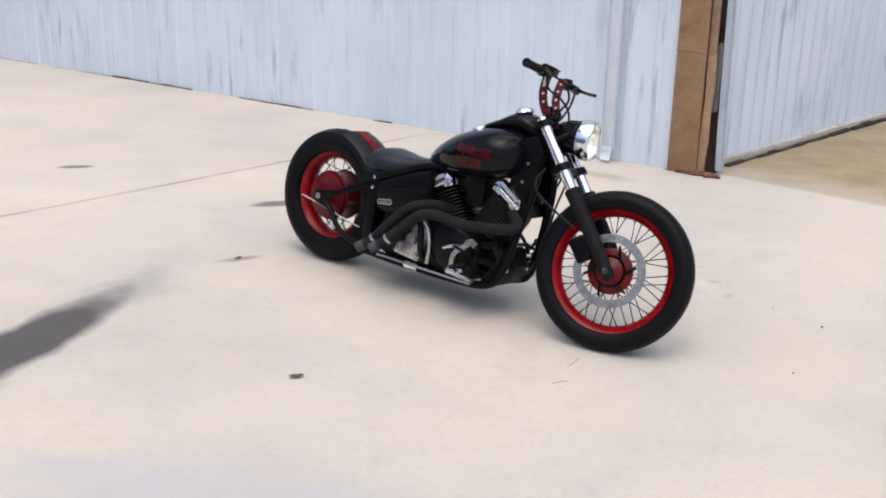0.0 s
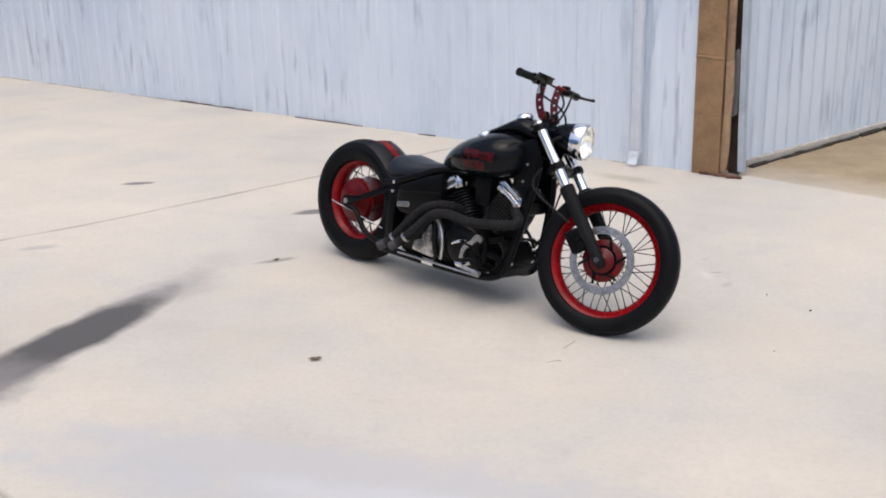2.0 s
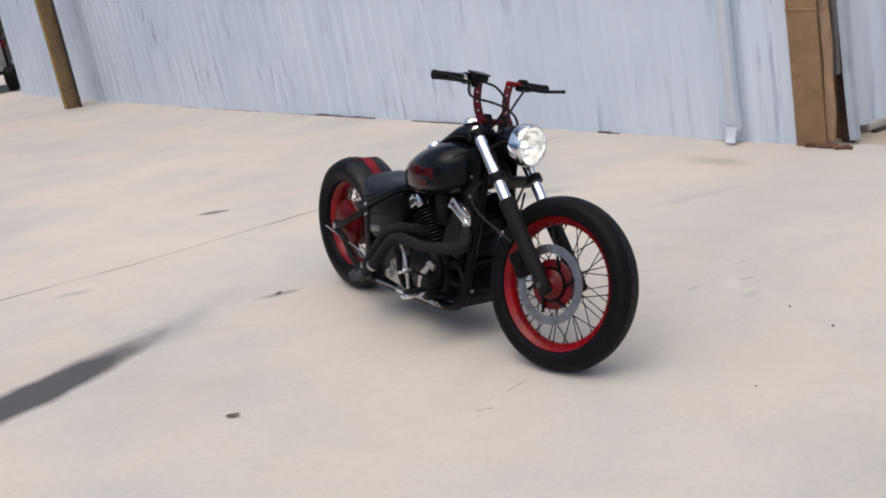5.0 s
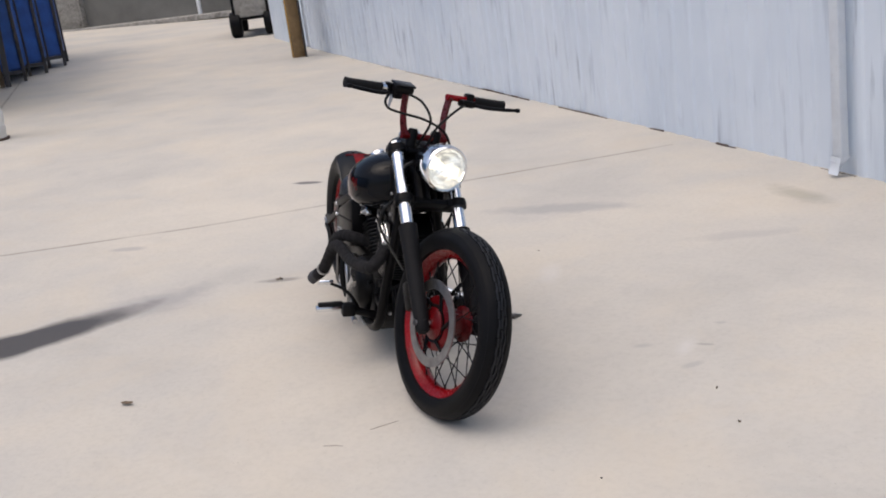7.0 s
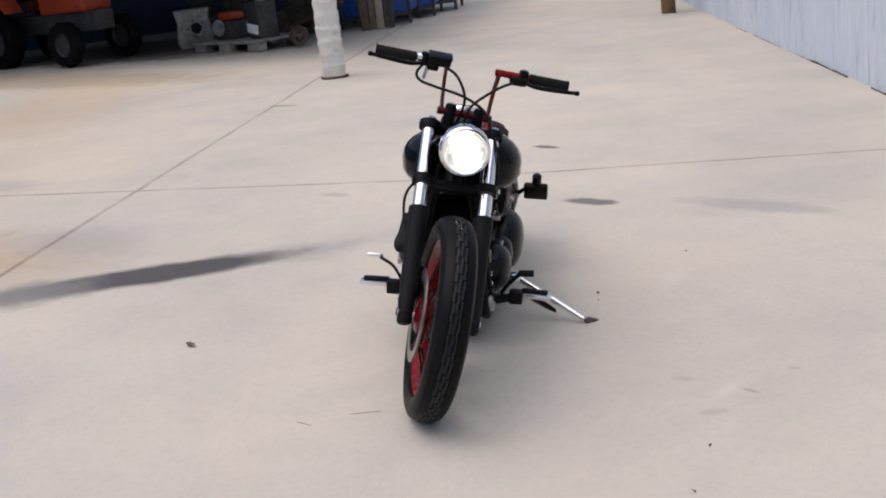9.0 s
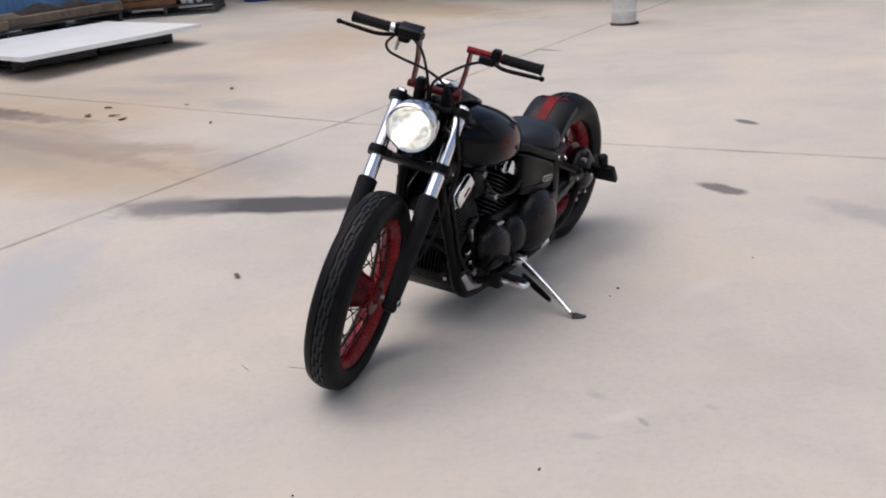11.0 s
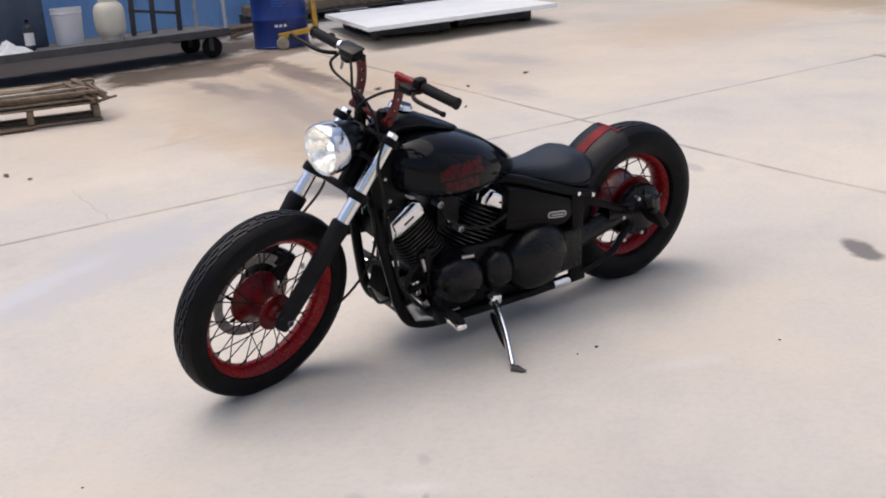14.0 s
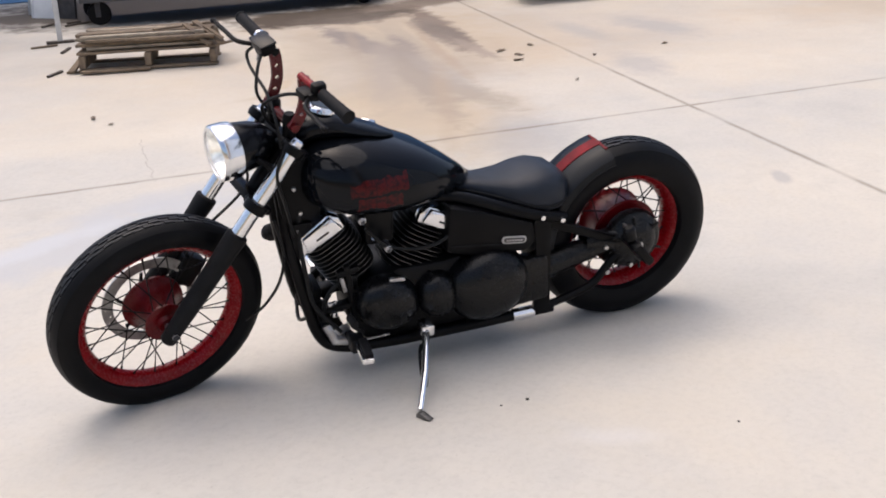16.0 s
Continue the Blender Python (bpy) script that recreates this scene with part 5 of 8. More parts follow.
loft(bm, [[V(x, w * math.copysign(abs(math.cos(2 * math.pi * k / 16)) ** 0.7, math.cos(2 * math.pi * k / 16)), (lo + hi) / 2 + (hi - lo) / 2 * math.sin(2 * math.pi * k / 16)) for k in range(16)] for x, w, lo, hi in CON])
con = part("tank_console", bm, GLOSS_BLACK, bike, "black tank-top console")
bm = bmesh.new()
lathe(bm, [(0.0, 0.012), (0.034, 0.010), (0.040, 0.004), (0.042, -0.006), (0.03, -0.012)], (1.045, 0, 0.879), (-0.25, 0, 1), 28)
part("dial_ring", bm, CHROME, con, "chrome instrument ring")
bm = bmesh.new()
lathe(bm, [(0.0, 0.0), (0.034, 0.0)], (1.043, 0, 0.8915), (-0.25, 0, 1), 28)
part("dial_face", bm, CAR_GLASS, con, "dark instrument glass")
bm = bmesh.new()
lathe(bm, [(0.0, 0.016), (0.024, 0.014), (0.030, 0.006), (0.030, -0.006)], (0.885, -0.085, 0.775), (-0.3, -0.4, 1), 20)
part("filler_cap", bm, CHROME, bike, "chrome filler cap")

# frame
for side in (-1, 1):
    bm = bmesh.new()
    y = 0.115 * side
    tube(bm, smooth_path([(0.80, y * 0.5, 0.585), (0.66, y * 0.9, 0.572), (0.52, y * 1.1, 0.522), (0.40, y * 1.15, 0.478), (0.30, y * 1.1, 0.448)], 5), 0.019, 12)
    part("seat_rail", bm, SATIN_BLACK, bike, "black frame rail under the seat")
    bm = bmesh.new()
    y = 0.125 * side
    tube(bm, smooth_path([(0.33, y, 0.122), (0.60, y, 0.115), (0.90, y, 0.118), (1.06, y, 0.135), (1.125, y * 0.95, 0.19), (1.16, y * 0.85, 0.33), (1.195, y * 0.62, 0.55), (1.20, y * 0.35, 0.72)], 5), 0.0185, 12)
    part("cradle_tube", bm, SATIN_BLACK, bike, "black lower frame tube")
    bm = bmesh.new()
    x0 = 0.40 if side > 0 else 0.62
    tube(bm, [(x0, y, 0.119), (x0 + 0.075, y, 0.118)], 0.0215, 14)
    part("frame_sleeve", bm, CHROME, bike, "bright metal sleeve on the frame tube")
    bm = bmesh.new()
    slab(bm, [(1.115, 0.47), (1.165, 0.44), (1.205, 0.60), (1.225, 0.74), (1.19, 0.80), (1.13, 0.78), (1.085, 0.66), (1.09, 0.56)], side * 0.085 - 0.006, side * 0.085 + 0.006, None, 0.004)
    cover = part("neck_cover", bm, SATIN_BLACK, bike, "black neck side panel")
    for q in ((1.15, 0.60), (1.165, 0.68)):
        bm = bmesh.new()
        lathe(bm, [(0.0, 0.008), (0.006, 0.006), (0.007, 0.0)], (q[0], side * 0.091, q[1]), (0, side, 0), 8)
        part("panel_bolt", bm, STEEL, cover)
for side in (-1, 1):
    bm = bmesh.new()
    slab(bm, [(1.190, 0.57), (1.172, 0.455), (1.140, 0.47), (1.116, 0.50), (1.120, 0.57)], side * 0.098 - 0.005, side * 0.098 + 0.005, None, 0.002)
    part("down_tube_gusset", bm, SATIN_BLACK, bike)
for size, m4 in (((0.07, 0.05, 0.022), pose(1.02, 0.095, 0.388, 0, 12, 0)), ((0.06, 0.03, 0.016), pose(1.015, 0.105, 0.322, 0, -10, 0)), ((0.11, 0.04, 0.018), pose(1.045, 0.100, 0.268, 0, 8, 0)),
                 ((0.020, 0.03, 0.19), pose(1.015, 0.105, 0.315, 0, 6, 0)), ((0.06, 0.06, 0.05), pose(1.02, 0.08, 0.345, 0, 0, 0)), ((0.07, 0.04, 0.03), pose(1.03, -0.09, 0.30, 0, -15, 0)), ((0.10, 0.05, 0.03), pose(1.05, -0.09, 0.225, 0, 10, 0))):
    bm = bmesh.new()
    block(bm, size, m4, 0.006)
    part("engine_bracket", bm, ENGINE_BLACK, bike, "black front engine bracket")
bm = bmesh.new()
lathe(bm, [(0.0, 0.03), (0.020, 0.028), (0.030, 0.010), (0.034, -0.01), (0.030, -0.03), (0, -0.032)], (1.095, 0.05, 0.225), (0, 1, 0), 18)
part("horn", bm, ENGINE_BLACK, bike, "small black horn")
bm = bmesh.new()
block(bm, (0.035, 0.15, 0.060), pose(1.150, 0, 0.47, 0, -8, 0), 0.01)
part("front_plate", bm, ENGINE_BLACK, bike, "black regulator plate between the down tubes")

bm = bmesh.new()
slab(bm, [(1.138, 0.225), (1.128, 0.180), (1.088, 0.132), (1.030, 0.118), (1.020, 0.150), (1.066, 0.185), (1.085, 0.235)], -0.108, 0.108, None, 0.006)
part("front_crossmember", bm, ENGINE_BLACK, bike, "black lower front cross plate")
bm = bmesh.new()
block(bm, (0.030, 0.115, 0.085), pose(1.112, -0.012, 0.262, 0, -14, 0), 0.004)
regulator = part("regulator", bm, ENGINE_BLACK, bike, "finned black regulator")
for k in range(8):
    bm = bmesh.new()
    block(bm, (0.018, 0.004, 0.078), pose(1.134, -0.061 + 0.014 * k, 0.262, 0, -14, 0), 0.001)
    part("regulator_fin", bm, ENGINE_BLACK, regulator)
for pts, r in (([(1.146, -0.10, 0.300), (1.120, -0.03, 0.318), (1.125, 0.05, 0.312), (1.148, 0.105, 0.290)], 0.007), ([(1.07, 0.10, 0.19), (1.105, 0.112, 0.245), (1.085, 0.10, 0.31), (1.03, 0.10, 0.36)], 0.008),
               ([(1.06, -0.10, 0.19), (1.10, -0.105, 0.25), (1.06, -0.10, 0.30)], 0.008), ([(1.15, 0.09, 0.24), (1.165, 0.03, 0.205), (1.150, -0.06, 0.215)], 0.006)):
    bm = bmesh.new()
    tube(bm, smooth_path(pts, 5), r, 8)
    part("hose", bm, CABLE, bike, "black hose at the front of the engine")
for x, y, z in ((1.128, 0.085, 0.262), (1.133, 0.072, 0.205), (1.112, 0.118, 0.170), (1.133, -0.085, 0.210)):
    bm = bmesh.new()
    lathe(bm, [(0.0, 0.008), (0.007, 0.006), (0.008, -0.012)], (x, y, z), (0.8, 0.6, 0), 8)
    part("bolt", bm, STEEL, bike, "bright bolt head")

# side covers with badge
def pill(half, r):
    """Outline of a bar with round ends."""
    out = []
    for cx, a0 in ((half - r, -90), (r - half, 90)):
        out += [(cx + r * math.cos(radians(a0 + 20 * k)), r * math.sin(radians(a0 + 20 * k))) for k in range(10)]
    return out


for side, bx, bz, foot in ((-1, 0.468, 0.373, -0.038), (1, 0.488, 0.416, 0.0)):
    bm = bmesh.new()
    slab(bm, [(0.705, 0.565), (0.60, 0.535), (0.415, 0.462), (0.405, 0.39 + foot), (0.44, 0.362 + foot), (0.60, 0.372 + foot), (0.715, 0.405 + foot)], side * 0.04, side * 0.150, None, 0.018)
    cover = part("side_cover", bm, SATIN_BLACK, bike, "satin black side cover")
    bm = bmesh.new()
    slab(bm, [(0.70, 0.432 - foot), (0.43, 0.396 - foot), (0.43, 0.390 - foot), (0.70, 0.426 - foot)], side * 0.148, side * 0.153, None, 0.001)
    part("cover_ridge", bm, FLAT_BLACK, cover)
    bm = bmesh.new()
    slab(bm, pill(0.043, 0.0125), -0.003, 0.003, pose(bx, side * 0.152, bz, 0, -8, 0), 0.001)
    badge = part("badge", bm, STEEL, cover, "small chrome maker's badge")
    bm = bmesh.new()
    slab(bm, pill(0.037, 0.0078), -0.0015, 0.0015, pose(bx, side * 0.1545, bz, 0, -8, 0))
    part("badge_field", bm, DARK_STEEL, badge)
    for k in range(6):
        bm = bmesh.new()
        block(bm, (0.006, 0.002, 0.006), pose(bx - 0.0235 + 0.0094 * k, side * 0.1565, bz + 0.0013 * (k - 2.5), 0, -8, 0))
        part("badge_mark", bm, STEEL, badge)

# engine
bm = bmesh.new()
slab(bm, [(0.44, 0.14), (0.50, 0.121), (0.96, 0.121), (1.01, 0.17), (1.00, 0.28), (0.95, 0.345), (0.86, 0.37), (0.74, 0.365), (0.58, 0.385), (0.46, 0.36), (0.42, 0.25)], -0.118, 0.118, None, 0.02)
crank = part("crankcase", bm, ENGINE_BLACK, bike, "black engine crankcase")


def cover_disc(name, x, z, r, y0, y1, material, label, squash=1.0, tilt=0.0):
    bm = bmesh.new()
    s = 1 if y1 > y0 else -1
    h = abs(y1 - y0)
    mm = Matrix.Translation((x, 0, z)) @ Matrix.Rotation(radians(tilt), 4, "Y") @ Matrix.Diagonal((1, 1, squash, 1))
    lathe(bm, [(r, 0), (r * 1.00, h * 0.15), (r * 0.99, h * 0.32), (r * 0.965, h * 0.48), (r * 0.925, h * 0.64), (r * 0.86, h * 0.80), (r * 0.77, h * 0.94), (r * 0.62, h * 1.08), (r * 0.42, h * 1.18), (r * 0.20, h * 1.23), (0, h * 1.245)], (0, y0, 0), (0, s, 0), 48, mm)
    cover = part(name, bm, material, crank, label)
    for k in range(5):
        a = 2 * math.pi * k / 5 + 0.3
        bm = bmesh.new()
        lathe(bm, [(0.0070, 0), (0.0070, h * 0.42), (0.005, h * 0.46), (0, h * 0.46)], (r * 0.99 * math.cos(a), y0, r * 0.99 * math.sin(a)), (0, s, 0), 8, mm)
        part("cover_screw", bm, ENGINE_BLACK, cover)
    return cover


cover_disc("alternator_cover", 0.905, 0.266, 0.106, 0.11, 0.178, COVER_BLACK, "rounded black engine cover", 0.86, -18)
cover_disc("gear_cover", 0.740, 0.262, 0.072, 0.11, 0.172, COVER_BLACK, "black gear cover", 1.1, 15)
cover_disc("drive_cover", 0.572, 0.268, 0.143, 0.11, 0.196, COVER_BLACK, "large rounded black drive cover", 0.88, 10)
cover_disc("clutch_cover", 0.865, 0.255, 0.112, -0.11, -0.166, ENGINE_BLACK, "round black clutch cover", 1.0)
bm = bmesh.new()
block(bm, (0.20, 0.06, 0.17), pose(0.455, 0.125, 0.25, 0, 4, 0), 0.02)
part("drive_box", bm, COVER_BLACK, crank)
bm = bmesh.new()
slab(bm, [(0.56, 0.165), (0.70, 0.150), (0.745, 0.20), (0.74, 0.30), (0.70, 0.335), (0.655, 0.30), (0.64, 0.235), (0.575, 0.215)], -0.165, -0.12, None, 0.012)
side_case = part("polished_cover", bm, DULL_ALLOY, crank, "polished alloy side cover")
for x, z in ((0.60, 0.185), (0.70, 0.18), (0.705, 0.30)):
    bm = bmesh.new()
    lathe(bm, [(0.0, 0.012), (0.010, 0.010), (0.012, 0.0)], (x, -0.165, z), (0, -1, 0), 10)
    part("cover_bolt", bm, STEEL, side_case)
for x, z, r in ((0.665, 0.245, 0.030), (0.605, 0.195, 0.022), (0.715, 0.325, 0.020)):
    bm = bmesh.new()
    lathe(bm, [(r, -0.01), (r, 0.010), (r * 0.8, 0.018), (r * 0.72, 0.012), (0, 0.012)], (x, -0.160, z), (0, -1, 0), 18)
    part("case_boss", bm, DULL_ALLOY, side_case)
bm = bmesh.new()
tube(bm, smooth_path([(0.745, -0.17, 0.165), (0.735, -0.185, 0.22), (0.725, -0.185, 0.30), (0.70, -0.17, 0.345)], 4), 0.014, 10)
part("case_hose", bm, ENGINE_BLACK, crank, "black hose across the bright cover")
bm = bmesh.new()
tube(bm, smooth_path([(0.765, -0.165, 0.16), (0.775, -0.175, 0.24), (0.755, -0.175, 0.31), (0.71, -0.165, 0.34)], 4), 0.0095, 10)
part("oil_pipe", bm, STEEL, crank, "bright oil pipe")
for q in ((0.897, 0.130, 0.455), (0.974, 0.120, 0.558)):
    bm = bmesh.new()
    lathe(bm, [(0.0, 0.004), (0.006, 0.004), (0.008, 0.012), (0.012, 0.010), (0.0135, 0.0), (0.0135, -0.03)], q, (0, 1, 0), 12)
    part("engine_fitting", bm, STEEL, crank, "small bright engine fitting or stand-in for a see-through gap")

# the first plate is added chrome, standing in for a bright see-through gap
for name, size, m4, mat in (("gap_stand_in", (0.018, 0.012, 0.030), pose(0.935, 0.118, 0.486, -30, 20, 0), CHROME), ("pipe_clip", (0.050, 0.012, 0.012), pose(0.878, 0.150, 0.352, 0, -6, 0), STEEL),
                            ("wire_tag", (0.022, 0.006, 0.012), pose(0.498, 0.165, 0.336, 0, 10, 0), STEEL), ("wire_tag", (0.012, 0.006, 0.030), pose(1.150, 0.105, 0.475, 0, -14, 0), CHROME),
                            ("wire_tag", (0.010, 0.006, 0.018), pose(1.165, 0.100, 0.545, 0, -14, 0), CHROME), ("stay", (0.060, 0.008, 0.026), pose(1.062, 0.142, 0.205, 0, 22, 0), STEEL), ("clip", (0.016, 0.010, 0.016), pose(1.075, 0.138, 0.262, 0, 0, 0), CHROME), ("clip", (0.024, 0.010, 0.010), pose(1.082, 0.134, 0.300, 0, 15, 0), CHROME),
                            ("stay", (0.012, 0.010, 0.050), pose(1.040, 0.122, 0.350, 0, 12, 0), STEEL), ("stay", (0.080, 0.008, 0.006), pose(0.945, 0.145, 0.157, 0, 2, 0), STEEL)):
    bm = bmesh.new()
    block(bm, size, m4, 0.002)
    part(name, bm, mat, bike, "small bright engine fitting or stand-in for a see-through gap")
bm = bmesh.new()
tube(bm, smooth_path([(0.66, 0.125, 0.505), (0.72, 0.14, 0.455), (0.80, 0.14, 0.44), (0.90, 0.135, 0.465), (0.965, 0.125, 0.53)], 5), 0.006, 8)
part("hose", bm, CABLE, bike, "thin black engine hose")
bm = bmesh.new()
tube(bm, smooth_path([(1.155, 0.085, 0.60), (1.160, 0.105, 0.50), (1.152, 0.122, 0.40), (1.135, 0.132, 0.30), (1.06, 0.145, 0.20)], 5), 0.007, 8)
part("hose", bm, CABLE, bike, "black wiring along the down tube")


def cylinder(base, tilt, name, left_shift=0.0, left_length=1.0):
    """A finned air-cooled cylinder with a chromed head cover."""
    m = Matrix.Translation(base) @ Matrix.Rotation(radians(tilt), 4, "Y")
    bm = bmesh.new()
    lathe(bm, [(0.0, -0.03), (0.058, -0.03), (0.058, 0.19), (0, 0.19)], (0, 0, 0), (0, 0, 1), 24, m)
    barrel = part(name, bm, ENGINE_BLACK, bike, "black finned engine cylinder")
    for k in range(11):
        bm = bmesh.new()
        z = 0.012 + 0.0155 * k
        w = 0.078 + 0.006 * math.sin(k * 0.35)
        rings = []
        for grow, h in ((0.0, -0.0022), (0.0015, -0.0010), (0.0015, 0.0010), (0.0, 0.0022)):
            ring = []
            for q in range(28):
                a = 2 * math.pi * q / 28
                cx, sy = math.cos(a), math.sin(a)
                ring.append(V((w + grow) * math.copysign(abs(cx) ** 0.55, cx), (0.101 + grow) * math.copysign(abs(sy) ** 0.55, sy), z + h))
            rings.append(ring)
        loft(bm, rings, m)
        fin = part("fin", bm, FIN_GREY, barrel)
        bm = bmesh.new()
        lip = [[V(p.x * g, p.y * g, z + h) for p in rings[1]] for g, h in ((1.000, -0.0012), (1.012, -0.0008), (1.012, 0.0008), (1.000, 0.0012))]
        loft(bm, lip, m, False)
        part("fin_edge", bm, FIN_EDGE, fin, "bare metal fin edge")
    bm = bmesh.new()
    block(bm, (0.125, 0.175, 0.05), m @ pose(0, 0, 0.205), 0.014)
    part("cylinder_head", bm, ENGINE_BLACK, barrel)
    barrel_m = m
    for side in (-1, 1):
        m = barrel_m @ pose(left_shift, 0, 0) @ Matrix.Diagonal((left_length, 1, 1, 1)) if side > 0 else barrel_m
        bm = bmesh.new()
        slab(bm, [(-0.078, 0.180), (-0.030, 0.180), (-0.026, 0.196), (0.026, 0.196), (0.030, 0.180), (0.080, 0.180), (0.084, 0.208), (0.066, 0.240), (-0.058, 0.248), (-0.082, 0.224)], side * 0.072, side * 0.108, m, 0.007)
        if side > 0:
            slab(bm, [(-0.070, 0.188), (0.072, 0.188), (0.062, 0.236), (-0.058, 0.243)], 0.102, 0.124, m, 0.006)
        else:
            slab(bm, [(-0.064, 0.196), (0.066, 0.196), (0.066, 0.209), (-0.064, 0.210)], -0.104, -0.120, m, 0.004)
            slab(bm, [(-0.062, 0.229), (0.060, 0.226), (0.056, 0.241), (-0.054, 0.247)], -0.104, -0.120, m, 0.004)
        cap = part("head_cover", bm, CHROME, barrel, "chromed head cover")
        bm = bmesh.new()
        block(bm, (0.092, 0.006, 0.011) if side < 0 else (0.050, 0.004, 0.007), m @ pose(0.0, side * (0.109 if side < 0 else 0.124), 0.219 if side < 0 else 0.210), 0.0015)
        part("cover_inset", bm, DARK_STEEL, cap, "dark recess across the cover")
        for x in (-0.060, 0.060):
            bm = bmesh.new()
            lathe(bm, [(0.0, 0.014), (0.007, 0.012), (0.009, 0.006), (0.012, 0.004), (0.012, 0)], (x, side * 0.108, 0.196), (0, side, 0), 8, m)
            part("head_bolt", bm, STEEL, cap)
    return barrel


cylinder(V(0.984, 0, 0.350), 31, "front_cylinder", 0.004, 0.88)
cylinder(V(0.822, 0, 0.322), -29, "rear_cylinder", -0.018, 1.08)
bm = bmesh.new()
block(bm, (0.10, 0.16, 0.17), pose(0.905, 0.0, 0.525), 0.02)
part("carburettor", bm, ENGINE_BLACK, bike, "black carburettor body")

# exhaust, wrapped
EXH = [
    [(1.13, -0.10, 0.46), (1.195, -0.15, 0.435), (1.185, -0.175, 0.410), (1.08, -0.195, 0.392), (0.95, -0.205, 0.380), (0.82, -0.215, 0.392), (0.735, -0.225, 0.370), (0.64, -0.236, 0.282), (0.585, -0.248, 0.228), (0.555, -0.266, 0.200)],
    [(0.81, -0.08, 0.40), (0.785, -0.15, 0.420), (0.725, -0.185, 0.415), (0.640, -0.20, 0.375), (0.535, -0.215, 0.262), (0.485, -0.224, 0.205), (0.455, -0.244, 0.178)],
]
for pts in EXH:
    path = smooth_path(pts, 9)
    bm = bmesh.new()
    tube(bm, path, [0.0222 + 0.0011 * (k % 3) for k in range(len(path))], 14)
    pipe = part("exhaust_pipe", bm, WRAP, bike, "exhaust pipe bound in dark heat wrap", 20)
    d = (path[-1] - path[-4]).normalized()
    bm = bmesh.new()
    lathe(bm, [(0.018, -0.01), (0.0235, -0.01), (0.0235, 0.035), (0.021, 0.037), (0.017, 0.03)], path[-1], d, 18, None, True)
    part("tail_end", bm, DARK_STEEL, pipe, "dark open pipe end")
    bm = bmesh.new()
    i = len(path) - 12
    lathe(bm, [(0.022, -0.006), (0.0265, -0.006), (0.0265, 0.006), (0.022, 0.006)], path[i], path[i + 1] - path[i - 1], 16, None, True)
    part("band_clamp", bm, STEEL, pipe, "steel band clamp")

# foot controls
for side in (-1, 1):
    bm = bmesh.new()
    tube(bm, [(1.035, side * 0.12, 0.175), (1.035, side * 0.24, 0.208)], 0.016, 10)
    block(bm, (0.045, 0.05, 0.05), pose(1.035, side * 0.225, 0.203), 0.008)
    mount = part("peg_mount", bm, ENGINE_BLACK, bike, "black forward peg bracket")
    bm = bmesh.new()
    block(bm, (0.026, 0.095, 0.012), pose(1.026, side * 0.292, 0.226, 0, 0, -4 * side), 0.004)
    part("peg_rubber", bm, GRIP_RUBBER, mount)
    bm = bmesh.new()
    block(bm, (0.038, 0.110, 0.020), pose(1.032, side * 0.296, 0.211, 0, 0, -4 * side), 0.006)
    part("peg", bm, CHROME, mount, "chrome foot peg")
bm = bmesh.new()
tube(bm, smooth_path([(1.02, -0.175, 0.185), (1.03, -0.20, 0.235), (1.01, -0.235, 0.275), (0.995, -0.285, 0.298)], 4), 0.006, 8)
pedal = part("brake_pedal", bm, ENGINE_BLACK, bike, "black brake pedal arm with a chrome pad")
bm = bmesh.new()
block(bm, (0.05, 0.055, 0.012), pose(0.99, -0.305, 0.302, 0, -25, 0), 0.004)
part("pedal_pad", bm, CHROME, pedal)
bm = bmesh.new()
flat = smooth_path([(1.045, -0.205, 0.306), (1.015, -0.205, 0.318), (0.985, -0.205, 0.290), (0.955, -0.205, 0.268), (0.935, -0.205, 0.240), (0.930, -0.205, 0.200), (0.925, -0.205, 0.172)], 4)
sec = []
for i, q in enumerate(flat):
    d = (flat[min(i + 1, len(flat) - 1)] - flat[max(i - 1, 0)]).normalized()
    nn = V(d.z, 0, -d.x) * (0.011 if i > 6 else 0.014)
    sec.append([q + nn + V(0, 0.006, 0), q + nn - V(0, 0.006, 0), q - nn - V(0, 0.006, 0), q - nn + V(0, 0.006, 0)])
loft(bm, sec)
part("heel_plate", bm, DULL_ALLOY, bike, "polished S-shaped foot lever")
bm = bmesh.new()
tube(bm, [(0.905, -0.20, 0.165), (1.045, -0.20, 0.155)], 0.010, 10)
lathe(bm, [(0.0, 0.012), (0.014, 0.010), (0.016, 0.0)], (0.925, -0.205, 0.172), (0, -1, 0), 12)
part("brake_link", bm, STEEL, bike, "bright brake linkage rod")
bm = bmesh.new()
tube(bm, smooth_path([(1.00, 0.17, 0.20), (1.04, 0.20, 0.255), (1.055, 0.235, 0.298)], 4), 0.008, 8)
shift = part("gear_lever", bm, ENGINE_BLACK, bike, "black gear lever")
bm = bmesh.new()
tube(bm, [(1.055, 0.232, 0.300), (1.055, 0.285, 0.304)], 0.012, 10)
part("lever_rubber", bm, GRIP_RUBBER, shift)
bm = bmesh.new()
tube(bm, [(1.00, 0.135, 0.155), (1.08, 0.14, 0.175), (1.10, 0.12, 0.22)], 0.02, 10)
part("bright_bracket", bm, STEEL, bike, "bare metal bracket")

# side stand
FOOT = V(0.925, 0.497, 0.087)
bm = bmesh.new()
tube(bm, [(0.80, 0.185, 0.195), (0.812, 0.225, 0.190), (0.865, 0.36, 0.138), FOOT + V(-0.002, -0.02, 0.008)], [0.014, 0.013, 0.0115, 0.010], 12)
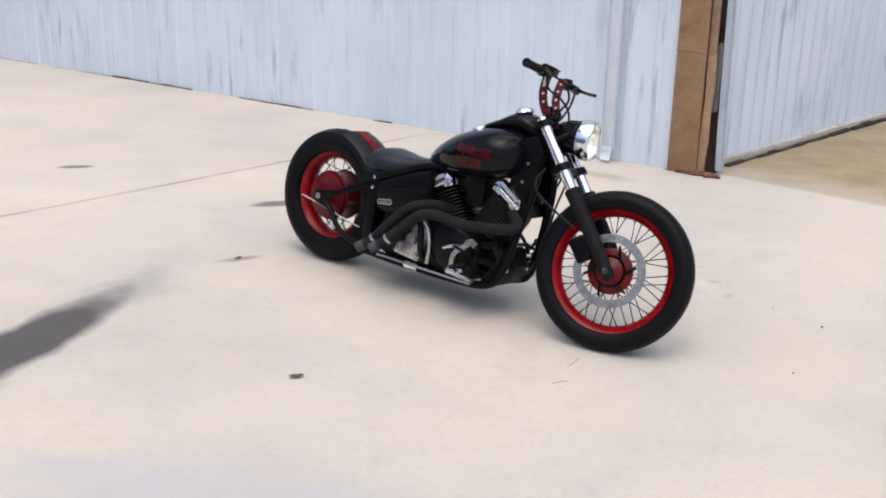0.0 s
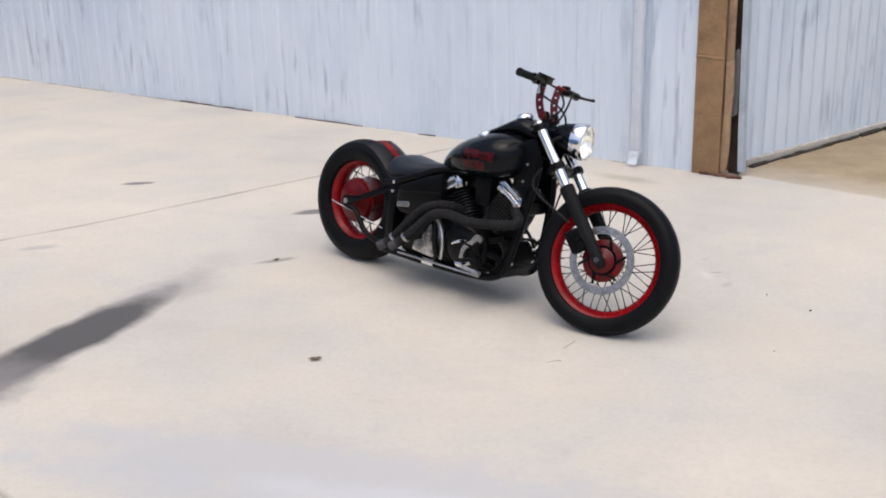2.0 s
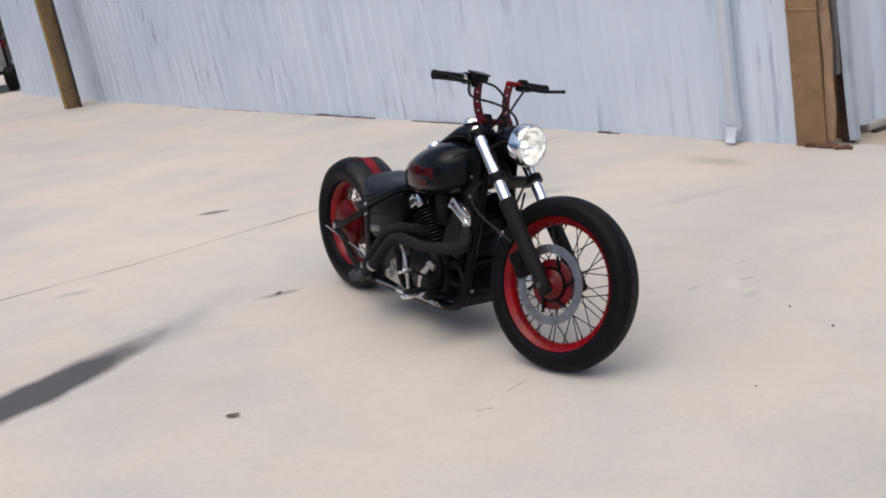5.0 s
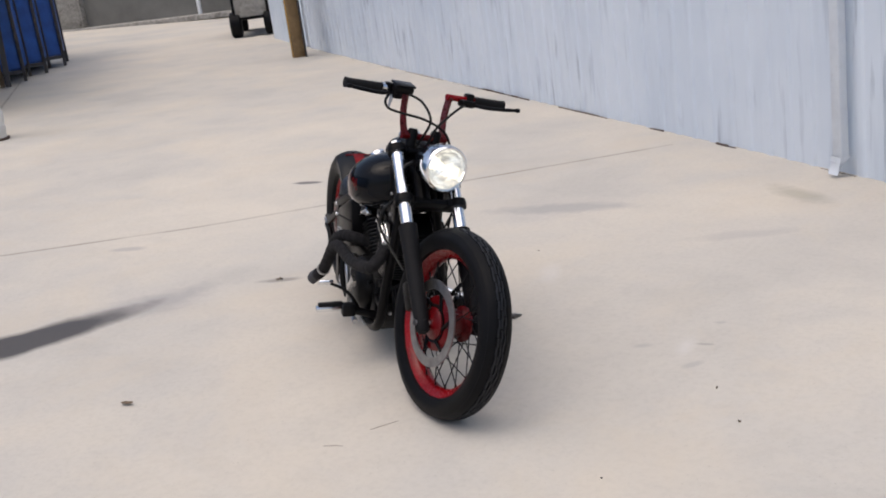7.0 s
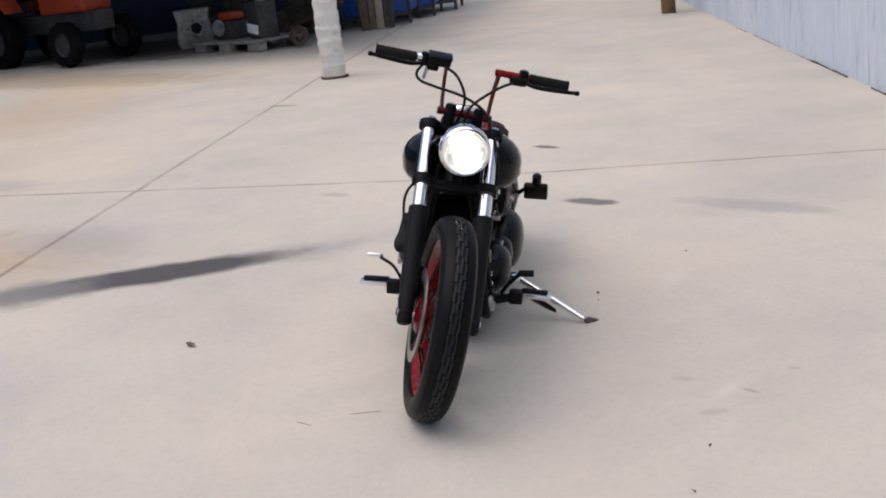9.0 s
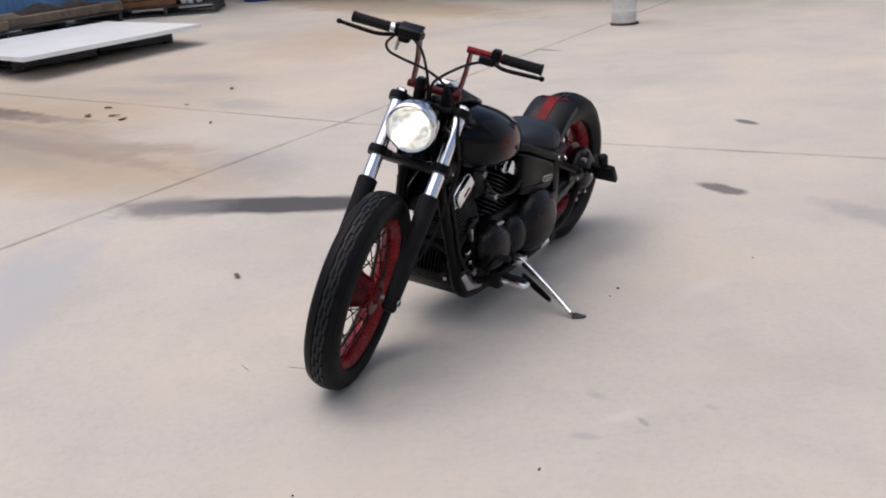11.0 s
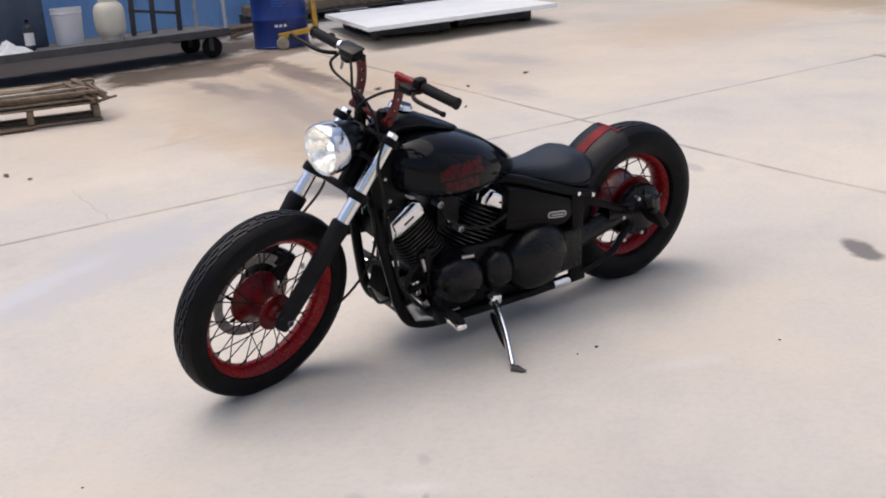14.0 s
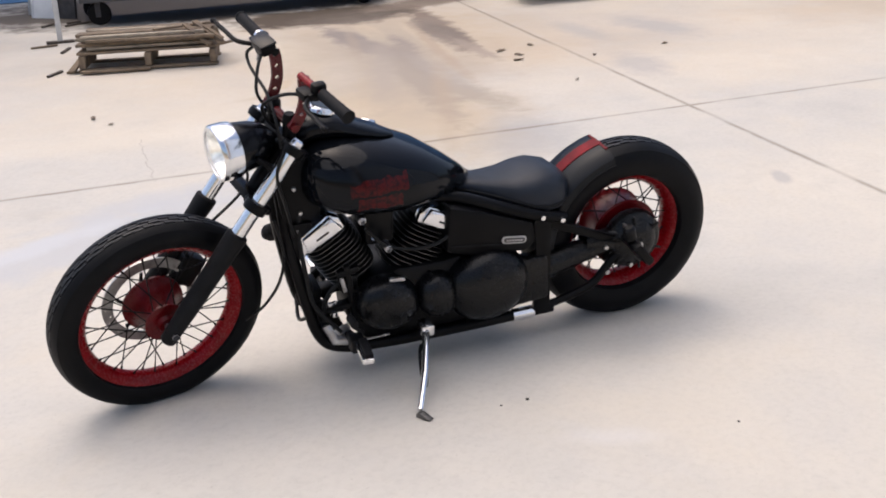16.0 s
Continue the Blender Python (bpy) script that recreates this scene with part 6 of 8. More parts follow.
stand = part("side_stand", bm, CHROME, bike, "chrome side stand, folded out")
bm = bmesh.new()
slab(bm, [(-0.018, -0.002), (0.030, -0.004), (0.046, 0.001), (0.030, 0.007), (0.004, 0.020), (-0.016, 0.014)], -0.012, 0.012, Matrix.Translation(FOOT) @ Matrix.Rotation(radians(9.2), 4, "X") @ Matrix.Rotation(radians(120), 4, "Z") @ Matrix.Scale(0.85, 4), 0.003)
part("stand_foot", bm, FOOT_STEEL, stand, "dark worn stand foot")
bm = bmesh.new()
block(bm, (0.045, 0.06, 0.04), pose(0.805, 0.20, 0.192), 0.01)
part("stand_pivot", bm, CHROME, stand)
bm = bmesh.new()
pts = []
for k in range(120):
    q = V(0.832, 0.235, 0.150).lerp(V(0.868, 0.37, 0.096), k / 119)
    swell = 0.0045 + 0.0075 * math.sin(math.pi * k / 119) ** 0.5
    pts.append(q + V(swell * math.cos(k * 1.05), 0.0, swell * math.sin(k * 1.05)))
tube(bm, pts, 0.0032, 5)
part("stand_spring", bm, SATIN_BLACK, stand, "black stand spring")

# side-mounted plate and tail lamp on the left rear
bm = bmesh.new()
tube(bm, [(0.03, 0.15, 0.315), (0.07, 0.18, 0.345), (0.10, 0.20, 0.36)], 0.010, 8)
arm = part("plate_arm", bm, SATIN_BLACK, bike, "black side bracket")
bm = bmesh.new()
block(bm, (0.030, 0.105, 0.096), pose(0.086, 0.232, 0.345, 0, 40, 0), 0.010)
plate = part("plate_holder", bm, SATIN_BLACK, arm, "black side plate holder")
for k in (-1, 1):
    bm = bmesh.new()
    block(bm, (0.003, 0.036, 0.012), pose(0.095, 0.228, 0.352, 0, 40, 0) @ pose(0.006, -0.004, 0.012 * k), 0.001)
    part("plate_mark", bm, GREY_LABEL, plate)
bm = bmesh.new()
tube(bm, [(0.115, 0.235, 0.390), (0.125, 0.235, 0.425), (0.127, 0.235, 0.432)], [0.020, 0.020, 0.013], 14)
part("tail_lamp", bm, ENGINE_BLACK, arm, "small dark tail lamp")


# ---- goods along the blue shed wall ----
RAIL_GREY = plain("worn_grey_rail", (0.062, 0.062, 0.066), 0.65, 0.2, 0.3, 7, 0.2, dirt=(0.09, 0.08, 0.07))


def board(bm, a, b, w, t, up=V(0, 0, 1)):
    """A plank from a to b, w wide and t thick, lying flat."""
    a, b = Vector(a), Vector(b)
    d = b - a
    side = d.cross(up).normalized()
    m = Matrix((d.normalized(), side, d.normalized().cross(side) * -1)).transposed().to_4x4()
    m.translation = (a + b) / 2
    block(bm, (d.length, w, t), m, min(w, t) * 0.12, 1)


def pallet(m, length, depth, label, decks=5, height=0.13, material=WOOD_GREY, seed=1, broken=False):
    """A timber pallet: three bearers, boards below, deck boards above, each its own piece."""
    rnd = random.Random(seed)
    p = thing("pallet", m, label, "pallet", "timber pallets")
    for k in range(3):
        x = -length / 2 + 0.035 + (length - 0.07) * k / 2
        bm = bmesh.new()
        board(bm, (x, -depth / 2, height * 0.5), (x, depth / 2, height * 0.5), 0.05, height * 0.66)
        part("bearer", bm, material, p)
    for k in range(decks):
        y = -depth / 2 + 0.045 + (depth - 0.09) * k / (decks - 1)
        cut = rnd.uniform(0.0, 0.12) * length if broken and k % 2 else 0
        bm = bmesh.new()
        board(bm, (-length / 2 + cut, y, height - 0.010 + rnd.uniform(-0.003, 0.004)), (length / 2, y + rnd.uniform(-0.012, 0.012), height - 0.008), 0.085, 0.018)
        part("deck_board", bm, material, p)
    for k in (0, 1):
        y = -depth / 2 + 0.05 + (depth - 0.10) * k
        bm = bmesh.new()
        board(bm, (-length / 2, y, 0.012), (length / 2, y, 0.012), 0.085, 0.018)
        part("base_board", bm, material, p)
    return p


def facing(x, y, dx, dy, up=0.0):
    return on_ground(x, y, math.degrees(math.atan2(dy, dx)), up)


# small stack of weathered pallets
PX, PY = -3.305, -0.46
pm = facing(PX, PY, -0.67, 0.80)
pallet(pm, 1.05, 0.52, "weathered grey timber pallet on the concrete", 5, 0.152, seed=3)


def collapsed_pallet(m):
    """A pallet that has come apart: its boards lie flat on one another in four uneven layers."""
    rnd = random.Random(5)
    p = thing("pallet", m, "collapsed grey pallet, its boards lying flat on another", "pallet", "timber pallets")
    for layer in range(4):
        for k in range(5):
            y = -0.22 + 0.11 * k + rnd.uniform(-0.03, 0.03)
            bm = bmesh.new()
            e0, e1 = rnd.uniform(-0.05, 0.10), rnd.uniform(-0.12, 0.04)
            z = 0.014 + 0.029 * layer
            board(bm, (-0.50 + e0, y, z + rnd.uniform(-0.004, 0.004)), (0.50 + e1, y + rnd.uniform(-0.035, 0.035), z + rnd.uniform(-0.004, 0.006)), rnd.uniform(0.075, 0.105), 0.022)
            part("deck_board", bm, WOOD_PALE if (layer + k) % 3 == 0 else WOOD_GREY, p)
    for k, (x, y0, y1) in enumerate(((0.40, -0.22, -0.31), (0.47, -0.10, -0.27))):
        bm = bmesh.new()
        board(bm, (x - 0.10, y0 + 0.10, 0.150), (x + 0.09 + 0.03 * k, y1, 0.01), 0.050, 0.020)
        part("slumped_slat", bm, WOOD_GREY, p)


WOOD_DIRTY = plain("dirty_timber", (0.075, 0.058, 0.045), 0.9, 0, 0.4, 9, 0.5)
WOOD_PALE = plain("bleached_timber", (0.34, 0.285, 0.21), 0.85, 0, 0.3, 9, 0.5, dirt=(0.16, 0.12, 0.085))
collapsed_pallet(pm @ pose(-0.01, 0.015, 0.155))
for k, (a, b, w) in enumerate((((-0.50, -0.31, 0.012), (0.02, -0.29, 0.012), 0.07), ((0.05, -0.10, 0.275), (0.50, 0.10, 0.285), 0.06), ((0.44, -0.16, 0.290), (0.58, -0.26, 0.200), 0.035), ((0.50, -0.20, 0.14), (0.66, -0.06, 0.15), 0.03), ((-0.58, -0.26, 0.01), (-0.50, -0.10, 0.10), 0.06))):
    bm = bmesh.new()
    board(bm, a, b, w, 0.016)
    solid("broken_plank", bm, WOOD_GREY, pm, "split grey plank lying by the pallets", "plank", "broken planks")


def post_stand():
    p = thing("post_stand", facing(-3.67, -1.98, 0.8, -0.6), "grey-white square post on a flat foot beside the pallets", "stand")
    bm = bmesh.new()
    block(bm, (0.045, 0.045, 1.5), pose(0, 0, 0.76), 0.004)
    part("post", bm, WRAP_WHITE, p)
    bm = bmesh.new()
    block(bm, (0.24, 0.09, 0.02), pose(0, 0, 0.01), 0.004)
    part("foot", bm, WOOD_DIRTY, p, "dirty timber foot")


post_stand()


def caster(bm_wheel, x, y, r, parent):
    bm = bm_wheel
    lathe(bm, [(0.0, -0.022), (r * 0.5, -0.024), (r * 0.9, -0.022), (r, -0.012), (r, 0.012), (r * 0.9, 0.022), (r * 0.5, 0.024), (0, 0.022)], (x, y, r), (0, 1, 0), 22)
    w = part("caster_wheel", bm, RUBBER, parent, "dark caster wheel")
    bm = bmesh.new()
    for s in (-1, 1):
        block(bm, (0.05, 0.006, r * 1.5), pose(x + 0.015, y + s * 0.034, r * 1.45), 0.002)
    block(bm, (0.09, 0.09, 0.012), pose(x + 0.03, y, r * 2.15), 0.003)
    part("fork", bm, DARK_STEEL, w)


def cart():
    """Flat trolley: board deck in an angle frame, four casters, end uprights."""
    c = thing("flat_cart", facing(-6.58, -0.525, 0.80, -0.60), "long grey flat trolley loaded with odds and ends", "trolley")
    L, D, Z = 2.95, 0.85, 0.27
    for k in range(6):
        bm = bmesh.new()
        board(bm, (0.02, -0.07 - 0.142 * k, Z + 0.012), (L - 0.02, -0.07 - 0.142 * k, Z + 0.012), 0.135, 0.024)
        part("deck_board", bm, DECK_GREY, c)
    for name, a, b in (("front_rail", (0, 0, Z - 0.008), (L, 0, Z - 0.008)), ("rear_rail", (0, -D, Z - 0.008), (L, -D, Z - 0.008)), ("end_rail", (0, 0, Z - 0.01), (0, -D, Z - 0.01)), ("end_rail", (L, 0, Z - 0.01), (L, -D, Z - 0.01))):
        bm = bmesh.new()
        board(bm, a, b, 0.035, 0.075)
        part(name, bm, RAIL_GREY, c, "grey angle-steel rail")
    for x, y in ((0.16, -0.12), (0.16, -D + 0.12), (L - 0.16, -0.12), (L - 0.16, -D + 0.12)):
        caster(bmesh.new(), x, y, 0.110, c)
    for x, y, h in ((0.02, -0.02, 1.5), (0.02, -D + 0.02, 1.5), (L - 0.02, -0.02, 1.5), (L - 0.02, -D + 0.02, 1.5), (L - 0.40, -0.03, 1.4)):
        bm = bmesh.new()
        tube(bm, [(x, y, Z), (x, y, Z + h)], 0.02, 10)
        part("upright", bm, GALV, c, "grey pipe upright")
    return c, Z + 0.024


cart_ob, DECK = cart()
CART = cart_ob.matrix_world.copy()


def propane(m):
    p = thing("gas_cylinder", m, "cream painted gas cylinder standing on the trolley", "gas cylinder")
    bm = bmesh.new()
    lathe(bm, [(0.0, 0.03), (0.10, 0.03), (0.135, 0.06), (0.152, 0.11), (0.155, 0.20), (0.155, 0.24), (0.152, 0.29), (0.135, 0.345), (0.09, 0.38), (0.03, 0.39), (0, 0.39)], (0, 0, 0), (0, 0, 1), 30)
    part("body", bm, CREAM, p)
    bm = bmesh.new()
    lathe(bm, [(0.098, 0.0), (0.104, 0.0), (0.104, 0.045), (0.098, 0.045)], (0, 0, 0), (0, 0, 1), 26, None, True)
    part("foot_ring", bm, CREAM, p)
    bm = bmesh.new()
    lathe(bm, [(0.084, 0.36), (0.090, 0.36), (0.094, 0.47), (0.088, 0.47)], (0, 0, 0), (0, 0, 1), 26, None, True)
    part("collar", bm, CREAM, p)
    bm = bmesh.new()
    tube(bm, [(0, 0, 0.385), (0, 0, 0.43), (0, 0, 0.45)], [0.016, 0.016, 0.024], 10)
    part("valve", bm, STEEL, p)


def bucket(m, r=0.15, h=0.36):
    p = thing("bucket", m, "white plastic bucket on the trolley", "bucket")
    bm = bmesh.new()
    lathe(bm, [(0.0, 0.0), (r * 0.86, 0.0), (r * 0.88, 0.01), (r * 0.98, h - 0.06), (r * 1.04, h - 0.055), (r * 1.04, h - 0.045), (r, h - 0.04), (r * 1.02, h), (r * 0.97, h), (r * 0.84, 0.015), (0, 0.012)], (0, 0, 0), (0, 0, 1), 28)
    part("tub", bm, BUCKET, p)
    bm = bmesh.new()
    pts = [V(r * 1.03 * math.cos(a), 0.02, h - 0.05 - 0.10 * math.sin(a)) for a in (math.pi * k / 10 for k in range(11))]
    tube(bm, [V(q.x, -r * 0.55 * math.sin(math.pi * i / 10) - 0.0, q.z) for i, q in enumerate(pts)], 0.003, 6)
    part("bail", bm, STEEL, p)


propane(CART @ pose(1.12, -0.34, DECK))
bucket(CART @ pose(1.54, -0.36, DECK))


def bottle(m):
    p = thing("dark_bottle", m, "dark plastic bottle with a pale label", "bottle")
    bm = bmesh.new()
    lathe(bm, [(0.0, 0.0), (0.042, 0.0), (0.045, 0.01), (0.045, 0.20), (0.035, 0.235), (0.016, 0.25), (0.016, 0.275), (0, 0.276)], (0, 0, 0), (0, 0, 1), 20)
    part("body", bm, TARP, p)
    bm = bmesh.new()
    lathe(bm, [(0.0455, 0.05), (0.0465, 0.05), (0.0465, 0.17), (0.0455, 0.17)], (0, 0, 0), (0, 0, 1), 20, None, True)
    part("label", bm, GREY_LABEL, p)
    bm = bmesh.new()
    lathe(bm, [(0.018, 0.27), (0.018, 0.295), (0, 0.296)], (0, 0, 0), (0, 0, 1), 14)
    part("cap", bm, SATIN_BLACK, p)


bottle(CART @ pose(1.96, -0.22, DECK))


def crumpled(m, rx, ry, h, material, label, name="crumpled_cloth", seed=2):
    bm = bmesh.new()
    n = 14
    noise.seed_set(seed)
    rows = []
    for i in range(n + 1):
        row = []
        for j in range(n + 1):
            u, v = -1 + 2 * i / n, -1 + 2 * j / n
            d = math.hypot(u, v)
            z = max(0.0, 1 - d * d) * h * (0.55 + 0.9 * noise.noise(V(u * 2.2, v * 2.2, seed))) + 0.004
            row.append(bm.verts.new((u * rx * (1 + 0.15 * noise.noise(V(v * 2, seed, 0))), v * ry, max(0.003, z))))
        rows.append(row)
    for a, b in zip(rows, rows[1:]):
        for j in range(n):
            bm.faces.new((a[j], b[j], b[j + 1], a[j + 1]))
    edge = [rows[0][j] for j in range(n + 1)] + [rows[i][n] for i in range(1, n + 1)] + [rows[n][j] for j in range(n - 1, -1, -1)] + [rows[i][0] for i in range(n - 1, 0, -1)]
    bm.faces.new(edge)
    return solid(name, bm, material, m, label, "cloth", angle=70)


crumpled(CART @ pose(2.22, -0.16, DECK), 0.26, 0.14, 0.13, GREY_LABEL, "crumpled pale cloth on the trolley edge")


def cabinet(m, w, d, h, material, label):
    p = thing("steel_cabinet", m, label, "cabinet")
    bm = bmesh.new()
    block(bm, (w, d, h), pose(0, 0, h / 2), 0.008)
    part("body", bm, material, p)
    for k in (-1, 1):
        bm = bmesh.new()
        block(bm, (w / 2 - 0.02, 0.014, h - 0.06), pose(k * w / 4, d / 2 + 0.006, h / 2), 0.004)
        dr = part("cabinet_door", bm, material, p)
        bm = bmesh.new()
        block(bm, (0.015, 0.02, 0.10), pose(k * 0.05, d / 2 + 0.022, h * 0.55), 0.004)
        part("handle", bm, STEEL, dr)


SLATE = plain("slate_blue_enamel", (0.045, 0.065, 0.10), 0.5, 0.1, 0.25, 5, 0.05)
cabinet(CART @ pose(2.28, -0.62, DECK), 1.1, 0.36, 0.95, SLATE, "slate blue steel cabinet on the trolley")


def upright_sheet(m, w, h, material, label, name="metal_sheet"):
    """A sheet stood on edge, its top leaning back, with a folded rim and a rail across the back."""
    p = thing(name, m @ pose(0, 0, 0, 6, 0, 0), label, "sheet", "sheets by the shed wall")
    bm = bmesh.new()
    block(bm, (w, 0.014, h), pose(0, 0, h / 2), 0.003)
    part("sheet", bm, material, p)
    for s in (-1, 1):
        bm = bmesh.new()
        block(bm, (0.022, 0.030, h), pose(s * (w / 2 + 0.008), 0, h / 2 + 0.002), 0.004)
        part("rim", bm, material, p)
    bm = bmesh.new()
    block(bm, (w, 0.03, 0.04), pose(0, -0.024, h * 0.6), 0.004)
    part("back_rail", bm, WOOD_GREY, p)


upright_sheet(facing(-4.60, -3.33, 0.14, -0.99), 0.28, 1.1, WHITE_PAINT, "white painted metal sheet standing on edge by the trolley")
upright_sheet(facing(-4.72, -3.56, 0.14, -0.99), 0.22, 1.0, GALV, "pale grey metal sheet standing behind the white one")
upright_sheet(facing(-4.66, -3.06, 0.14, -0.99), 0.20, 1.0, DARK_STEEL, "dark steel sheet standing on edge by the trolley")


def brown_crate(m):
    """An upright crate of brown boards on two bearers."""
    p = thing("crate", m, "dark brown upright timber crate on the concrete", "crate")
    for s in (-1, 1):
        bm = bmesh.new()
        block(bm, (0.06, 0.34, 0.04), pose(s * 0.11, 0, 0.02), 0.004)
        part("bearer", bm, WOOD_WARM, p)
    for k in range(4):
        for s in (-1, 1):
            bm = bmesh.new()
            block(bm, (0.078, 0.018, 0.86), pose(-0.120 + 0.08 * k, s * 0.16, 0.47), 0.004)
            part("board", bm, WOOD_WARM, p)
            bm = bmesh.new()
            block(bm, (0.018, 0.070, 0.86), pose(s * 0.152, -0.111 + 0.074 * k, 0.47), 0.004)
            part("board", bm, WOOD_WARM, p)
    bm = bmesh.new()
    block(bm, (0.34, 0.36, 0.02), pose(0, 0, 0.91), 0.004)
    part("lid", bm, WOOD_WARM, p)


brown_crate(facing(-3.20, -2.78, 0.30, -0.95))
for a, b, w, mat in (((-4.17, -2.84), (-4.40, -2.90), 0.05, WOOD_DIRTY), ((-4.42, -2.79), (-4.54, -2.72), 0.05, WOOD_DIRTY), ((-4.30, -2.66), (-4.62, -2.62), 0.06, WOOD_DIRTY), ((-3.35, -1.98), (-3.54, -1.86), 0.05, WOOD_GREY), ((-3.30, -1.52), (-3.50, -1.66), 0.045, WOOD_DIRTY),
                     ((-2.58, -0.82), (-2.77, -0.89), 0.045, WOOD_DIRTY), ((-2.88, -0.51), (-3.07, -0.33), 0.06, WOOD_PALE), ((-2.74, -0.80), (-2.92, -0.50), 0.030, WOOD_GREY)):
    bm = bmesh.new()
    z = rise(*a) + 0.009
    board(bm, (a[0], a[1], z), (b[0], b[1], z + 0.006), w * 0.62, 0.016)
    solid("timber_offcut", bm, mat, Matrix(), "short split timber offcut lying on the concrete", "offcut", "timber offcuts")


def trestle(m):
    p = thing("dark_stand", m, "dark steel stand on the trolley", "stand")
    for x in (0.0, 0.28, 0.50):
        bm = bmesh.new()
        board(bm, (x, 0, 0.0), (x - 0.04, 0, 0.95), 0.05, 0.03, V(0, 1, 0))
        part("leg", bm, DARK_STEEL, p)
    bm = bmesh.new()
    board(bm, (-0.02, 0, 0.18), (0.52, 0, 0.26), 0.03, 0.03)
    part("brace", bm, DARK_STEEL, p)
    bm = bmesh.new()
    block(bm, (0.62, 0.30, 0.03), pose(0.22, 0, 0.96), 0.005)
    part("shelf", bm, DARK_STEEL, p)


trestle(CART @ pose(0.36, -0.45, DECK))


def drum(m, label, marks=True):
    """A steel drum with rolling hoops, chimes, bungs and a pasted label."""
    p = thing("oil_drum", m, label, "drum", "blue drums")
    R, Hh = 0.30, 0.93
    bm = bmesh.new()
    prof = [(0.0, 0.02), (R - 0.02, 0.02), (R - 0.004, 0.0), (R + 0.006, 0.004), (R + 0.006, 0.016), (R, 0.022)]
    for z in (0.30, 0.585):
        prof += [(R, z - 0.025), (R + 0.011, z - 0.008), (R + 0.011, z + 0.008), (R, z + 0.025)]
    prof += [(R, Hh - 0.022), (R + 0.006, Hh - 0.016), (R + 0.006, Hh - 0.004), (R - 0.004, Hh), (R - 0.02, Hh - 0.02), (0, Hh - 0.02)]
    lathe(bm, prof, (0, 0, 0), (0, 0, 1), 44)
    part("shell", bm, DRUM_BLUE, p)
    for x, r in ((0.19, 0.032), (-0.19, 0.018)):
        bm = bmesh.new()
        lathe(bm, [(r, 0.0), (r, 0.012), (0, 0.014)], (x, 0, Hh - 0.021), (0, 0, 1), 12)
        part("bung", bm, STEEL, p)
    if marks:
        def patch(z0, z1, a0, a1, material, name, out=0.0025):
            bm = bmesh.new()
            secs = []
            for k in range(7):
                a = radians(a0 + (a1 - a0) * k / 6)
                secs.append([V(math.cos(a) * r, math.sin(a) * r, z) for r, z in ((R + 0.0008, z0), (R + out, z0), (R + out, z1), (R + 0.0008, z1))])
            loft(bm, secs)
            part(name, bm, material, p)
        patch(0.66, 0.80, 2, 32, GREY_LABEL, "paper_label")
        for k in range(3):
            patch(0.500 - 0.03 * k, 0.515 - 0.03 * k, 0, 34 - 5 * k, RACK_BLUE, "faded_print")
        for k in range(3):
            patch(0.225, 0.252, 3 + 9 * k, 9 + 9 * k, GREY_LABEL, "stencil_mark")
    return p


drum(on_ground(-7.30, -0.30, 14), "blue steel drum with a pasted label")
drum(on_ground(-13.6, 3.0, 0), "blue steel drum by the store", True)


def drum_trolley():
    """Yellow hand truck for drums: upright, foot channel, two small wheels, rear caster."""
    t = thing("drum_trolley", facing(-7.12, 0.05, 0.62, -0.78), "yellow drum hand truck standing against the drum", "hand truck")
    bm = bmesh.new()
    block(bm, (0.05, 0.07, 1.30), pose(-0.16, -0.16, 0.74, 0, 3, 0), 0.006)
    part("upright", bm, YELLOW, t)
    bm = bmesh.new()
    block(bm, (0.42, 0.07, 0.055), pose(0.04, -0.04, 0.165, 0, 6, 0), 0.008)
    part("foot_channel", bm, YELLOW, t)
    bm = bmesh.new()
    block(bm, (0.06, 0.10, 0.14), pose(-0.16, -0.14, 0.14), 0.01)
    part("gusset", bm, YELLOW, t)
    bm = bmesh.new()
    lathe(bm, [(0.0, -0.03), (0.045, -0.032), (0.063, -0.028), (0.068, -0.01), (0.068, 0.01), (0.063, 0.028), (0.045, 0.032), (0, 0.03)], (0.22, 0.0, 0.068), (0, 1, 0), 24)
    part("wheel", bm, WOOD_PALE, t, "tan hard wheel")
    bm = bmesh.new()
    lathe(bm, [(0.0, -0.02), (0.05, -0.02), (0.055, 0), (0.05, 0.02), (0, 0.02)], (-0.36, -0.22, 0.055), (0, 1, 0), 18)
    tube(bm, [(-0.36, -0.22, 0.06), (-0.28, -0.19, 0.12), (-0.18, -0.16, 0.14)], 0.014, 8)
    part("rear_caster", bm, DARK_STEEL, t)
    bm = bmesh.new()
    tube(bm, [(-0.20, -0.16, 1.35), (-0.30, -0.17, 1.42), (-0.34, -0.17, 1.40)], 0.018, 8)
    part("handle", bm, YELLOW, t)


drum_trolley()


def long_boards(m, n, length, label, seed=1, material=WOOD_GREY, w=0.09, t=0.022, spread=0.35):
    rnd = random.Random(seed)
    for k in range(n):
        bm = bmesh.new()
        y = -spread / 2 + spread * (k % 4) / 3
        z = 0.012 + 0.024 * (k // 4)
        board(bm, (-length / 2 + rnd.uniform(-0.1, 0.1), y + rnd.uniform(-0.02, 0.02), z), (length / 2 + rnd.uniform(-0.1, 0.1), y + rnd.uniform(-0.02, 0.02), z), w, t)
        solid("loose_board", bm, material, m, label, "board", "boards by the shed wall")


long_boards(facing(-8.55, -1.55, -0.84, 0.54), 12, 1.9, "weathered board stacked by the blue wall", 7)
bm = bmesh.new()
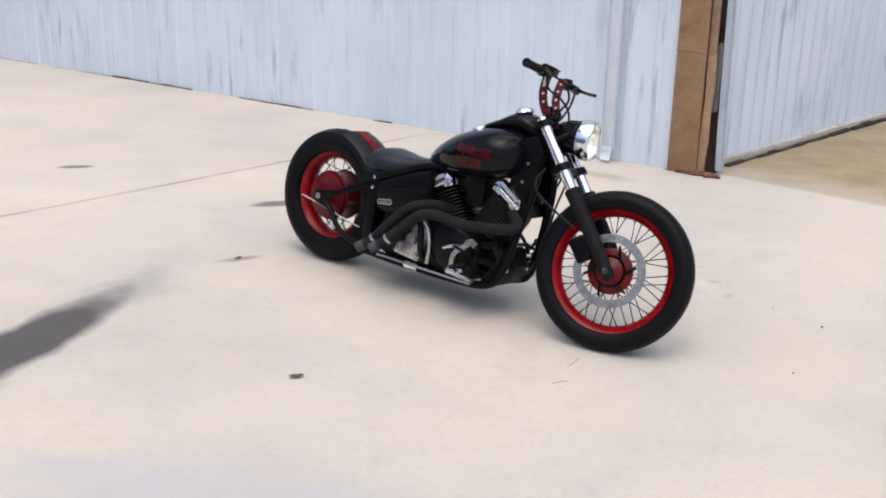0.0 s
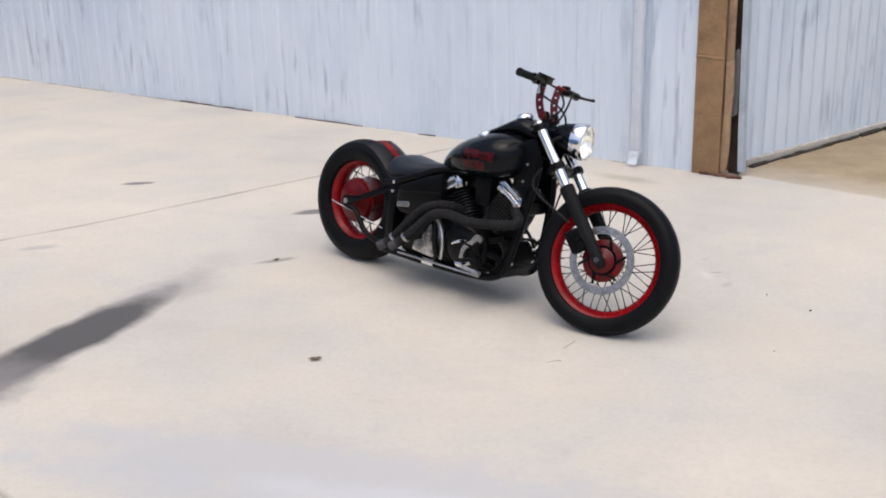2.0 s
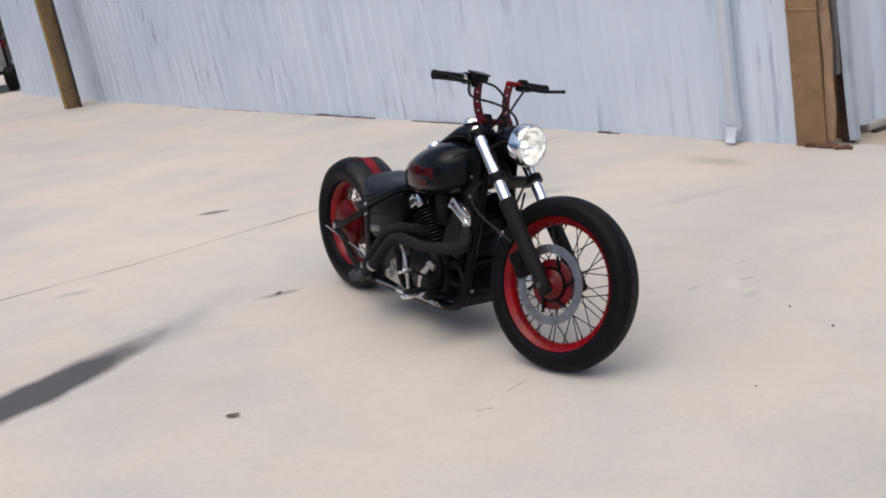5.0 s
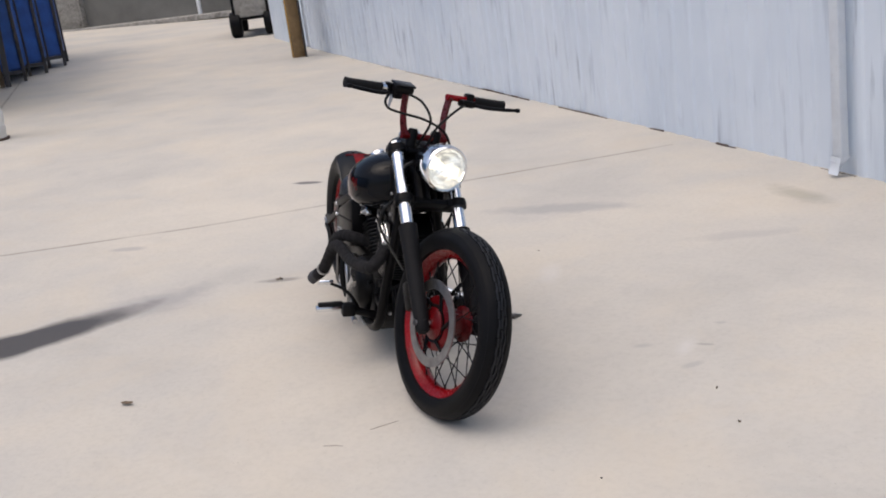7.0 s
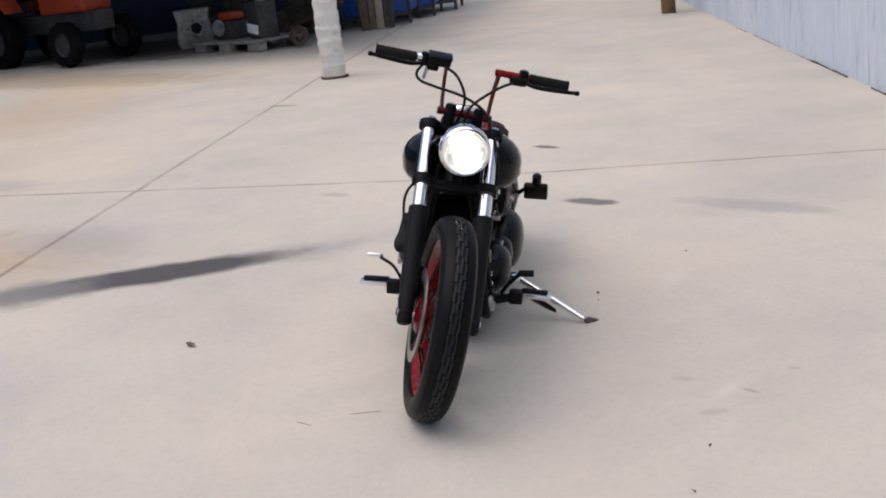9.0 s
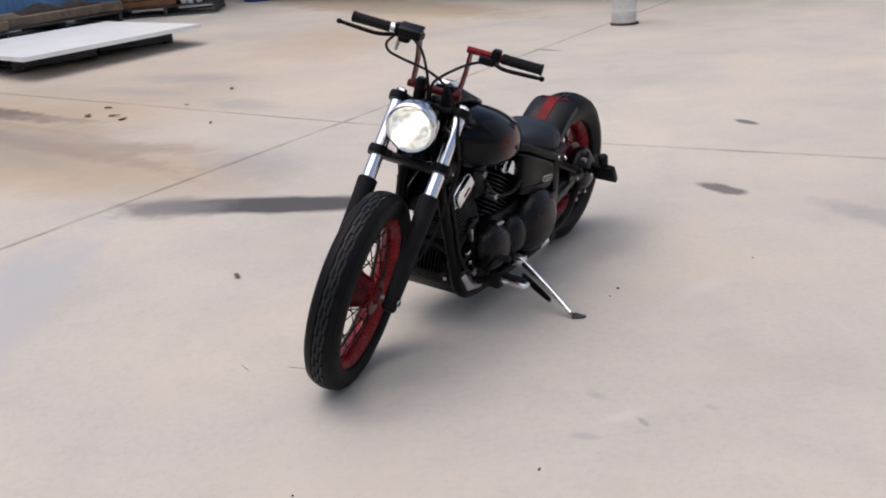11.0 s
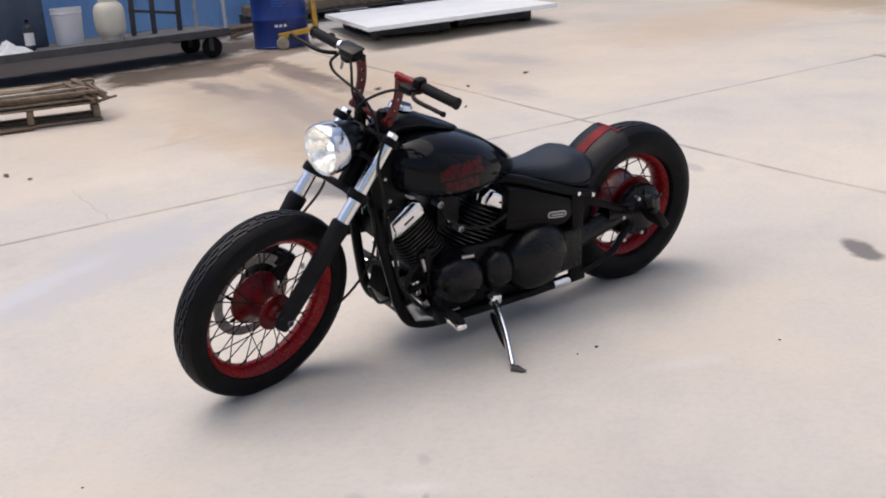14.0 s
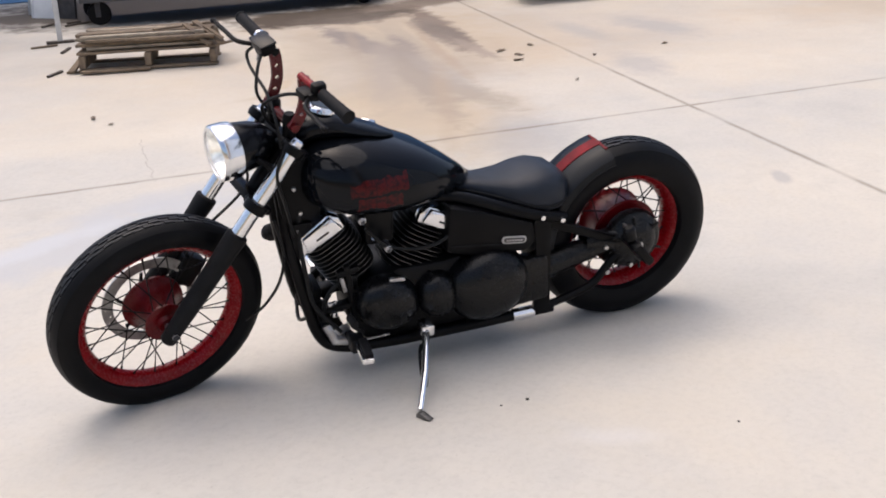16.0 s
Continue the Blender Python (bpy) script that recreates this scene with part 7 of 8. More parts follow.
board(bm, (-0.4, 0, 0.03), (0.3, 0.05, 0.16), 0.07, 0.03)
solid("offcut", bm, WOOD_GREY, facing(-7.75, -0.95, 0.5, 0.85), "grey timber offcut leaning on the boards", "offcut")


def white_panel():
    """A large white insulated sheet laid on pallets, level, with a thin folded edge."""
    b, e1, e2 = V(-6.76, 0.98), V(-1.92, 1.50), V(-1.86, -1.36)
    z0 = rise(-8.6, 1.0) + 0.155
    for s, label in ((0.27, "dark weathered pallet under the white sheet"), (0.73, "dark weathered pallet half under the white sheet")):
        q = b + e1 * s + e2 * 0.55
        pallet(facing(q.x, q.y, e2.x, e2.y, z0 - 0.15 - rise(q.x, q.y)), 1.5, 0.9, label, 6, 0.148, DARK_STEEL, 11)
    bm = bmesh.new()
    t = bmesh.new()
    lo = [t.verts.new((p.x, p.y, 0)) for p in (b, b + e1, b + e1 + e2, b + e2)]
    hi = [t.verts.new((p.x, p.y, 0.045)) for p in (b, b + e1, b + e1 + e2, b + e2)]
    t.faces.new(lo)
    t.faces.new(hi)
    for k in range(4):
        t.faces.new((lo[k], lo[(k + 1) % 4], hi[(k + 1) % 4], hi[k]))
    bmesh.ops.recalc_face_normals(t, faces=t.faces)
    bmesh.ops.bevel(t, geom=list(t.edges), offset=0.004, segments=2, affect="EDGES")
    merge(bm, t)
    solid("white_panel", bm, WHITE_SHEET, pose(0, 0, z0), "large white insulated panel lying on pallets", "panel")


white_panel()




TARP_BLACK = plain("black_tarpaulin", (0.010, 0.011, 0.014), 0.55, 0.0, 0.4, 7, 0.4)
BROWN_HEAP = plain("brown_sacking", (0.055, 0.042, 0.032), 0.85, 0.0, 0.5, 7, 0.5)


WOOD_TAN = plain("old_tan_timber", (0.235, 0.172, 0.115), 0.85, 0, 0.4, 4, 0.4, dirt=(0.10, 0.075, 0.055))
PACKING = plain("orange_brown_packing", (0.19, 0.085, 0.035), 0.8, 0, 0.35, 6, 0.3, dirt=(0.09, 0.045, 0.025))
MACHINE_GREEN = plain("dark_green_frame", (0.018, 0.075, 0.050), 0.55, 0.0, 0.3, 6, 0.1)


def timber_pile(m, label, seed):
    rnd = random.Random(seed)
    for k in range(3):
        bm = bmesh.new()
        board(bm, (-1.05 + rnd.uniform(-0.1, 0.1), -0.22 + 0.21 * k, 0.195), (1.05 + rnd.uniform(-0.1, 0.1), -0.22 + 0.21 * k + rnd.uniform(-0.04, 0.04), 0.20), 0.19, 0.13)
        solid("timber_beam", bm, WOOD_TAN, m, label, "beam", "timber beams")


for x, y, s in ((-9.75, -0.95, 1), (-11.45, 0.15, 2)):
    m = facing(x, y, -0.80, 0.60)
    pallet(m, 2.0, 0.9, "dark pallet carrying old timber beams", 6, 0.13, DARK_STEEL, s)
    timber_pile(m, "heavy old timber beam on a pallet", s)
crumpled(facing(-9.75, -1.05, -0.8, 0.6, 0.265), 0.62, 0.22, 0.16, TARP_BLACK, "black tarpaulin heaped on the beams", "tarpaulin", 6)
crumpled(facing(-11.6, 0.20, -0.8, 0.6, 0.265), 0.80, 0.22, 0.12, BROWN_HEAP, "brown sacking spread over the beams", "sacking", 9)
long_boards(facing(-10.35, -0.55, -0.80, 0.60, 0.27), 6, 1.3, "tan board lying across the beams", 13, WOOD_PALE, 0.16, 0.035, 0.30)


def jug(m):
    """A plastic jug with a shoulder, a screw cap and a side grip."""
    p = thing("jug", m, "white plastic jug on the pallet edge", "jug", "white jugs")
    bm = bmesh.new()
    lathe(bm, [(0.0, 0.0), (0.050, 0.0), (0.055, 0.01), (0.055, 0.15), (0.040, 0.19), (0.020, 0.205), (0.020, 0.222), (0, 0.222)], (0, 0, 0), (0, 0, 1), 16)
    part("body", bm, BUCKET, p)
    bm = bmesh.new()
    lathe(bm, [(0.023, 0.215), (0.023, 0.240), (0, 0.241)], (0, 0, 0), (0, 0, 1), 12)
    part("cap", bm, GREY_LABEL, p)
    bm = bmesh.new()
    tube(bm, smooth_path([V(0.022, 0, 0.20), V(0.062, 0, 0.19), V(0.070, 0, 0.13), V(0.052, 0, 0.10)], 4), 0.008, 8)
    part("grip", bm, BUCKET, p)


def green_machine():
    m = facing(-12.66, 1.70, 0.05, 1.0)
    pallet(m, 1.45, 1.0, "dark pallet under the green machine", 6, 0.13, DARK_STEEL, 4)
    for k in range(4):
        for layer in (0, 1):
            bm = bmesh.new()
            board(bm, (-0.62 + 0.02 * k, -0.36 + 0.24 * k, 0.178 + 0.098 * layer), (0.16 + 0.03 * ((k + layer) % 2), -0.36 + 0.24 * k + 0.02 * layer, 0.180 + 0.098 * layer), 0.17, 0.092)
            solid("packing_timber", bm, PACKING, m, "orange-brown packing timber under the machine", "timber", "packing timbers")
    g = thing("green_machine", m @ pose(-0.10, 0, 0.325), "green painted workshop machine standing on packing timbers", "machine")
    bm = bmesh.new()
    block(bm, (1.45, 0.75, 0.50), pose(-0.10, 0, 0.30), 0.03)
    part("base", bm, GREEN, g)
    bm = bmesh.new()
    block(bm, (1.0, 0.66, 0.06), pose(-0.10, 0, 0.03), 0.01)
    part("bed", bm, SATIN_BLACK, g)
    for x in (0.36, 0.56, 0.76):
        bm = bmesh.new()
        block(bm, (0.06, 0.07, 0.72), pose(x, -0.34, 0.168), 0.008)
        part("leg", bm, MACHINE_GREEN, g, "dark green steel leg")
    bm = bmesh.new()
    block(bm, (0.46, 0.04, 0.05), pose(0.56, -0.385, -0.02), 0.006)
    part("cross_rail", bm, MACHINE_GREEN, g)
    bm = bmesh.new()
    block(bm, (0.55, 0.6, 0.8), pose(-0.3, 0, 0.95), 0.04)
    part("column", bm, GREEN, g)
    bm = bmesh.new()
    block(bm, (1.1, 0.3, 0.10), pose(0.05, 0.10, 0.60), 0.02)
    part("table", bm, CASTING, g)
    for x, y in ((0.26, -0.40), (0.36, -0.43), (0.48, -0.41)):
        jug(m @ pose(x, y, 0.141, 0, 0, 200 * x) @ Matrix.Diagonal((0.8, 0.8, 0.74, 1)))


green_machine()


# ---- machinery in the roofed store ----
def tractor():
    """Compact orange tractor in shadow: bonnet, mudguards, four wheels, seat."""
    t = thing("small_tractor", facing(-13.6, 5.25, 0.85, 0.45), "small orange-red tractor parked in the store", "tractor")
    bm = bmesh.new()
    block(bm, (1.0, 0.52, 0.42), pose(0.55, 0, 0.92), 0.06, 3)
    part("bonnet", bm, ORANGE, t)
    bm = bmesh.new()
    block(bm, (1.9, 0.34, 0.28), pose(0.2, 0, 0.58), 0.03)
    part("chassis", bm, DARK_STEEL, t)
    bm = bmesh.new()
    for y in (-0.16, 0.16):
        lathe(bm, [(0.0, 0.02), (0.06, 0.015), (0.065, 0.0)], (1.05, y, 0.98), (1, 0, 0), 16)
    part("grille_lamps", bm, STEEL, t)
    for side in (-1, 1):
        bm = bmesh.new()
        slab(bm, [(-1.05, 0.75), (-0.95, 1.02), (-0.65, 1.14), (-0.30, 1.04), (-0.16, 0.80), (-0.22, 0.80), (-0.36, 1.0), (-0.65, 1.09), (-0.92, 0.98), (-1.0, 0.75)], side * 0.36, side * 0.64, None, 0.004)
        part("mudguard", bm, ORANGE, t)
        for x, r, w in ((-0.62, 0.42, 0.13), (0.86, 0.30, 0.10)):
            bm = bmesh.new()
            prof = [(r * 0.55, -w * 0.8), (r * 0.8, -w), (r * 0.95, -w), (r, -w * 0.7), (r, w * 0.7), (r * 0.95, w), (r * 0.8, w), (r * 0.55, w * 0.8)]
            lathe(bm, prof, (x, side * 0.52, r), (0, 1, 0), 28)
            for v in bm.verts:
                d = V(v.co.x - x, 0, v.co.z - r)
                if d.length > r * 0.97:
                    v.co += d.normalized() * 0.018 * (1 if int(math.atan2(d.z, d.x) / (math.pi / 14) + 40) % 2 else -1)
            wh = part("wheel", bm, RUBBER, t, "lugged black tractor tyre")
            bm = bmesh.new()
            lathe(bm, [(0, -w * 0.3), (r * 0.5, -w * 0.3), (r * 0.56, -w * 0.7), (r * 0.56, w * 0.7), (r * 0.5, w * 0.3), (0, w * 0.3)], (x, side * 0.52, r), (0, 1, 0), 20)
            part("wheel_disc", bm, DARK_STEEL, wh)
    bm = bmesh.new()
    block(bm, (0.42, 0.45, 0.10), pose(-0.60, 0, 0.98), 0.03)
    block(bm, (0.10, 0.45, 0.40), pose(-0.82, 0, 1.18, 0, -10, 0), 0.03)
    part("seat", bm, SATIN_BLACK, t)
    bm = bmesh.new()
    tube(bm, [(-0.02, 0, 0.95), (-0.22, 0, 1.25)], 0.02, 8)
    lathe(bm, [(0.17, -0.01), (0.185, 0.0), (0.17, 0.01)], (-0.22, 0, 1.25), (-0.5, 0, 0.85), 20, None, True)
    part("steering_wheel", bm, SATIN_BLACK, t)


tractor()


def engine_casting(m, label):
    p = thing("engine_casting", m, label, "casting")
    bm = bmesh.new()
    slab(bm, [(-0.24, 0.0), (0.24, 0.0), (0.28, 0.12), (0.24, 0.40), (0.28, 0.58), (-0.26, 0.58), (-0.22, 0.42), (-0.28, 0.14)], -0.22, 0.22, None, 0.03)
    part("housing", bm, CASTING, p)
    bm = bmesh.new()
    lathe(bm, [(0.085, 0.0), (0.14, 0.0), (0.14, 0.04), (0.11, 0.05), (0.085, 0.04), (0.08, 0.0)], (-0.03, 0.22, 0.30), (0, 1, 0), 26)
    part("flange", bm, CASTING, p)
    # no hole here: a black disc paints in the bore's shade
    bm = bmesh.new()
    lathe(bm, [(0.082, 0.004), (0, 0.004)], (-0.03, 0.22, 0.30), (0, 1, 0), 20)
    part("bore", bm, SATIN_BLACK, p, "flat black disc painting in the bore's dark")
    for k in range(5):
        bm = bmesh.new()
        a = 2 * math.pi * k / 5
        lathe(bm, [(0.018, 0), (0.018, 0.03), (0, 0.032)], (-0.03 + 0.125 * math.cos(a), 0.24, 0.30 + 0.125 * math.sin(a)), (0, 1, 0), 6)
        part("bolt", bm, DARK_STEEL, p)


engine_casting(on_ground(-13.05, 7.18, -108), "grey cast engine housing with a round bore")


DUSTY_PLASTIC = plain("dusty_grey_plastic", (0.27, 0.26, 0.245), 0.75, 0, 0.3, 7, 0.2, dirt=(0.12, 0.11, 0.10))


def grey_skid():
    """Long grey plastic pallet with machine parts on it."""
    m = facing(-11.85, 7.60, 0.94, 0.33)
    p = thing("plastic_pallet", m, "dusty grey plastic pallet under machine parts", "pallet", "timber pallets")
    bm = bmesh.new()
    block(bm, (1.5, 0.9, 0.035), pose(0, 0, 0.13), 0.006)
    part("deck", bm, DUSTY_PLASTIC, p)
    for x in (-0.62, -0.05, 0.60):
        for y in (-0.36, 0.36):
            bm = bmesh.new()
            block(bm, (0.26, 0.14, 0.115), pose(x, y, 0.0575), 0.01)
            part("foot", bm, DUSTY_PLASTIC, p)
    e = thing("small_engine", m @ pose(-0.35, 0, 0.148), "small red engine with a pulley", "engine")
    bm = bmesh.new()
    block(bm, (0.40, 0.40, 0.26), pose(0, 0, 0.13), 0.04)
    part("block", bm, DARK_STEEL, e)
    bm = bmesh.new()
    block(bm, (0.30, 0.26, 0.12), pose(0, 0, 0.33), 0.03)
    part("cowl", bm, ORANGE, e)
    bm = bmesh.new()
    lathe(bm, [(0, 0.05), (0.11, 0.05), (0.12, 0.035), (0.10, 0.025), (0.12, 0.015), (0.11, 0.0), (0, 0)], (0.0, -0.22, 0.18), (0, -1, 0), 22)
    part("pulley", bm, CASTING, e)
    g = thing("control_box", m @ pose(0.42, -0.05, 0.148, 0, 0, -14), "dark control box with a white tag", "control box")
    bm = bmesh.new()
    block(bm, (0.36, 0.30, 0.50), pose(0, 0, 0.25), 0.015)
    part("box", bm, DARK_STEEL, g)
    bm = bmesh.new()
    block(bm, (0.34, 0.012, 0.13), pose(0, -0.17, 0.14, 0, 6, 0), 0.003)
    part("tag", bm, WHITE_SHEET, g, "blank white tag plate")
    bm = bmesh.new()
    lathe(bm, [(0.0, 0), (0.07, 0), (0.075, 0.16), (0.05, 0.20), (0, 0.20)], (0, 0, 0), (0, 0, 1), 16)
    solid("canister", bm, CASTING, m @ pose(0.40, -0.02, 0.648), "grey canister on the control box", "canister")
    for k, (x, y, r) in enumerate(((0.86, 0.20, 0.13), (1.02, 0.06, 0.11))):
        bm = bmesh.new()
        lathe(bm, [(r * 0.5, -0.05), (r, -0.05), (r, 0.05), (r * 0.5, 0.05)], (0, 0, r), (0, 1, 0), 24, None, True)
        solid("rusty_ring", bm, RUST_DARK, m @ pose(x, y, 0, 0, 0, 25 + 30 * k), "rusty steel ring stood on edge", "ring", "rusty rings")


grey_skid()


def leaning_boards():
    """Planks of several widths and ages stood on end against the racks."""
    base = facing(-11.86, 9.62, 0.48, 0.87)
    x = -0.20
    for k, (w, h, mat, label) in enumerate(((0.13, 1.95, WOOD_WARM, "brown plank stood on end in the store"), (0.10, 2.05, WOOD_GREY, "weathered plank stood on end in the store"), (0.12, 2.0, WOOD_PALE, "pale plank stood on end in the store"),
                                            (0.07, 1.9, WOOD_WARM, "brown plank stood on end in the store"), (0.09, 2.1, DARK_STEEL, "dark steel channel stood on end in the store"))):
        bm = bmesh.new()
        block(bm, (w - 0.008, 0.03, h), pose(0, 0, h / 2), 0.003)
        solid("leaning_plank", bm, mat, base @ pose(x + w / 2, 0.05 * (k % 2), 0.01, -7 - k, 1.5 * (k - 2), 0), label, "plank", "leaning planks")
        x += w


def scrap():
    """Rusted machine parts along the back of the store."""
    rnd = random.Random(44)
    for k in range(9):
        x, y = -14.6 + 0.30 * k + rnd.uniform(-0.2, 0.2), 7.75 + 0.16 * k + rnd.uniform(-0.15, 0.25)
        m = facing(x, y, 0.8, 0.6)
        bm = bmesh.new()
        if k % 3 == 0:
            w, h = rnd.uniform(0.35, 0.6), rnd.uniform(0.4, 0.75)
            block(bm, (w, 0.35, h), pose(0, 0, h / 2), 0.03)
            block(bm, (w * 0.6, 0.25, 0.16), pose(0, 0, h + 0.07), 0.02)
            lathe(bm, [(0.0, 0.05), (0.09, 0.045), (0.11, 0.0)], (0, -0.175, h * 0.55), (0, -1, 0), 18)
            solid("gearbox", bm, BROWN_HEAP, m, "rusty brown gearbox casing in the store", "gearbox", "scrap machine parts")
        elif k % 3 == 1:
            for j in range(3):
                board(bm, (-0.5, 0.10 * j, 0.05 + 0.03 * j), (0.5 + 0.1 * j, 0.06 * j, 0.34 + 0.05 * j), 0.07, 0.06)
            solid("steel_offcuts", bm, RUST_RED, m, "rusty steel bars leaning together", "steel bars", "scrap machine parts")
        else:
            lathe(bm, [(0.05, -0.06), (0.16, -0.07), (0.19, -0.03), (0.19, 0.03), (0.16, 0.07), (0.05, 0.06)], (0, 0, 0.19), (0, 1, 0), 26, None, True)
            solid("flywheel", bm, RUST_DARK, m, "rusty flywheel stood on edge", "flywheel", "scrap machine parts")


scrap()
leaning_boards()


def stillage(m, label, w=1.1, d=0.9, h=1.5):
    """Steel frame rack with blue sheet sides on four legs."""
    s = thing("stillage", m, label, "rack", "blue racks")
    for x in (-w / 2, w / 2):
        for y in (-d / 2, d / 2):
            bm = bmesh.new()
            block(bm, (0.05, 0.05, h + 0.15), pose(x, y, (h + 0.15) / 2), 0.004)
            part("leg", bm, DARK_STEEL, s)
    for z in (0.15, h):
        for y in (-d / 2, d / 2):
            bm = bmesh.new()
            block(bm, (w - 0.05, 0.04, 0.05), pose(0, y, z), 0.004)
            part("rail", bm, DARK_STEEL, s)
    for y in (-d / 2 + 0.01, d / 2 - 0.01):
        bm = bmesh.new()
        block(bm, (w - 0.06, 0.012, h - 0.20), pose(0, y, 0.1 + h / 2), 0.003)
        part("side_sheet", bm, RACK_BLUE, s)
    for x in (-w / 2 + 0.01, w / 2 - 0.01):
        bm = bmesh.new()
        block(bm, (0.012, d - 0.06, h - 0.20), pose(x, 0, 0.1 + h / 2), 0.003)
        part("end_sheet", bm, RACK_BLUE, s)
    bm = bmesh.new()
    block(bm, (w - 0.06, d - 0.06, 0.02), pose(0, 0, 0.185), 0.003)
    part("floor_sheet", bm, RACK_BLUE, s)


for k in range(3):
    stillage(facing(-12.72 - 0.60 * k, 10.16 + 0.76 * k, 0.60, 0.80), "blue steel sheet rack on dark legs", h=2.2)


# ---- far end of the lane ----
FAR_GREEN = plain("dark_green_container", (0.012, 0.022, 0.022), 0.6, 0.0, 0.3, 2.0, 0.05)


def utility_cart():
    """A small four-wheeled utility cart, its tail turned to the yard."""
    c = thing("utility_cart", pose(-12.32, 15.32, rise(-12.32, 15.32), 0, 0, 133), "dark utility cart with a grey tailgate beside the far wall", "cart")
    bm = bmesh.new()
    block(bm, (1.9, 0.62, 0.10), pose(0.95, 0, 0.36), 0.02)
    part("chassis", bm, DARK_STEEL, c)
    for y in (-0.33, 0.33):
        bm = bmesh.new()
        block(bm, (0.95, 0.035, 0.55), pose(0.48, y, 0.66), 0.010)
        part("side_board", bm, CAR_PAINT, c)
        bm = bmesh.new()
        tube(bm, smooth_path([V(0.05, y, 0.9), V(0.05, y, 1.5), V(0.25, y, 1.75), V(1.2, y, 1.75)], 4), 0.022, 10)
        part("roof_post", bm, SATIN_BLACK, c)
        bm = bmesh.new()
        block(bm, (0.02, 0.07, 0.14), pose(-0.035, y * 0.97, 0.82), 0.008)
        part("tail_lamp", bm, RED_DARK, c)
    bm = bmesh.new()
    block(bm, (0.035, 0.60, 0.56), pose(0, 0, 0.62), 0.010)
    gate = part("tailgate", bm, CASTING, c, "grey tailgate panel")
    for y in (-0.31, 0.31):
        bm = bmesh.new()
        block(bm, (0.05, 0.045, 0.60), pose(-0.008, y, 0.62), 0.008)
        part("gate_edge", bm, SATIN_BLACK, gate, "dark edge strip")
    bm = bmesh.new()
    block(bm, (0.05, 0.66, 0.045), pose(-0.010, 0, 0.345), 0.008)
    part("gate_edge", bm, SATIN_BLACK, gate, "dark edge strip")
    bm = bmesh.new()
    block(bm, (0.50, 0.60, 0.34), pose(1.25, 0, 0.58), 0.05)
    part("seat_box", bm, TARP, c)
    bm = bmesh.new()
    block(bm, (1.25, 0.74, 0.04), pose(0.75, 0, 1.78), 0.015)
    part("roof", bm, CAR_PAINT, c)
    for x in (0.12, 1.65):
        for y in (-0.31, 0.31):
            bm = bmesh.new()
            lathe(bm, [(0.11, -0.085), (0.20, -0.10), (0.235, -0.075), (0.24, 0.0), (0.235, 0.075), (0.20, 0.10), (0.11, 0.085)], (x, y, 0.24), (0, 1, 0), 26)
            wh = part("wheel", bm, RUBBER, c)
            bm = bmesh.new()
            lathe(bm, [(0, -0.05), (0.11, -0.07), (0.12, 0.07), (0, 0.05)], (x, y, 0.24), (0, 1, 0), 18)
            part("rim", bm, DARK_STEEL, wh)


utility_cart()


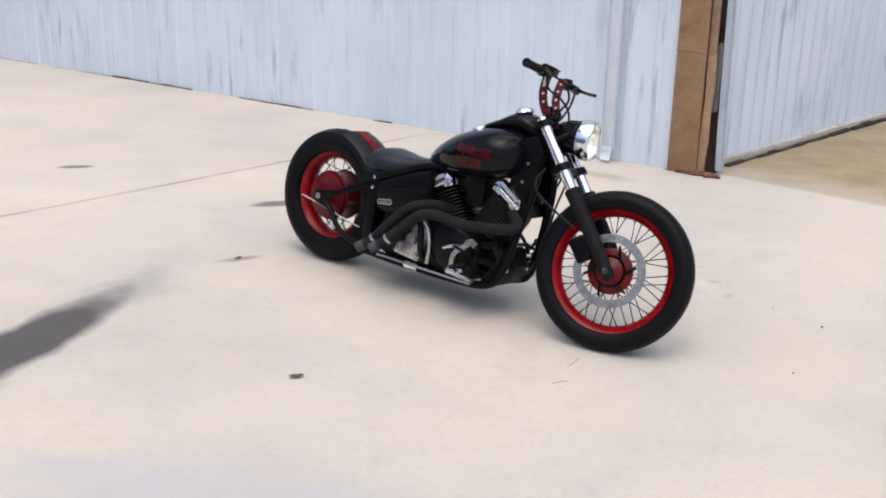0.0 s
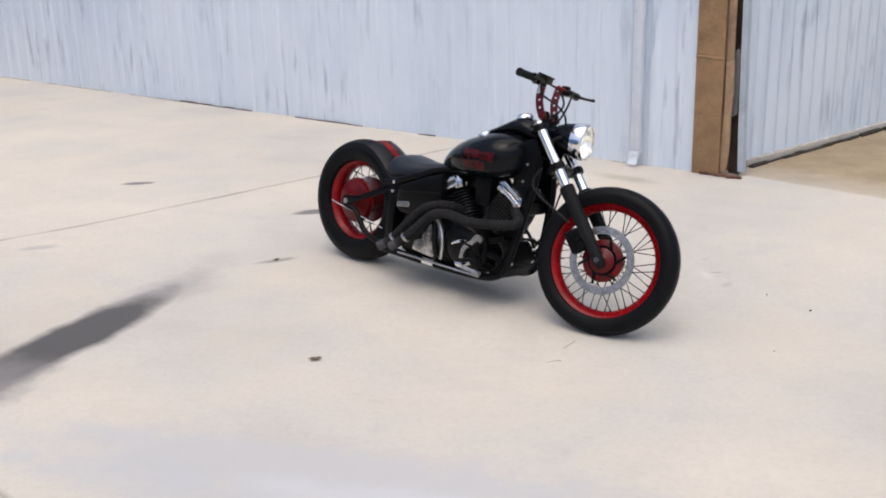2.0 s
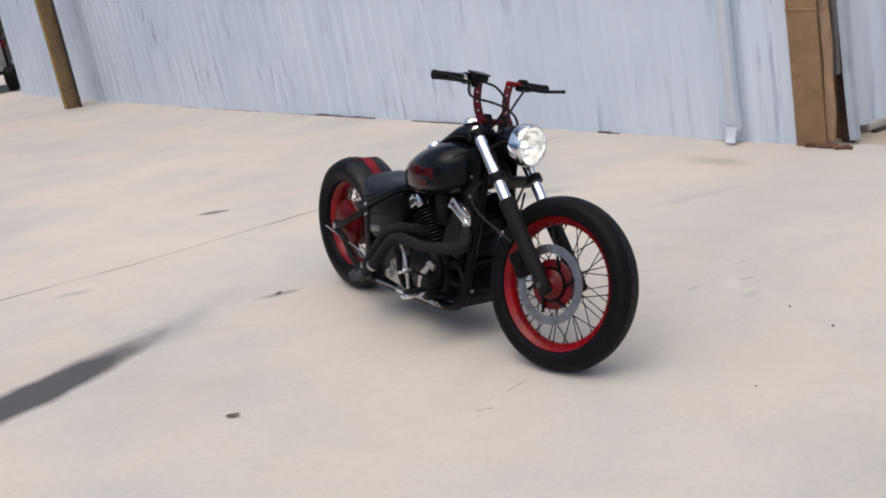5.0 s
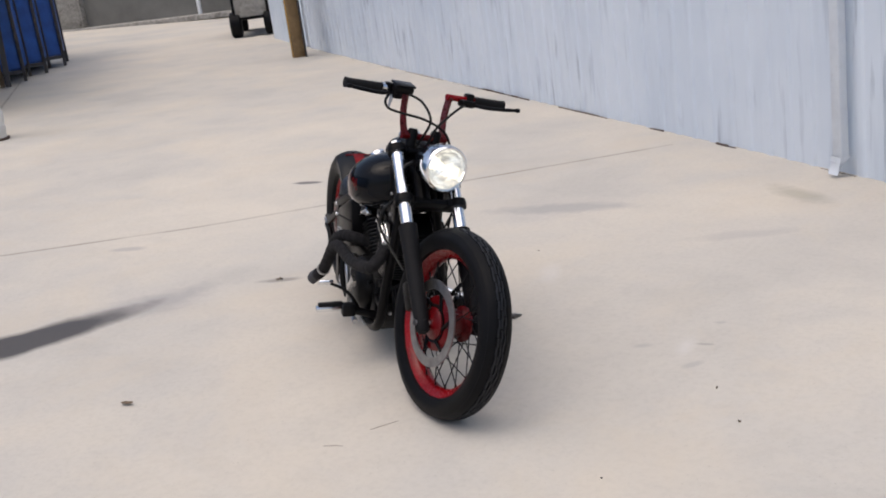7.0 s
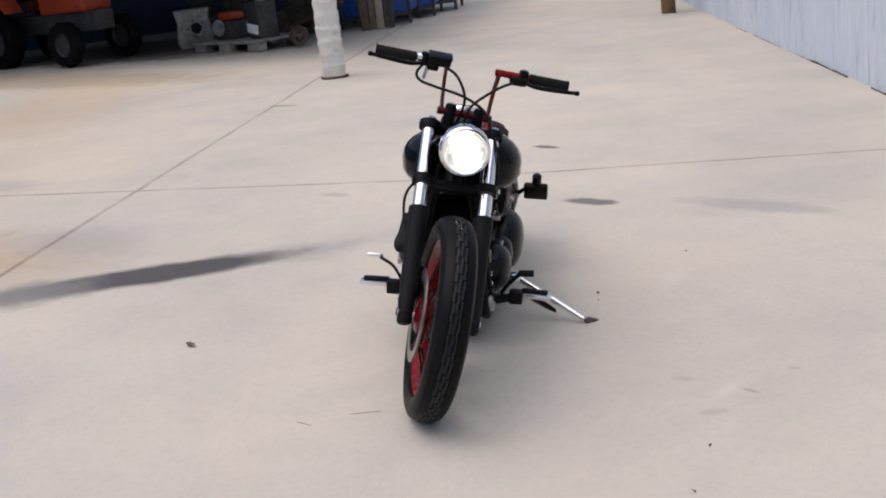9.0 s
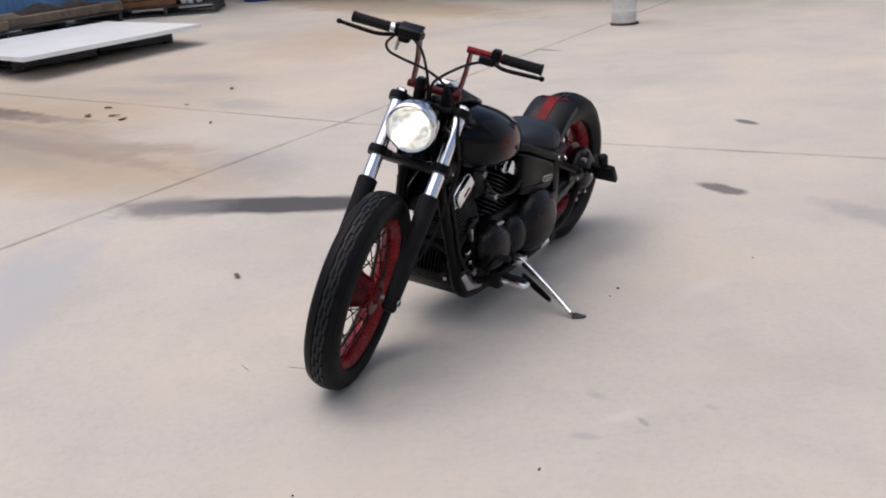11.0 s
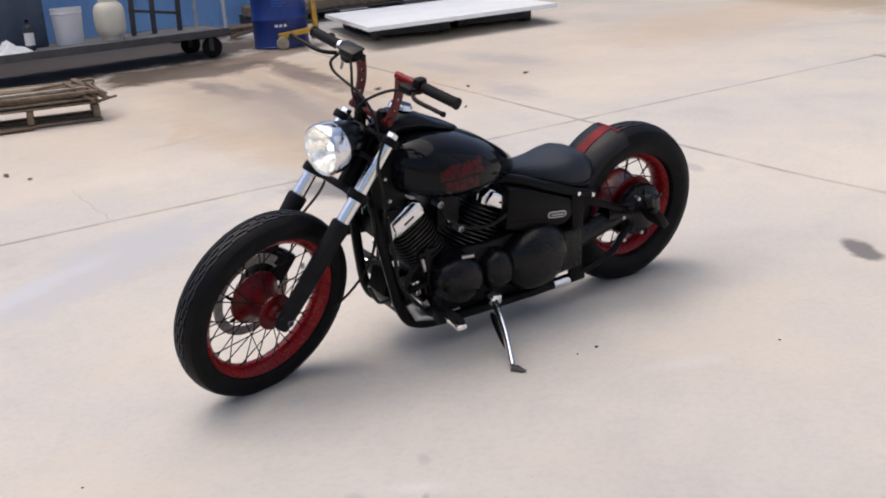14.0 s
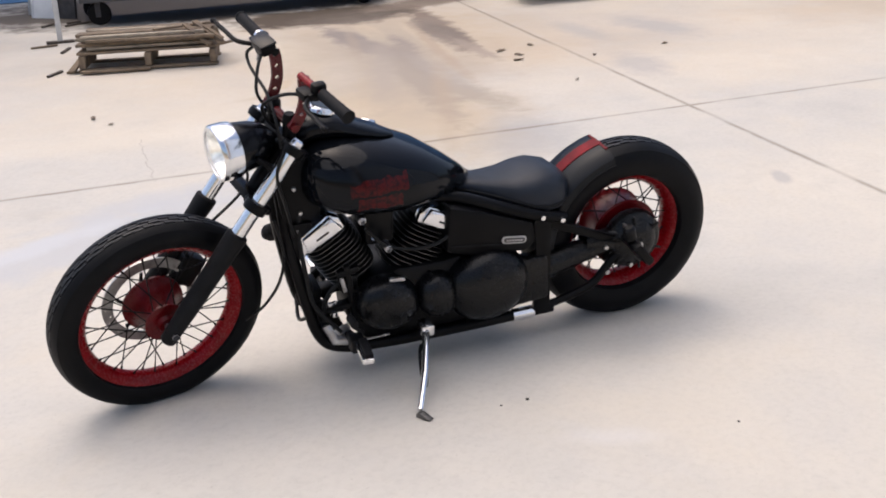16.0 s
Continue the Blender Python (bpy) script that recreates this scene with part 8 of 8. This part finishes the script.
def far_end():
    bm = bmesh.new()
    board(bm, (-36, 13.2, 1.7), (-10, 23.2, 1.7), 0.2, 3.4)
    solid("wall_lane_end", bm, FAR_WALL, Matrix(), "dark rendered wall at the end of the lane", "wall", kind="structure")
    bm = bmesh.new()
    board(bm, (-36, 12.2, 0.20), (-10, 22.5, 0.20), 0.5, 0.12)
    solid("kerb", bm, CASTING, Matrix(), "grey concrete kerb across the lane end", "kerb", kind="structure")
    m = pose(-19.5, 19.75, 0.25, 0, 0, 19.9)
    box = thing("dark_container", m, "dark green steel container at the lane end", "container")
    bm = bmesh.new()
    block(bm, (4.2, 1.0, 2.4), pose(0, 0.5, 1.25), 0.02)
    part("shell", bm, FAR_GREEN, box)
    for k in range(9):
        bm = bmesh.new()
        block(bm, (0.18, 0.05, 2.1), pose(-1.9 + 0.475 * k, -0.02, 1.25), 0.01)
        part("rib", bm, FAR_GREEN, box)
    for x in (-1.9, 1.9):
        bm = bmesh.new()
        block(bm, (0.25, 0.9, 0.12), pose(x, 0.5, 0.06), 0.01)
        part("foot", bm, DARK_STEEL, box)
    post = thing("marker_post", pose(-18.4, 19.35, 0.14), "slim white post at the lane end", "post")
    bm = bmesh.new()
    tube(bm, [(0, 0, 0), (0, 0, 1.6)], 0.05, 10)
    part("pole", bm, WHITE_PAINT, post)
    bm = bmesh.new()
    block(bm, (0.2, 0.2, 0.03), pose(0, 0, 0.015), 0.004)
    part("foot_plate", bm, WHITE_PAINT, post)
    shed = thing("grey_locker", pose(-22.2, 18.2, 0.25, 0, 0, 19.9), "grey steel locker beside the container", "locker")
    bm = bmesh.new()
    block(bm, (0.9, 0.6, 2.0), pose(0, 0.3, 1.0), 0.02)
    part("body", bm, CASTING, shed)
    bm = bmesh.new()
    block(bm, (0.8, 0.03, 1.8), pose(0, -0.01, 1.02), 0.01)
    part("locker_door", bm, CASTING, shed)
    rnd = random.Random(21)
    for x, y in ((-23.6, 17.7), (-25.0, 17.1), (-16.6, 20.4)):
        b = thing("shrub", pose(x, y, 0.3), "dark green shrub against the end wall", "shrub", "shrubs")
        bm = bmesh.new()
        for j in range(4):
            a = rnd.uniform(0, 6.28)
            tube(bm, [(0, 0, 0), (0.25 * math.cos(a), 0.25 * math.sin(a), 0.5), (0.5 * math.cos(a), 0.5 * math.sin(a), 1.0)], [0.03, 0.02, 0.008], 6)
        part("stem", bm, WOOD_WARM, b)
        bm = bmesh.new()
        for j in range(420):
            q = V(rnd.gauss(0, 0.42), rnd.gauss(0, 0.42), 0.75 + rnd.gauss(0, 0.33))
            u = V(rnd.gauss(0, 1), rnd.gauss(0, 1), rnd.gauss(0, 1)).normalized() * 0.075
            v = u.orthogonal().normalized() * 0.045
            bm.faces.new([bm.verts.new(q - u), bm.verts.new(q + v), bm.verts.new(q + u), bm.verts.new(q - v)])
        tagged(part("leaves", bm, HEDGE, b), kind="stuff")


far_end()


# ---- litter on the concrete ----
def leaf(x, y, turn, size, material=LEAF_DRY):
    rnd = random.Random(int(x * 1000 + y * 77))
    bm = bmesh.new()
    n = 9
    ring = []
    for k in range(n):
        a = 2 * math.pi * k / n
        r = size * (0.5 + 0.5 * abs(math.cos(a))) * rnd.uniform(0.75, 1.1)
        ring.append((r * math.cos(a), r * 0.55 * math.sin(a), 0.004 + 0.010 * rnd.random()))
    top = [bm.verts.new((p[0], p[1], p[2] + 0.0015)) for p in ring]
    low = [bm.verts.new(p) for p in ring]
    c, d = bm.verts.new((0, 0, 0.008)), bm.verts.new((0, 0, 0.0035))
    for k in range(n):
        j = (k + 1) % n
        bm.faces.new((top[k], top[j], c))
        bm.faces.new((low[j], low[k], d))
        bm.faces.new((low[k], low[j], top[j], top[k]))
    solid("dry_leaf", bm, material, on_ground(x, y, turn), "dry brown leaf lying on the concrete", "leaf", "fallen leaves", angle=60)


for x, y, turn, size in ((-0.50, 3.27, 20, 0.030), (-4.72, 1.90, 10, 0.075), (-5.00, 2.01, 60, 0.05), (-4.45, 2.21, 150, 0.06), (-4.83, 2.65, 30, 0.04), (-5.44, 2.97, 0, 0.05), (-4.62, 2.12, 80, 0.05), (-1.81, 0.55, 50, 0.045), (-1.75, 0.78, 10, 0.03),
                         (-1.00, 4.60, 35, 0.02), (1.65, 3.97, 10, 0.006), (1.49, 4.17, 70, 0.005), (-4.0, 2.9, 10, 0.03)):
    leaf(x, y, turn, size)
for x, y, turn, size in ((0.22, 4.74, 0, 0.006), (0.29, 4.69, 30, 0.0035), (1.41, 3.52, 0, 0.004), (0.07, 5.33, 0, 0.004)):
    bm = bmesh.new()
    lathe(bm, [(0.0, 0.0), (size, 0.0), (size * 1.1, size * 0.4), (size * 0.6, size * 0.8), (0, size * 0.85)], (0, 0, 0), (0.1, 0.1, 1), 6)
    solid("grit", bm, PEBBLE, on_ground(x, y, turn), "small dark grit on the concrete", "grit", "grit")
for a, b in (((0.53, 3.50), (0.58, 3.59)), ((0.46, 3.34), (0.52, 3.365))):
    bm = bmesh.new()
    z = rise(*a) + 0.003
    tube(bm, [(a[0], a[1], z), ((a[0] + b[0]) / 2 + 0.01, (a[1] + b[1]) / 2, z + 0.004), (b[0], b[1], z)], 0.0008, 6)
    solid("twig", bm, LEAF_DRY, Matrix(), "thin dry twig on the concrete", "twig", "twigs")
